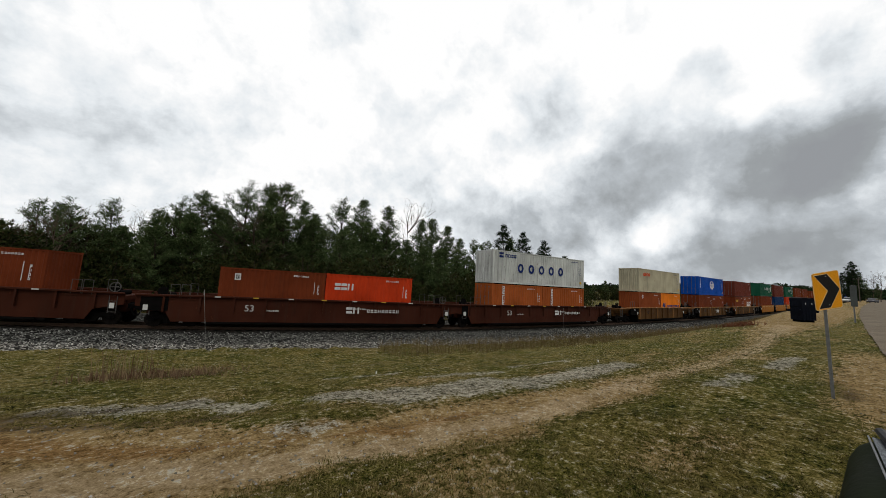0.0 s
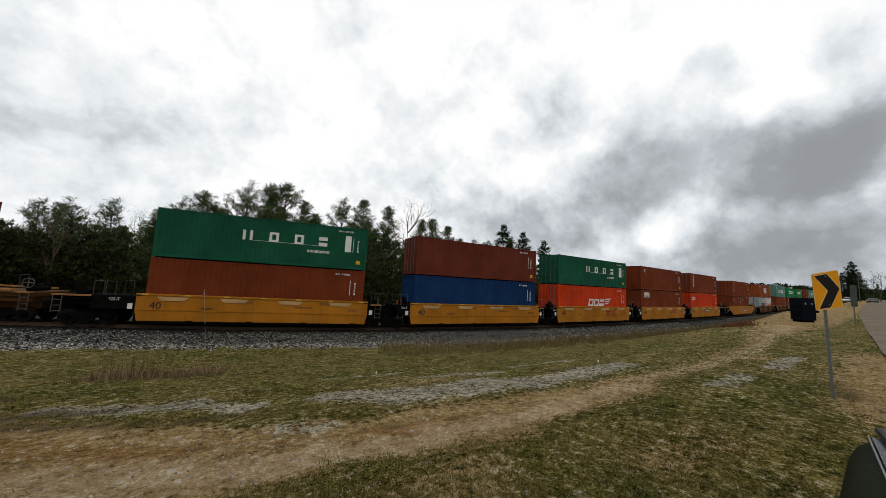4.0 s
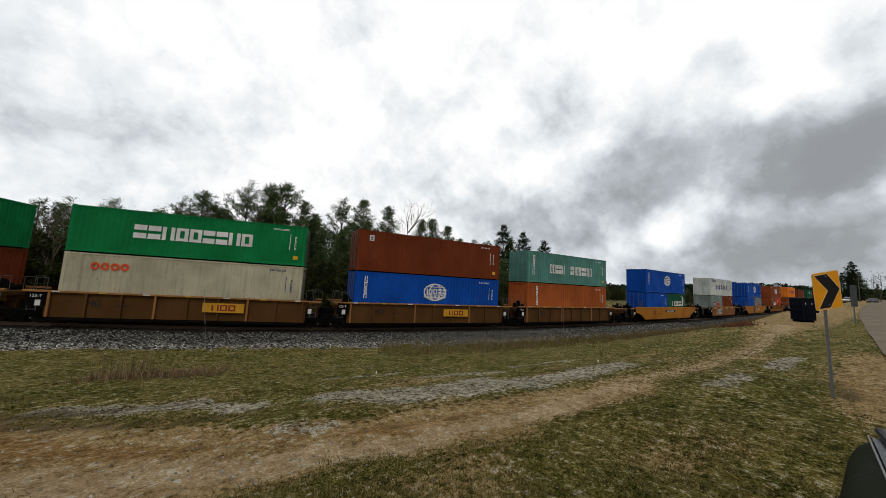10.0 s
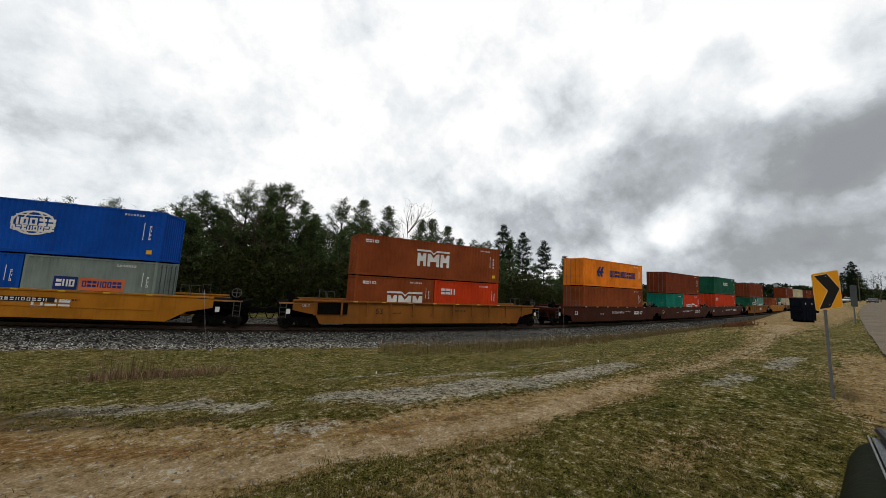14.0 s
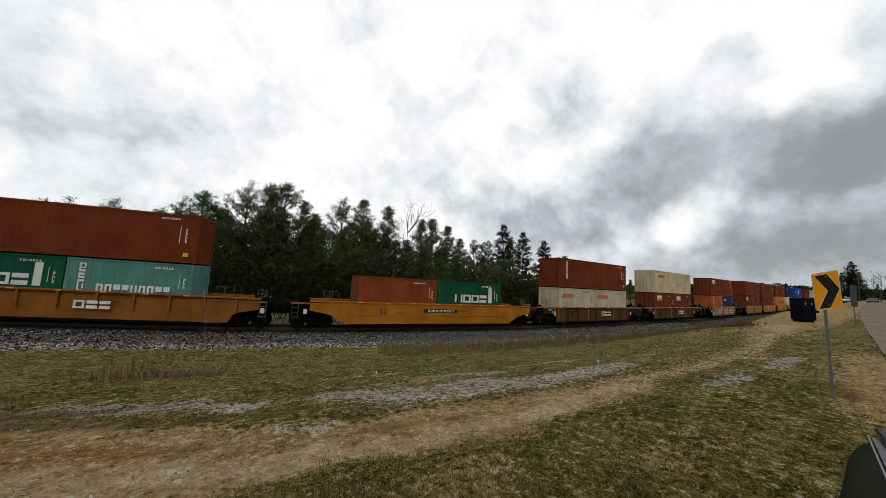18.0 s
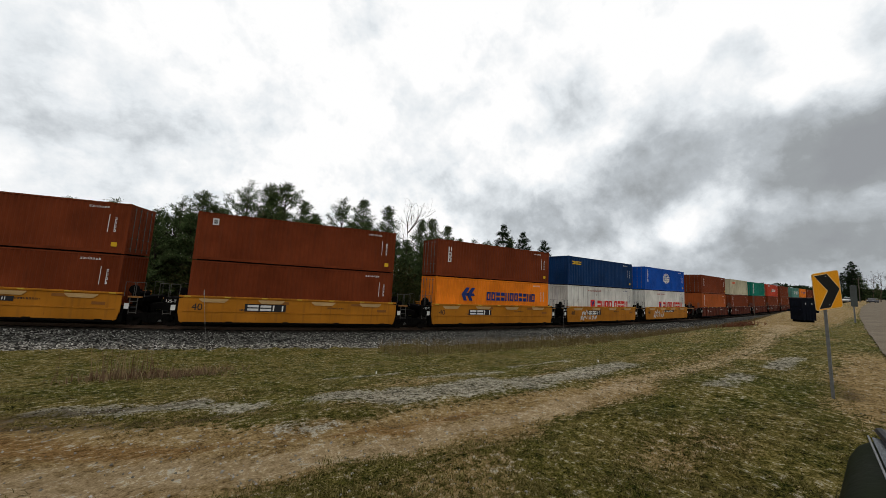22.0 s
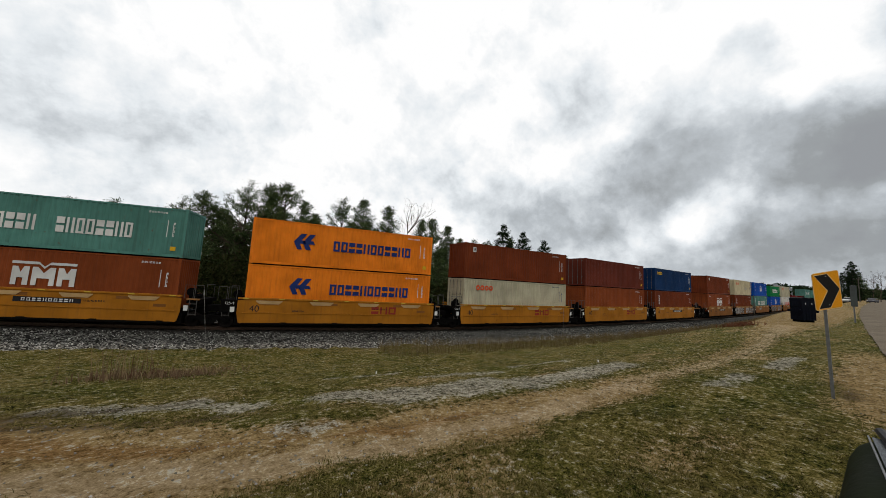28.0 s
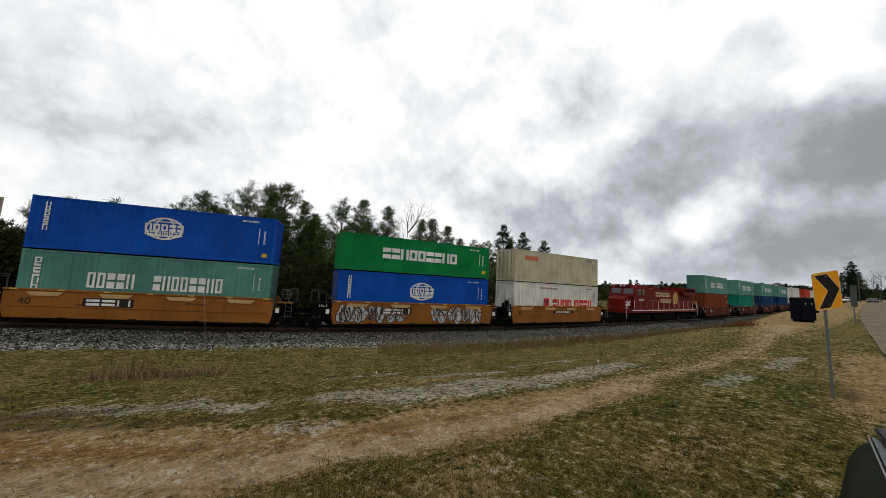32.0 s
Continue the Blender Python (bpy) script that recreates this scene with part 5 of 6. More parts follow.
        part("brake_gear", kept("brake", lambda: Geo().tube((0, -0.25, 1.5), (0, -0.18, 1.5), 0.26, None, 16).box(-0.12, 0.12, -0.2, 0.3, 1.1, 1.5, 0.03).tube((0.35, -0.5, 1.3), (0.35, 0.5, 1.3), 0.14, None, 10)), BLACK, root, "", pose(sx * (gap - 1.2), -0.3, 0))
    bogie(root, gap_right - (1.9 if gap_right > 8.4 else 0.0))
    if first:
        bogie(root, -gap_left + (1.9 if gap_left > 8.4 else 0.0))
    y = -1.42 - 0.008
    if inset:
        y = -1.42 - 0.06

    def put(name, mesh, rgb, x, z, label=""):
        part(name, mesh, ink(rgb), root, label, pose(x, y, z))
    for k in range(7):
        part("reflector", slab(0.32, 0.07), ink((0.5, 0.32, 0.04) if k % 2 or color in (YELLOW, OCHRE) else (0.5, 0.5, 0.48)), root, "", pose(-6.0 + 2.0 * k, -1.42 - 0.062, top + 0.045))
    part("end_box", kept(("endbox", round(gap_left, 1)), lambda: Geo().box(-min(gap_left - 0.5, 8.4), -end + 0.02 if end < gap_left - 0.6 else -gap_left + 0.5, -1.36, -1.1, 0.45, 1.2, 0.02)), BLACK, root)
    if end < gap_left - 0.7:
        part("load_number", number_mesh("125-T"), ink(WHITE), root, "stencilled load rating", pose(-(end + min(gap_left - 0.5, 8.4)) / 2, -1.366, 0.98) @ pose(0, 0, 0, 90, 0, 0) @ Matrix.Scale(0.4, 4))
    dark = color in (YELLOW, OCHRE, BROWN)
    mk = BLACKC if dark else WHITE
    if number:
        part("length_number", number_mesh(number), ink(mk), root, "stencilled length number", pose(-5.5 if kind == "husky" else -7.6 if kind == "smooth53" else -4.3, y, 0.68) @ pose(0, 0, 0, 90, 0, 0))
    put("data_marking", glyphs(9, 0.09, 0.08, 0.04, 41), mk, 2.3, 0.82)
    put("data_marking", glyphs(6, 0.09, 0.08, 0.04, 42), mk, -3.0, 0.58)
    if kind == "husky":
        for x in (-4.7, -1.6, 1.5, 4.6):
            part("ledge", kept("ledge", lambda: Geo().prism([(-0.55, -0.1), (0.55, -0.1), (0.74, 0.07), (0.74, 0.12), (-0.74, 0.12), (-0.74, 0.07)], -0.045, 0.01)), ink((0.42, 0.27, 0.12)), root, "pale worn pocket ledge", pose(x, -1.42, 1.08))
            part("jacking_pad", kept("jpad", lambda: Geo().box(-0.16, 0.16, -0.06, 0.04, -0.07, 0.07)), BLACK, root, "", pose(x + 0.9, -1.42, -0.2))
        for x, z in ((-5.0, 1.08), (-0.9, 1.06), (3.6, 1.08), (5.4, 0.72)):
            put("patch", slab(0.62, 0.16), (0.20, 0.08, 0.02), x, z, "brown repair patch")
    for what in decals:
        if what == "plate_black":
            put("name_plate", slab(2.3, 0.46), BLACKC, -1.9, 0.72, "black panel with white letter blocks")
            part("plate_lettering", glyphs(3, 0.34, 0.6, 0.1, 43), ink(WHITE), root, "", pose(-1.9, y - 0.006, 0.72))
        elif what == "number_plate":
            put("number_panel", slab(2.9, 0.26), BLACKC, 0.3, 0.78, "black panel with pale stencilled bars")
            part("number_marking", glyphs(10, 0.16, 0.15, 0.08, 44), ink(WHITE), root, "", pose(0.3, y - 0.006, 0.78))
        elif what == "red_letters":
            put("lettering", glyphs(3, 0.5, 0.52, 0.1, 45), (0.24, 0.03, 0.02), 2.6, 0.74, "dark red letter blocks")
        elif what == "white_letters":
            put("lettering", glyphs(3, 0.44, 0.5, 0.08, 46), WHITE, 1.6, 0.62, "white letter blocks")
        elif what == "yellow_panel":
            put("panel", slab(2.2, 0.55), (0.5, 0.25, 0.02), 1.9, 0.66, "yellow panel")
            part("panel_lettering", glyphs(3, 0.36, 0.38, 0.06, 47), ink((0.2, 0.03, 0.02)), root, "", pose(1.9, y - 0.006, 0.66))
        elif what == "rail_mark":
            put("lettering", glyphs(4, 0.34, 0.42, 0.06, 48, 0.3), WHITE, 4.6, 0.66, "slanted white letter blocks")
            put("number_marking", glyphs(10, 0.2, 0.17, 0.09, 49), WHITE, 0.2, 0.72)
        elif what == "twin":
            put("lettering", glyphs(2, 0.42, 0.4, 0.06, 50), WHITE, 1.9, 0.72)
            put("number_marking", glyphs(9, 0.2, 0.17, 0.09, 51), WHITE, 4.0, 0.70)
        elif what.startswith("graffiti"):
            graffiti(root, what, y)
    MOVING.append((root, place, 0.0, RIDE))
    return root


def number_mesh(text):
    key = ("number", text)
    if key not in MESHES:
        c = bpy.data.curves.new("number", "FONT")
        c.body, c.size, c.extrude, c.align_x, c.align_y = text, 0.55, 0.003, "CENTER", "CENTER"
        ob = new("number", c)
        bpy.context.view_layer.update()
        MESHES[key] = bpy.data.meshes.new_from_object(ob.evaluated_get(bpy.context.evaluated_depsgraph_get()))
        bpy.data.objects.remove(ob)
        MESHES[key].materials.clear()
    return MESHES[key]


def ribbon(points, w):
    """A flat painted stroke through points (x, z)."""
    g = Geo()
    n = len(points)
    for i, (x, z) in enumerate(points):
        (xa, za), (xb, zb) = points[max(i - 1, 0)], points[min(i + 1, n - 1)]
        L = math.hypot(xb - xa, zb - za) or 1.0
        nx, nz = -(zb - za) / L * w, (xb - xa) / L * w
        g.v += [(x + nx, 0.0, z + nz), (x - nx, 0.0, z - nz)]
    g.f += [(2 * i, 2 * i + 1, 2 * i + 3, 2 * i + 2) for i in range(n - 1)]
    return g


def graffiti(root, what, y):
    """Sprayed tags: looping strokes, some over filled swellings."""
    rnd = random.Random(what)
    line_c, fill_c, w = {"graffiti_a": ((0.55, 0.55, 0.53), None, 0.028), "graffiti_b": ((0.03, 0.03, 0.03), (0.46, 0.47, 0.46), 0.03),
                         "graffiti_c": ((0.04, 0.03, 0.03), (0.40, 0.41, 0.42), 0.03), "graffiti_d": ((0.50, 0.50, 0.47), None, 0.035)}[what]
    spans = {"graffiti_a": ((-6.2, -0.8), (0.0, 5.6)), "graffiti_b": ((-6.3, -0.9), (1.0, 6.2)), "graffiti_c": ((-5.8, -1.4), (1.2, 5.6)), "graffiti_d": ((-3.9, -0.9),)}[what]
    for a, b in spans:
        x = a
        while x < b:
            wide, high = rnd.uniform(0.5, 0.95), rnd.uniform(0.42, 0.58)
            cz = 0.48 + rnd.uniform(-0.08, 0.08)
            p1, p2, lobes = rnd.uniform(0, 6.28), rnd.uniform(0, 6.28), rnd.choice((2, 3, 3, 4))
            if fill_c:
                pts = [(x + wide * 0.58 * math.cos(t) * (1 + 0.22 * math.sin(lobes * t + p1)), cz + high * 1.08 * math.sin(t) * (1 + 0.18 * math.cos(lobes * t + p2))) for t in np.linspace(0, 2 * math.pi, 23)[:-1]]
                tone = rnd.uniform(0.75, 1.1)
                part("sprayed_fill", Geo().prism(pts, -0.002, 0.002), ink(tuple(round(c * tone, 1) for c in fill_c)) if tone < 0.9 else ink(fill_c), root, "", pose(0, y, 0))
                part("sprayed_outline", ribbon(pts + pts[:2], w), ink(line_c), root, "", pose(0, y - 0.005, 0))
            turns = rnd.uniform(0.9, 1.7)
            loop = [(x + wide * 0.46 * math.sin(t * rnd.choice((1, 1, 1.02)) + p1) * (0.6 + 0.4 * math.cos(0.5 * t + p2)), cz + high * 0.85 * math.cos(t * lobes / 2 + p2)) for t in np.linspace(0, 6.28 * turns, 30)]
            part("sprayed_stroke", ribbon(loop, w), ink(line_c), root, "", pose(0, y - 0.007, 0))
            if rnd.random() < 0.5:
                z0 = cz + rnd.choice((-1, 1)) * high * 0.4
                part("sprayed_stroke", ribbon([(x + wide * (k / 6 - 0.5), z0 + 0.12 * math.sin(k * 1.3 + p1)) for k in range(7)], w), ink(line_c), root, "", pose(0, y - 0.009, 0))
            x += wide * (0.95 if fill_c else 0.8)


# place of the eastern top corner at the start, car, upper load, lower loads
B53, R53, D53, RIB, HUS, OCH, RB = "smooth53", "rib53", "drop", "rib", "husky", "ochre", "redrib"
TRAIN = (
    (-5.9, R53, "", "", "brown40"), (14.4, R53, "twin", "", "flag cai"), (33.8, R53, "twin", "cosco_w", "triton_o triton_o"), (57.2, RIB, "", "oocl", "gcg hapag"),
    (76.9, RIB, "white_letters", "cosco_b", "brown flag"), (96.3, RIB, "", "maroon", "touax hmm"), (117.4, HUS, "", "uasc", "brown40"), (133.2, HUS, "", "maroon", "navy40"),
    (148.5, HUS, "red_letters", "uasc", "hmm_r"), (164.3, HUS, "red_letters", "flag", "beacon"), (179.9, HUS, "number_plate", "triton", "cai"), (201.2, D53, "number_plate white_letters", "triton", "flag flag"),
    (222.7, RIB, "", "hmm", "maersk yang"), (242.0, RIB, "", "china", "tex"), (257.7, RIB, "yellow_panel", "evergreen", "triton"), (273.2, RIB, "yellow_panel", "evergreen", "oocl"),
    (288.6, RIB, "yellow_panel", "flag", "cosco_b"), (304.1, RIB, "", "china", "triton_o"), (325.4, D53, "number_plate", "cosco_b", "blue uasc"), (348.7, OCH, "plate_black graffiti_d", "cosco_w", "pon brown"),
    (372.0, D53, "number_plate white_letters", "cosco_b", "blue pon"), (395.1, R53, "", "hmm", "hmm cai"), (418.7, B53, "rail_mark", "hapag", "rust40"), (437.6, B53, "rail_mark", "brown", "teal hamburg"),
    (457.1, B53, "rail_mark", "capital", "cai"), (480.3, R53, "white_letters", "brown", "uasc china"), (501.9, D53, "number_plate", "", "rust uasc"), (521.3, RIB, "white_letters", "triton", "oocl oocl"),
    (540.6, RIB, "white_letters", "oocl_c", "beacon beacon"), (561.9, OCH, "graffiti_a", "beacon", "triton_o seaco"), (583.3, HUS, "number_plate", "brown", "beacon"), (598.7, HUS, "plate_black", "flag", "brown40"),
    (614.2, HUS, "plate_black", "tex", "hapag"), (629.2, HUS, "plate_black graffiti_d", "seaco", "yang"), (644.6, HUS, "number_plate graffiti_d", "cosco_b", "yang"), (663.9, RB, "", "tex", "triton_o"),
    (679.5, RB, "", "oocl", "triton"), (695.4, RB, "", "dong", "tex"), (710.9, RB, "", "hyundai", "brown40"), (726.5, RB, "", "brown", "triton"),
    (745.9, HUS, "number_plate", "china", "hmm"), (761.4, HUS, "red_letters", "hapag", "hapag"), (776.5, HUS, "red_letters", "flag", "oocl"), (791.8, HUS, "red_letters", "maroon", "rust40"),
    (807.1, HUS, "number_plate", "seaco", "tex"), (826.5, OCH, "number_plate", "flag", "hmm"), (841.9, OCH, "graffiti_b plate_black", "oocl_c", "tex"), (857.2, OCH, "plate_black", "cosco_b", "china"),
    (873.3, OCH, "graffiti_c plate_black", "evergreen", "cosco_b"), (888.3, OCH, "number_plate", "oocl", "yang"), (931.6, RB, "", "china", "brown40"), (951.2, RB, "", "china", "teal40"),
    (970.9, RB, "", "china", "navy40"), (991.2, RB, "", "china", "navy40"), (1013.2, RB, "", "white", "white40"), (1038.3, RB, "", "red", "red40"),
    (1064.4, RB, "", "white", "slate40"), (1086.4, RB, "", "dgreen", "brown40"))
CAR_LOOK = {R53: ("rib53", BROWN, "rust-brown rib-sided"), B53: ("smooth53", DARKBR, "dark brown smooth-sided"), D53: ("drop", YELLOW, "yellow fishbelly-sided"), RIB: ("rib", BROWN, "dirty brown and tan rib-sided"),
            HUS: ("husky", YELLOW, "faded yellow"), OCH: ("husky", OCHRE, "grimy ochre-brown"), RB: ("rib", REDBR, "red-brown rib-sided")}


def build_train():
    places = [row[0] for row in TRAIN]
    for i, (u, look_key, decals, upper, lower) in enumerate(TRAIN):
        kind, color, words = CAR_LOOK[look_key]
        mid = u - 6.095
        gl = (u - places[i - 1]) / 2 if i else 10.0
        gr = (places[i + 1] - u) / 2 if i + 1 < len(places) else 10.0
        if 892 > u > 881:
            gr = 8.3
        if 935 > u > 924:
            gl = 9.0
        gl, gr = min(gl, 11.2), min(gr, 11.2)
        if "graffiti" in decals:
            words += " graffiti-covered"
        number = "53" if look_key in (R53, B53, D53) else "40"
        if look_key == R53:
            color, words = (DARKBR, "dark brown rib-sided") if u < 100 else (OCHRE, "grimy ochre rib-sided")
        well_car(kind, color, words, mid, gl, gr, gl > 8.4, number, decals.split())
        z = FLOOR_UP
        low = lower.split()
        if len(low) == 2:
            for k, st in enumerate(low):
                container(st, 6.058, 2.591, mid, (-3.06, 3.06)[k], z, (i + k) % 2 == 0)
            z += 2.591
        else:
            st = low[0].replace("40", "")
            h = 2.896 if st not in ("evergreen",) else 2.591
            container(st, 12.192, h, mid, 0.0, z, i % 2 == 0)
            z += h
        if upper:
            container(upper, 12.192, 2.591 if upper == "evergreen" else 2.896, mid, 0.0, z + 0.05, i % 3 != 0)


build_train()


# ---------------------------------------------------------------- locomotive
LOCO_RED = paint("loco_red", (0.115, 0.0065, 0.0055), 0.7)
GLASS = plain("dark_glass", (0.012, 0.014, 0.016), 0.08, 0.0, 0.1, 3, 0.6)
CREAM = paint("loco_cream", (0.5, 0.42, 0.25), 0.5)


def locomotive(place):
    root = thing("locomotive", "weathered red diesel freight locomotive in the middle of the train", "locomotive")
    part("underframe", Geo().box(-10.9, 10.9, -1.5, 1.5, 1.15, 1.6, 0.04).box(-10.9, 10.9, -1.56, 1.56, 1.52, 1.62), LOCO_RED, root)
    part("sill_stripe", Geo().box(-9.4, 9.6, -1.575, -1.565, 1.40, 1.50), ink(WHITE), root, "thin white stripe along the sill")
    part("fuel_tank", Geo().prism([(-3.2, 0.55), (-2.8, 0.25), (2.8, 0.25), (3.2, 0.55), (3.2, 1.15), (-3.2, 1.15)], -1.35, 1.35), BLACK, root)
    part("nose", Geo().prism([(-10.3, 1.6), (-7.9, 1.6), (-7.9, 3.15), (-9.4, 3.05), (-10.25, 2.75)], -0.95, 0.95), LOCO_RED, root)
    cab = part("cab", Geo().prism([(-8.6, 1.6), (-5.4, 1.6), (-5.4, 4.25), (-5.8, 4.45), (-7.9, 4.45), (-8.35, 4.2), (-8.75, 3.1)], -1.52, 1.52), LOCO_RED, root)
    for x, w in ((-7.6, 0.75), (-6.6, 0.75)):
        part("side_window", Geo().box(x - w / 2, x + w / 2, -1.535, -1.52, 3.25, 3.95), GLASS, cab)
    for yy in (-0.72, 0.72):
        part("windscreen", kept("wscreen", lambda: Geo().box(-0.03, 0.02, -0.58, 0.58, -0.34, 0.34)), GLASS, cab, "", pose(-8.56, yy, 3.68, 0, 20, 0))
    part("number_box", Geo().box(-8.5, -8.2, -0.9, 0.9, 4.25, 4.5, 0.04), LOCO_RED, cab)
    for yy in (-0.22, 0.22):
        part("headlight", kept("headl", lambda: Geo().tube((0, 0, 0), (0.08, 0, 0), 0.11, None, 14)), ink(WHITE), cab, "round headlight lens", pose(-8.56, yy, 4.35))
    part("hood", Geo().prism([(-5.4, 1.6), (9.9, 1.6), (9.9, 3.9), (9.6, 4.1), (-5.4, 4.1)], -0.95, 0.95), LOCO_RED, root)
    part("equipment_cab", Geo().box(-5.4, -3.2, -1.45, 1.45, 1.6, 4.2, 0.1), LOCO_RED, root)
    part("radiator_wing", Geo().prism([(5.9, 3.5), (10.2, 3.5), (10.3, 3.9), (10.3, 4.55), (5.6, 4.55), (5.6, 4.0)], -1.5, 1.5), LOCO_RED, root)
    part("exhaust_box", Geo().box(-0.5, 1.2, -0.6, 0.6, 4.1, 4.5, 0.05), BLACK, root)
    part("dynamic_brake", Geo().box(-3.2, -1.0, -1.1, 1.1, 4.0, 4.45, 0.08), LOCO_RED, root)
    for k in range(9):
        part("hood_door", kept("hdoor", lambda: Geo().box(-0.42, 0.42, -0.975, -0.95, 1.75, 3.3)), LOCO_RED, root, "", pose(-2.6 + k * 0.98, 0, 0))
    for k in range(4):
        part("grille", kept("grl", lambda: Geo().box(-0.45, 0.45, -1.515, -1.5, 3.95, 4.4)), BLACK, root, "", pose(6.3 + k * 1.02, 0, 0))
    part("lettering", glyphs(8, 0.55, 0.42, 0.12, 61), ink(CREAM_C), root, "cream letter blocks on the hood", pose(0.2, -0.985, 3.45))
    part("lettering", glyphs(7, 0.5, 0.4, 0.1, 62), ink(CREAM_C), root, "", pose(1.0, -0.985, 2.65))
    part("emblem", Geo().prism([(3.6, 2.2), (4.8, 2.2), (5.2, 3.2), (4.7, 3.9), (3.8, 3.7), (3.4, 3.0)], -0.99, -0.98), ink((0.42, 0.25, 0.07)), root, "golden emblem on the hood")
    part("nose_lettering", glyphs(2, 0.5, 0.5, 0.12, 63), ink(WHITE), root, "", pose(-9.2, -0.965, 2.2))
    part("cab_number", glyphs(4, 0.24, 0.2, 0.08, 64), ink(WHITE), root, "", pose(-7.1, -1.54, 2.7))
    for x in np.arange(-10.4, 10.5, 1.6):
        part("stanchion", kept("stan", lambda: Geo().tube((0, 0, 1.6), (0, 0, 2.65), 0.025, None, 6)), ink(WHITE), root, "", pose(float(x), -1.5, 0))
    part("handrail", Geo().tube((-5.0, -1.5, 2.65), (10.4, -1.5, 2.65), 0.022, None, 6), POST, root)
    for sx in (-1, 1):
        part("stair_rail", Geo().tube((sx * 10.75, -1.5, 0.6), (sx * 10.75, -1.5, 1.9), 0.03, None, 6).tube((sx * 10.75, -1.5, 1.9), (sx * 9.6, -1.5, 2.65), 0.03, None, 6), ink(WHITE), root, "white stair handrail")
        part("step_well", Geo().box(sx * 10.3 - 0.5, sx * 10.3 + 0.5, -1.5, 1.5, 0.45, 1.15), BLACK, root)
        part("coupler", kept("coupler", lambda: Geo()), BLACK, root, "", pose(sx * 11.1, 0, 0))
        b = part("bogie", kept("bogie3", lambda: Geo().prism([(-2.5, 0.45), (-1.4, 0.3), (1.4, 0.3), (2.5, 0.45), (2.4, 0.95), (-2.4, 0.95)], -1.25, -1.1).prism([(-2.5, 0.45), (-1.4, 0.3), (1.4, 0.3), (2.5, 0.45), (2.4, 0.95), (-2.4, 0.95)], 1.1, 1.25).box(-0.4, 0.4, -1.1, 1.1, 0.5, 1.0)), BLACK, root, "black three-axle truck", pose(sx * 6.7, 0, 0))
        for dx in (-1.85, 0, 1.85):
            for y, turn in ((-0.75, 0), (0.75, 180)):
                part("wheel", kept("wheel", wheel_geo), WHEEL, b, "", pose(dx, y, 0.5, 0, 0, turn))
    part("plow", Geo().prism([(-11.3, 0.2), (-10.9, 0.2), (-10.9, 1.15), (-11.1, 1.15)], -1.4, 1.4), BLACK, root)
    MOVING.append((root, place, 0.0, 0.0))


CREAM_C = (0.5, 0.42, 0.25)
locomotive(904.1)

# ---------------------------------------------------------------- roadside
ZINC = plain("galvanised_steel", (0.17, 0.175, 0.18), 0.6, 0.4, 0.25, 10)
SIGN_Y = plain("sign_yellow", (0.71, 0.29, 0.010), 0.45, 0.0, 0.06, 4)
SIGN_K = plain("sign_black", (0.012, 0.012, 0.012), 0.5, 0.0, 0.1, 4)
SIGN_B = plain("sign_border", (0.66, 0.45, 0.2), 0.5, 0.0, 0.08, 4)


def rounded(w, h, r, n=5):
    pts = []
    for cx, cz, a0 in ((w / 2 - r, -h / 2 + r, -90), (w / 2 - r, h / 2 - r, 0), (-w / 2 + r, h / 2 - r, 90), (-w / 2 + r, -h / 2 + r, 180)):
        for k in range(n + 1):
            a = radians(a0 + 90 * k / n)
            pts.append((cx + r * math.cos(a), cz + r * math.sin(a)))
    return pts


def channel(a, b, w=0.06):
    """A U-shaped steel sign post from a to b."""
    a, b = Vector(a), Vector(b)
    g = Geo()
    d = b - a
    L = d.length
    g.box(-w / 2, w / 2, -0.004, 0.004, 0, L)
    g.box(-w / 2, -w / 2 + 0.006, 0, 0.03, 0, L)
    g.box(w / 2 - 0.006, w / 2, 0, 0.03, 0, L)
    q = d.to_track_quat("Z", "Y").to_matrix().to_4x4()
    return g, Matrix.Translation(a) @ q


def chevron_sign():
    base, top = Vector((11.06, 0.78, gz(11.06, 0.78) - 0.15)), Vector((10.68, 0.795, 0.457))
    root = thing("chevron_sign", "yellow curve sign with a black chevron on a leaning steel post", "road sign", Matrix.Translation(base))
    right = Vector((0.772, -0.605, 0.195)).normalized()
    upv = Vector((-0.222, 0.031, 0.975))
    upv = (upv - right * upv.dot(right)).normalized()
    out = right.cross(upv)                       # towards the viewer
    c = Vector((10.724, 0.763, 0.122))
    m = Matrix((right, -out, upv)).transposed().to_4x4()
    m.translation = c - base
    plate = part("plate", Geo().prism(rounded(0.575, 0.79, 0.05), -0.002, 0.004), SIGN_B, root, "", m)
    part("face", Geo().prism(rounded(0.55, 0.765, 0.045), -0.005, -0.0025), SIGN_Y, plate)
    part("chevron_edge", Geo().prism([(-0.255, 0.358), (0.045, 0.358), (0.272, 0.0), (0.03, -0.37), (-0.235, -0.37), (-0.008, -0.005)], -0.0065, -0.0052), SIGN_B, plate, "thin pale edge of the chevron")
    part("chevron", Geo().prism([(-0.235, 0.345), (0.035, 0.345), (0.262, 0.0), (0.02, -0.36), (-0.215, -0.36), (0.01, -0.005)], -0.008, -0.0055), SIGN_K, plate, "bold black chevron")
    for z in (-0.3, 0.3):
        part("bolt", kept("bolt", lambda: Geo().tube((0, -0.012, 0), (0, -0.005, 0), 0.014, None, 8)), ZINC, plate, "", pose(0, 0, z))
    g, pm = channel(base, top, 0.05)
    pm.translation = -out * 0.03
    part("post", g, ZINC, root, "", pm)


chevron_sign()


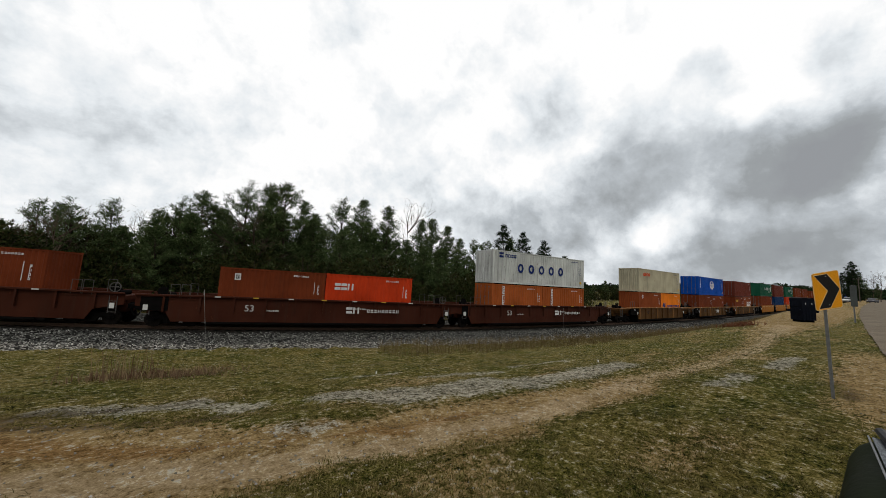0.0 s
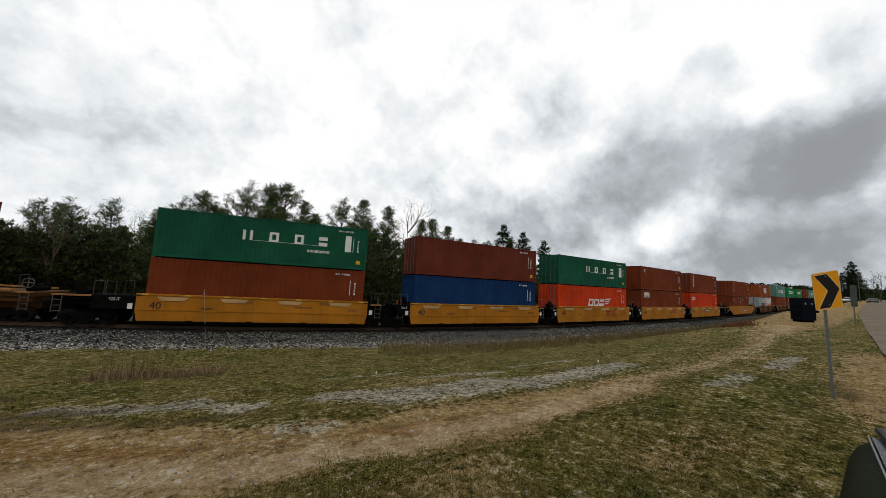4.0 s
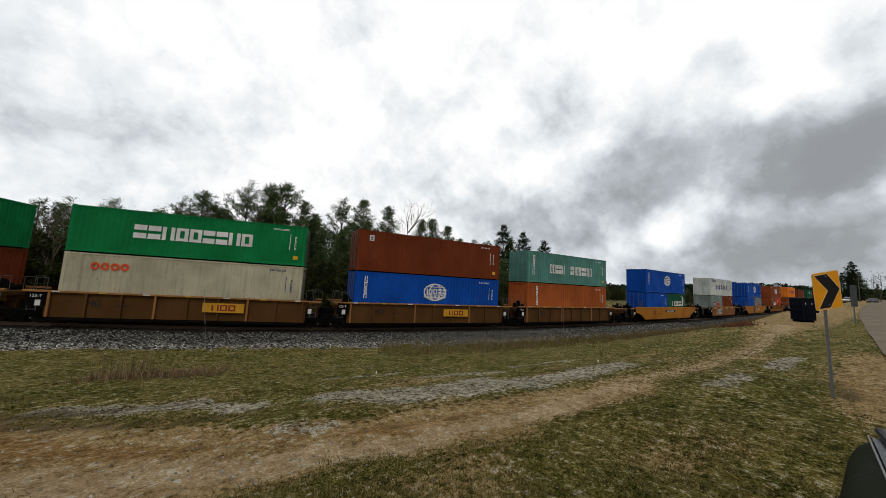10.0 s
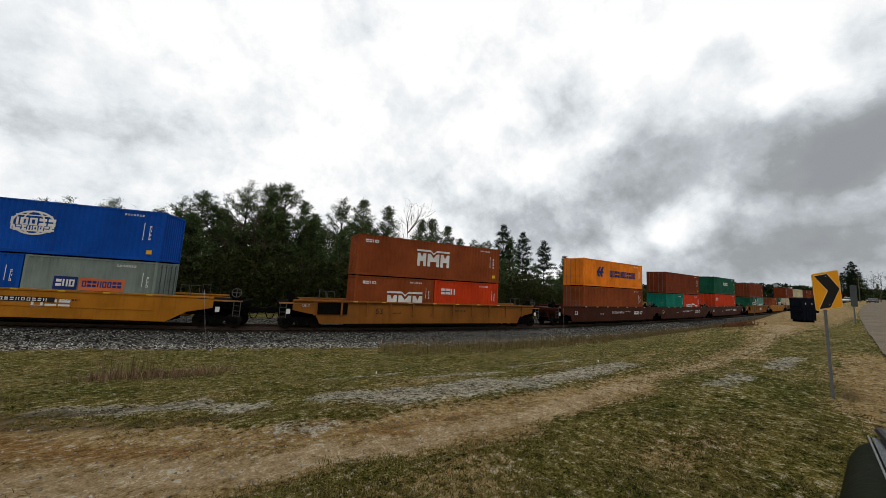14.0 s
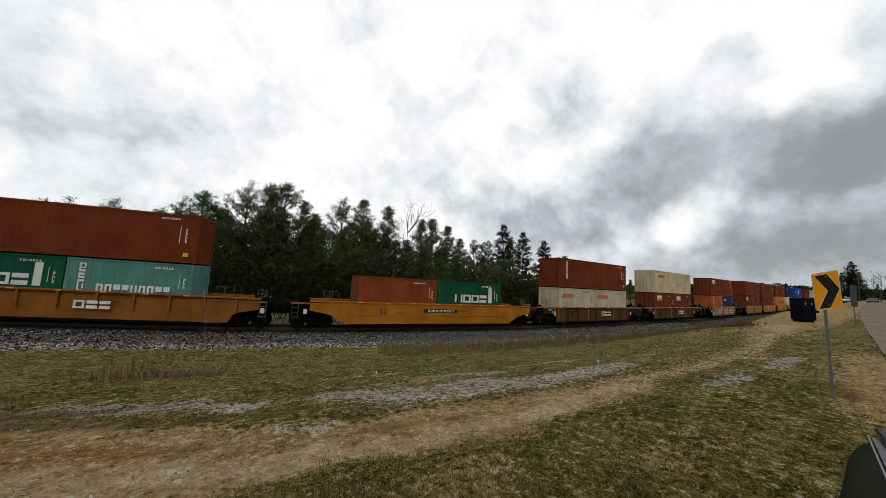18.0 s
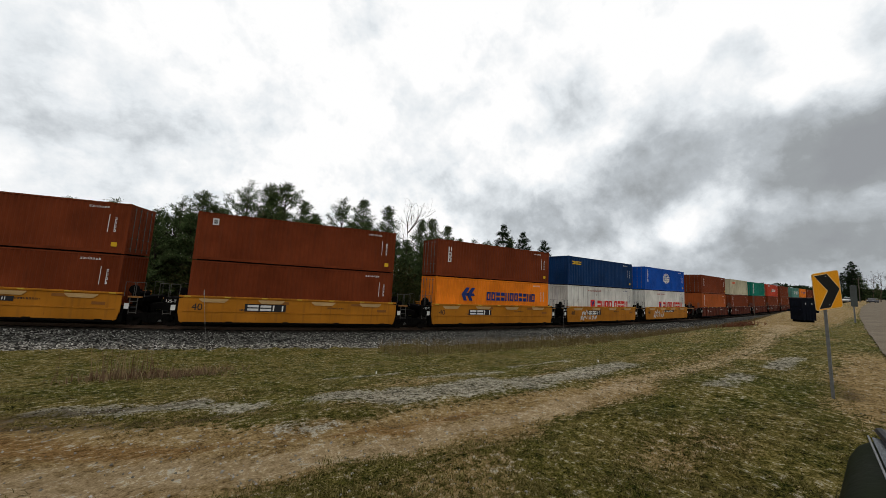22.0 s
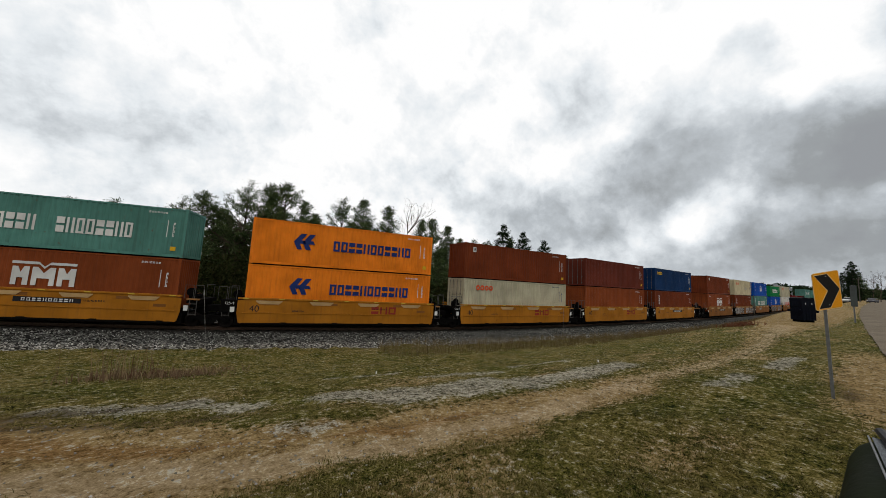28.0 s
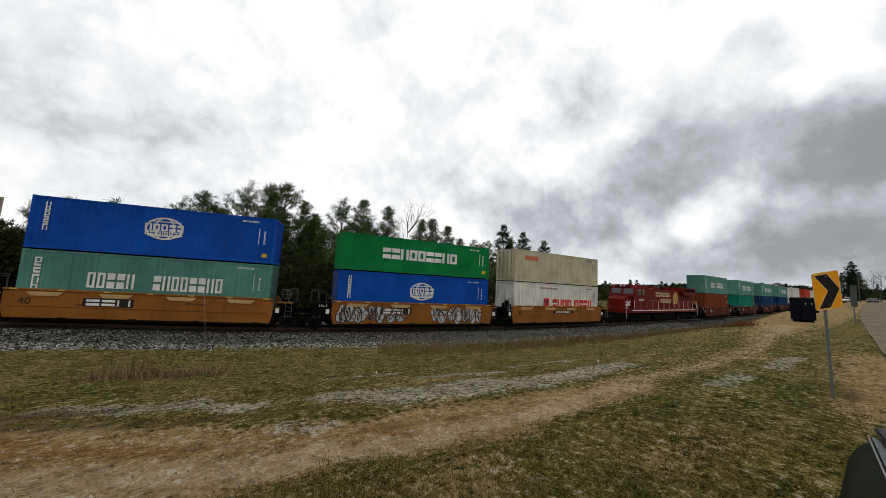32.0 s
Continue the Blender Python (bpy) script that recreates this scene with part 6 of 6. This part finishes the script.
def back_sign():
    x, y = 44.4, 1.72
    z = gz(x, y)
    root = thing("road_sign", "grey back of a road sign on a dark post", "road sign", Matrix.Translation((x, y, z)))
    g, pm = channel((0, 0, -0.2), (0.1, 0.05, 3.1), 0.09)
    part("post", g, ZINC, root, "", pm)
    part("plate", Geo().prism(rounded(0.42, 1.75, 0.06), -0.004, 0.004), plain("sign_back", (0.06, 0.068, 0.066), 0.6, 0.2, 0.15, 3), root, "", pose(0.02, -0.02, 2.2, 0, 0, -60))
    part("bracket", Geo().box(-0.2, 0.2, 0.005, 0.03, -0.02, 0.02), ZINC, root, "", pose(0.02, -0.02, 2.75, 0, 0, -60))


back_sign()


def marker_post(x, y, top, lean, label, rgb):
    z = gz(x, y)
    s_, q_, tz = nearest(x, y)
    z = max(z, RAIL + float(tz[0]) + float(bank_up(-q_[0])))
    root = thing("marker_post", label, "post", Matrix.Translation((x, y, z)))
    m = plain("marker_%d" % int(rgb[0] * 100), rgb, 0.6, 0.1)
    h = top - z
    part("rod", Geo().tube((0, 0, -0.3), (lean * h, 0, h), 0.010, 0.008, 8), m, root)
    part("cap", Geo().tube((lean * (h - 0.02), 0, h - 0.25), (lean * h, 0, h + 0.02), 0.014, 0.014, 8), m, root)


marker_post(1.34, 22.12, -0.93, -0.11, "thin pale marker stake leaning on the stone bank", (0.24, 0.235, 0.22))
marker_post(26.2, 16.95, -1.85, 0.0, "grey steel marker post beside the track", (0.22, 0.21, 0.2))


def dumpster():
    navy = plain("dumpster_paint", (0.004, 0.0055, 0.010), 0.6, 0.0, 0.4, 3, 0.04)
    x, y = 40.3, 4.25
    z = gz(x, y)
    root = thing("dumpster", "dark blue steel waste dumpster with a sloped front on bare ground", "dumpster", pose(x, y, z, 0, 0, -38) @ Matrix.Diagonal((0.40, 0.48, 1.0, 1.0)))
    part("bin", Geo().prism([(-1.35, 0.12), (1.35, 0.12), (1.35, 1.15), (1.42, 1.2), (1.42, 1.75), (-1.42, 1.75), (-1.42, 1.2), (-1.35, 1.15)], -1.0, 1.0), navy, root)
    part("rim", Geo().box(-1.44, 1.44, -1.02, 1.02, 1.70, 1.80, 0.02), navy, root)
    for sx in (-0.72, 0.72):
        part("lid", kept("dlid", lambda: Geo().prism([(-0.7, 1.8), (0.7, 1.8), (0.7, 1.86), (0.0, 1.92), (-0.7, 1.86)], -1.05, 1.05)), plain("lid_plastic", (0.006, 0.0065, 0.008), 0.6, 0.0, 0.3, 5, 0.04), root, "black plastic lid", pose(sx, 0, 0))
        part("lift_pocket", kept("dpock", lambda: Geo().box(-0.12, 0.12, -1.3, 1.3, 0.75, 0.95)), navy, root, "", pose(sx * 2.05, 0, 0))
    for k in range(5):
        part("rib", kept("drib", lambda: Geo().box(-0.04, 0.04, -1.06, -1.0, 0.15, 1.15)), navy, root, "", pose(-1.2 + 0.6 * k, 0, 0))
    for sx in (-1, 1):
        part("label_spot", kept("dspot", lambda: Geo().box(-0.06, 0.06, -1.012, -1.003, 1.38, 1.5)), ink(WHITE), root, "", pose(sx * 0.62, 0, 0))
        part("skid", kept("dskid", lambda: Geo().box(-0.12, 0.12, -0.95, 0.95, -0.04, 0.12)), BLACK, root, "", pose(sx * 0.9, 0, 0))


dumpster()


def low_wall():
    conc = plain("barrier_concrete", (0.085, 0.085, 0.08), 0.9, 0.0, 0.25, 1.2)
    root = thing("barrier", "low grey barrier of plain panels beside the track", "barrier", Matrix.Translation(line(72, -3.0, -0.6)))
    inv = root.matrix_basis.inverted()
    s = 70.5
    while s < 190:
        a, b = Vector(line(s, -3.0, -0.75)), Vector(line(s + 4.9, -3.0, -0.75))
        d = b - a
        m = inv @ Matrix.Translation(a) @ pose(0, 0, 0, 0, -math.degrees(math.atan2(d.z, d.xy.length)), math.degrees(math.atan2(d.y, d.x)))
        part("panel", kept("wpanel", lambda: Geo().box(0.02, 4.88, -0.08, 0.08, 0.0, 0.72, 0.02).box(0.0, 4.9, -0.11, 0.11, 0.72, 0.82)), conc, root, "", m)
        part("wall_post", kept("wpost", lambda: Geo().box(-0.1, 0.1, -0.13, 0.13, -0.1, 0.88, 0.02)), conc, root, "", m)
        s += 5.0


low_wall()


def mast(x, y, h, label, arm=True, name="utility_pole", r=0.13):
    z = gz(x, y)
    wood = plain("pole_wood", (0.10, 0.085, 0.07), 0.9, 0, 0.3, 3)
    root = thing(name, label, "pole", Matrix.Translation((x, y, z)))
    part("shaft", Geo().tube((0, 0, -0.5), (0, 0, h), r, r * 0.65, 10), wood, root)
    if arm:
        part("crossarm", Geo().box(-0.06, 0.06, -1.2, 1.2, h - 0.9, h - 0.78), wood, root)
        for yy in (-1.05, -0.4, 0.4, 1.05):
            part("insulator", kept("insul", lambda: Geo().tube((0, 0, 0), (0, 0, 0.18), 0.05, 0.03, 8)), ZINC, root, "", pose(0, yy, h - 0.78))


mast(90.2, 16.15, 4.6, "slim dark steel mast beside the track", False, "signal_mast", 0.09)
mast(179, 5.6, 8.5, "weathered wooden pole by the far buildings")
mast(202, -6.5, 9.5, "weathered wooden utility pole by the road")
mast(160, -7.6, 8.0, "weathered wooden utility pole by the road")


def gable(name, label, x, y, turn, w, d, h, ridge, wall, roof, windows=(), door=None):
    root = thing(name, label, "building", pose(x, y, gz(x, y), 0, 0, turn))
    part("wall", Geo().prism([(-w / 2, -0.5), (w / 2, -0.5), (w / 2, h), (0, ridge), (-w / 2, h)], -d / 2, d / 2), wall, root)
    for sx in (-1, 1):
        a, b = Vector((sx * (w / 2 + 0.4), 0, h - 0.4 * (ridge - h) / (w / 2))), Vector((0, 0, ridge + 0.02))
        part("roof", Geo().prism([(p.x, p.z + o) for p, o in ((a, 0.05), (b, 0.05), (b, 0.25), (a, 0.25))][::1 if sx < 0 else -1], -d / 2 - 0.4, d / 2 + 0.4), roof, root)
    for wx, wz in windows:
        win = part("window", kept("bwin", lambda: Geo().box(-0.55, 0.55, -0.06, 0.0, -0.7, 0.7)), plain("window_frame", (0.4, 0.4, 0.38), 0.6), root, "", pose(wx, -d / 2, wz))
        part("pane", kept("bpane", lambda: Geo().box(-0.47, 0.47, -0.075, -0.062, -0.62, 0.62)), GLASS, win)
    if door:
        part("door", Geo().box(door - 1.3, door + 1.3, -d / 2 - 0.06, -d / 2, 0, 2.6), plain("door_grey", (0.14, 0.14, 0.15), 0.7), root)
    return root


gable("barn", "tall narrow dark weathered gabled barn beside the road", 226.3, 8.5, -88, 3.8, 9.0, 9.0, 13.2, plain("barn_wall", (0.012, 0.014, 0.013), 0.9, 0, 0.3, 0.6), plain("barn_roof", (0.03, 0.032, 0.032), 0.8, 0.0, 0.3, 0.5), ((0.0, 6.0),), 0.0)
gable("shed", "pale grey metal shed with a low gable roof", 357, 51.4, -78, 16.0, 22.0, 8.0, 12.0, plain("shed_wall", (0.34, 0.36, 0.38), 0.7, 0, 0.1, 0.3), plain("shed_roof", (0.42, 0.44, 0.46), 0.6, 0.1, 0.1, 0.3), ((-4, 4), (4, 4)), 0.0)


def far_car(x, y, turn, rgb, label):
    root = thing("parked_car", label, "car", pose(x, y, gz(x, y), 0, 0, turn))
    m = paint("car_%d" % int(rgb[0] * 1000), rgb, 0.1, rough=0.35)
    part("body", Geo().prism([(-2.2, 0.3), (2.2, 0.3), (2.25, 0.75), (1.2, 0.95), (-1.9, 0.98), (-2.2, 0.8)], -0.88, 0.88), m, root)
    part("cabin", Geo().prism([(-1.9, 0.96), (1.1, 0.93), (0.4, 1.5), (-1.5, 1.52)], -0.8, 0.8), GLASS, root)
    part("roof", Geo().prism([(-1.5, 1.5), (0.4, 1.48), (0.3, 1.56), (-1.4, 1.58)], -0.78, 0.78), m, root)
    for sx in (-1.4, 1.4):
        for sy in (-0.84, 0.84):
            part("wheel", kept("cwheel", lambda: Geo().tube((0, -0.1, 0), (0, 0.1, 0), 0.33, None, 16)), SIGN_K, root, "", pose(sx, sy, 0.33))
    for sy in (-0.6, 0.6):
        part("headlight", kept("chead", lambda: Geo().box(0, 0.03, -0.16, 0.16, -0.07, 0.07)), ink(WHITE), root, "", pose(2.24, sy, 0.68))


far_car(170.9, 7.7, 160, (0.5, 0.5, 0.5), "silver parked car by the far barn")
far_car(177, 3.0, 170, (0.06, 0.06, 0.07), "dark parked car on the far road")


def near_car():
    """Dark green car close below the camera; only the far corner of its roof reaches into view."""
    green = plain("car_dark_green", (0.008, 0.011, 0.004), 0.6, 0.0, 0.3, 3, 0.02)
    g0 = gz(1.0, -0.9)
    root = thing("parked_car", "dark green car with a glass roof panel and black trim", "car", pose(1.06, -0.735, g0))
    zt = -0.74 - g0
    bm = bmesh.new()
    bmesh.ops.create_cube(bm, size=1.0)
    for v in bm.verts:
        low = v.co.z < 0
        v.co = Vector((v.co.x * (4.4 if low else 4.2), v.co.y * (2.06 if low else 1.79), (v.co.z + 0.5) * (zt - 0.3) + 0.3))
    bmesh.ops.bevel(bm, geom=[e for e in bm.edges], offset=0.2, segments=5, affect="EDGES", profile=0.6)
    me = bpy.data.meshes.new("body")
    bm.to_mesh(me)
    bm.free()
    me.polygons.foreach_set("use_smooth", [True] * len(me.polygons))
    part("body", me, green, root)
    part("hood", Geo().prism([(1.95, 0.4), (3.05, 0.4), (3.12, 0.62), (3.0, 0.8), (2.0, 0.92)], -0.88, 0.88), green, root)
    (ax, ay), (bx, by) = ROOF_A, ROOF_B
    part("roof_window", Geo().quad((bx, -by, zt + 0.006), (ax, -ay, zt + 0.006), (ax, ay, zt + 0.006), (bx, by, zt + 0.006)), plain("roof_glass", (0.03, 0.033, 0.036), 0.1, 0.0, 0.1, 3, 0.5), root, "grey glass roof panel that mirrors the sky")
    for sy in (-1, 1):
        part("trim", Geo().tube((bx, sy * (by + 0.012), zt + 0.008), (ax, sy * (ay + 0.012), zt + 0.008), 0.004, None, 6), ZINC, root, "thin bright edge strip")
        part("roof_rail", Geo().tube((bx - 0.1, sy * (by - 0.17), zt + 0.02), (ax + 0.1, sy * (ay - 0.03), zt + 0.02), 0.022, None, 8), SIGN_K, root, "black roof rail")
        for x0, x1 in ((-1.75, -0.75), (-0.68, 0.45), (0.52, 1.7)):
            part("side_window", Geo().quad((x0, sy * 0.985, zt - 0.52), (x1, sy * 0.985, zt - 0.52), (x1, sy * 0.935, zt - 0.2), (x0, sy * 0.935, zt - 0.2)), GLASS, root)
        part("headlight", Geo().box(3.06, 3.13, sy * 0.7 - 0.14, sy * 0.7 + 0.14, 0.56, 0.7), ink(WHITE), root)
        part("tail_light", Geo().box(-2.21, -2.17, sy * 0.82 - 0.07, sy * 0.82 + 0.07, 0.6, 0.95), ink(REDC), root)
    part("rear_window", Geo().quad((-2.17, -0.72, zt - 0.5), (-2.12, -0.7, zt - 0.2), (-2.12, 0.7, zt - 0.2), (-2.17, 0.72, zt - 0.5)), GLASS, root)
    part("bumper", Geo().box(-2.3, -2.15, -0.9, 0.9, 0.32, 0.5, 0.02), SIGN_K, root)
    for sx in (-1.35, 2.2):
        for sy in (-0.9, 0.9):
            part("wheel", kept("vwheel", lambda: Geo().tube((0, -0.13, 0), (0, 0.13, 0), 0.35, None, 18)), SIGN_K, root, "", pose(sx, sy, 0.33))


ROOF_A, ROOF_B = (1.92, 0.825), (0.55, 0.69)     # ends of the glass edge
near_car()

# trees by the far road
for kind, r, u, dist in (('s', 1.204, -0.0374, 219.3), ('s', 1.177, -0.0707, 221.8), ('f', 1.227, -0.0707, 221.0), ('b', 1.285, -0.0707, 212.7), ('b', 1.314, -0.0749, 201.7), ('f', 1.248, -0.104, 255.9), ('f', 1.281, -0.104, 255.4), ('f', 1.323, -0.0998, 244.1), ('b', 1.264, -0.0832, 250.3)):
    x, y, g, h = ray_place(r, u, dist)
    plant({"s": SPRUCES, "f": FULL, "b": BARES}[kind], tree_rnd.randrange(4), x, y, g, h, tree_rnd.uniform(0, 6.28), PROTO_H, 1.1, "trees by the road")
for kinds in (PINES, SPRUCES, FULL, BARES, BUSHES):
    for ob in kinds:
        if ob not in USED:                      # a pattern that was planted nowhere
            for child in list(ob.children):
                bpy.data.objects.remove(child)
            bpy.data.objects.remove(ob)


# ---------------------------------------------------------------- grass, weeds and stones
def blades(name, label, x, y, h_lo, h_hi, w, mat, lean=0.5, per=1, spread=0.0, lift=0.0):
    n = len(x)
    if per > 1:
        x = np.repeat(x, per) + rng.normal(0, spread, n * per)
        y = np.repeat(y, per) + rng.normal(0, spread, n * per)
        n *= per
    z = ground_z(x, y) - 0.02 + lift
    near_cam = np.exp(-(np.hypot(x - 6, y - 6) / 40) ** 2)
    z = z + near_cam * ((fbm(x, y, 0.8, 5) - 0.5) * 0.16 + (fbm(x, y, 3.0, 8) - 0.5) * 0.07)
    h = rng.uniform(h_lo, h_hi, n)
    a = rng.uniform(0, 2 * math.pi, n)
    b = rng.uniform(0, 2 * math.pi, n)
    ww = w * rng.uniform(0.6, 1.4, n)
    k = rng.uniform(0.1, 1.0, n) * lean
    base = np.stack([x, y, z], 1)
    side = np.stack([np.cos(a) * ww, np.sin(a) * ww, np.zeros(n)], 1)
    mid = base + np.stack([np.cos(b) * h * k * 0.35, np.sin(b) * h * k * 0.35, h * 0.6], 1)
    tip = base + np.stack([np.cos(b) * h * k, np.sin(b) * h * k, h * (1 - 0.25 * k)], 1)
    v = np.stack([base - side, base + side, mid + side * 0.7, mid - side * 0.7, tip], 1).reshape(-1, 3)
    f = np.array([(0, 1, 2), (0, 2, 3), (3, 2, 4)])
    tris = (f[None] + (np.arange(n) * 5)[:, None, None]).reshape(-1, 3)
    return stuff_mesh(name, label, v, tris, mat, "grass")


def scatter(n, r0, r1, az0, az1):
    """Places over the field in front of the camera, thicker close by."""
    az = radians(90 + YAW) + np.radians(rng.uniform(az0, az1, n))
    r = r0 * (r1 / r0) ** rng.uniform(0, 1, n)
    return r * np.cos(az), r * np.sin(az)


def grow_field():
    x, y = scatter(90000, 1.6, 26, -56, 56)
    dirt, gravel = patches(x, y)
    s, q, tz = nearest(x, y)
    clump = fbm(x, y, 1.1, 21)
    ok = (rng.uniform(0, 1, len(x)) > 1.15 * np.maximum(dirt, gravel * 1.05)) & (q < -5.0) & (clump > 0.28) & ~((x < 3.2) & (y < 0.15))
    lush = ok & (0.72 * fbm(x, y, 0.5, 40) + 0.36 * np.exp(-((x - 6.37) / 1.4) ** 2 - ((y - 1.71) / 0.55) ** 2) + 0.1 * smooth(6.2, 8.8, y) * smooth(15, 7, x) + 0.2 * smooth(21, 25, x) * smooth(2.4, 1.4, y) > 0.70)
    dry = ok & ~lush
    green = island_material("grass_green", [(0.022, 0.040, 0.006), (0.05, 0.085, 0.012), (0.10, 0.14, 0.026), (0.22, 0.21, 0.07)], 0.8, 0.03)
    straw = island_material("grass_dry", [(0.030, 0.026, 0.006), (0.080, 0.066, 0.018), (0.130, 0.108, 0.034), (0.26, 0.215, 0.085)], 0.85, 0.03)
    blades("green_grass", "short green spring grass in scattered tufts", x[lush], y[lush], 0.025, 0.075, 0.0045, green, 1.1, 5, 0.035)
    blades("dry_grass", "flattened straw-coloured dry grass", x[dry], y[dry], 0.015, 0.05, 0.0045, straw, 1.8, 5, 0.05)
    tall = island_material("grass_tall", [(0.050, 0.034, 0.014), (0.105, 0.075, 0.032), (0.19, 0.14, 0.066), (0.075, 0.068, 0.020)], 0.9, 0.1)
    s = rng.uniform(11, 75, 3600)
    off = -rng.uniform(4.2, 8.6, 3600)
    h = np.interp(s, SS, HEAD)
    tx, ty = np.interp(s, SS, LX) - off * np.sin(h), np.interp(s, SS, LY) + off * np.cos(h)
    keep = fbm(tx, ty, 0.35, 50) + 0.12 > smooth(2, 14, -off - 3.0) * 0.9
    blades("tall_dry_grass", "band of tall dead grass along the stone bank", tx[keep], ty[keep], 0.18, 0.6, 0.009, tall, 0.7, 5, 0.14)
    stalk = island_material("weed_stalks", [(0.085, 0.045, 0.028), (0.15, 0.095, 0.055), (0.26, 0.19, 0.105)], 0.9, 0.1)
    wx, wy = rng.normal(-0.85, 0.48, 34), rng.normal(13.6, 0.3, 34)
    blades("dead_weeds", "clump of dead red-brown weed stalks in the grass", wx, wy, 0.4, 1.15, 0.010, stalk, 0.2, 2, 0.05)
    wx, wy = rng.normal(-0.2, 0.9, 320), rng.normal(13.5, 0.4, 320)
    blades("dead_weeds", "low fringe of dead weeds near the stone bank", wx, wy, 0.12, 0.34, 0.010, stalk, 0.6, 3, 0.08)
    # brush heap near the dumpster
    wx, wy = rng.normal(32.0, 1.0, 260), rng.normal(6.6, 0.4, 260)
    rusty = island_material("brush_heap", [(0.085, 0.026, 0.012), (0.140, 0.048, 0.022), (0.12, 0.08, 0.045)], 0.9, 0.1)
    blades("brush_heap", "low heap of rusty dead brush by the bare yard", wx, wy, 0.1, 0.42, 0.014, rusty, 1.4, 3, 0.15)
    cx, cy = scatter(15000, 1.7, 15, -62, 62)
    s, q, tz = nearest(cx, cy)
    clear = (q < -7.2) & (patches(cx, cy)[0] < rng.uniform(0.25, 0.6, len(cx))) & ~((cx < 3.2) & (cy < 0.15))
    cx, cy = cx[clear], cy[clear]
    cz = ground_z(cx, cy) + np.exp(-(np.hypot(cx - 6, cy - 6) / 40) ** 2) * ((fbm(cx, cy, 0.8, 5) - 0.5) * 0.16 + (fbm(cx, cy, 3.0, 8) - 0.5) * 0.07 - 0.05 * patches(cx, cy)[0])
    crumbs = island_material("soil_crumbs", [(0.010, 0.007, 0.003), (0.022, 0.015, 0.007), (0.05, 0.034, 0.015), (0.20, 0.15, 0.07), (0.42, 0.35, 0.2)], 0.95, 0.02)
    pebbles("soil_crumbs", "dark clods and pale straw crumbs on the trampled ground", np.stack([cx, cy, cz], 1), 0.005, 0.015, crumbs)
    px, py = scatter(9000, 2.0, 18, -62, 55)
    dirt, gravel = patches(px, py)
    pick = rng.uniform(0, 1, len(px)) < np.maximum(dirt * 0.5, gravel)
    px, py = px[pick], py[pick]
    pz = ground_z(px, py) + np.exp(-(np.hypot(px - 6, py - 6) / 40) ** 2) * ((fbm(px, py, 0.8, 5) - 0.5) * 0.16 + (fbm(px, py, 3.0, 8) - 0.5) * 0.07 - 0.05 * dirt[pick])
    pebbles("pebbles", "small pale stones on the bare ground", np.stack([px, py, pz], 1), 0.006, 0.022, STONE_MATS[1])


grow_field()


def litter(x, y, w, label, name="paper_scrap"):
    g = Geo().prism([(-w, 0.0), (w * 0.8, 0.01), (w, 0.05), (w * 0.2, 0.09), (-w * 0.7, 0.06)], -w * 0.5, w * 0.4)
    thing(name, label, "litter", pose(x, y, gz(x, y) + 0.01, 0, 0, 30), data=g, material=plain("white_scrap", (0.6, 0.6, 0.58), 0.7))


litter(12.7, 6.76, 0.035, "crumpled white paper scrap on the grass")
litter(5.04, 9.76, 0.022, "crumpled white paper scrap on the grass")


# ---------------------------------------------------------------- what moves
def motions():
    times = [k * 0.5 for k in range(65)]
    for ob, place, shift, up in MOVING:
        rows = []
        for t in times:
            s = place - SPEED * t
            straight = s > 150 or s < -45
            if straight and t not in (0.0, 32.0) and round(t * 2) % 4:
                continue
            rows.append((t, on_line(s, 6.2) @ Matrix.Translation((shift, 0, up))))
        walk(ob, rows)
    right = CAM_POSE.to_3x3() @ Vector((1, 0, 0))
    walk(clouds, [(t, Matrix.Rotation(radians(-0.15 * (t - 16)), 4, "Z") @ Matrix.Rotation(radians(0.05 * (t - 16)), 4, right)) for t in (0.0, 16.0, 32.0)])


motions()
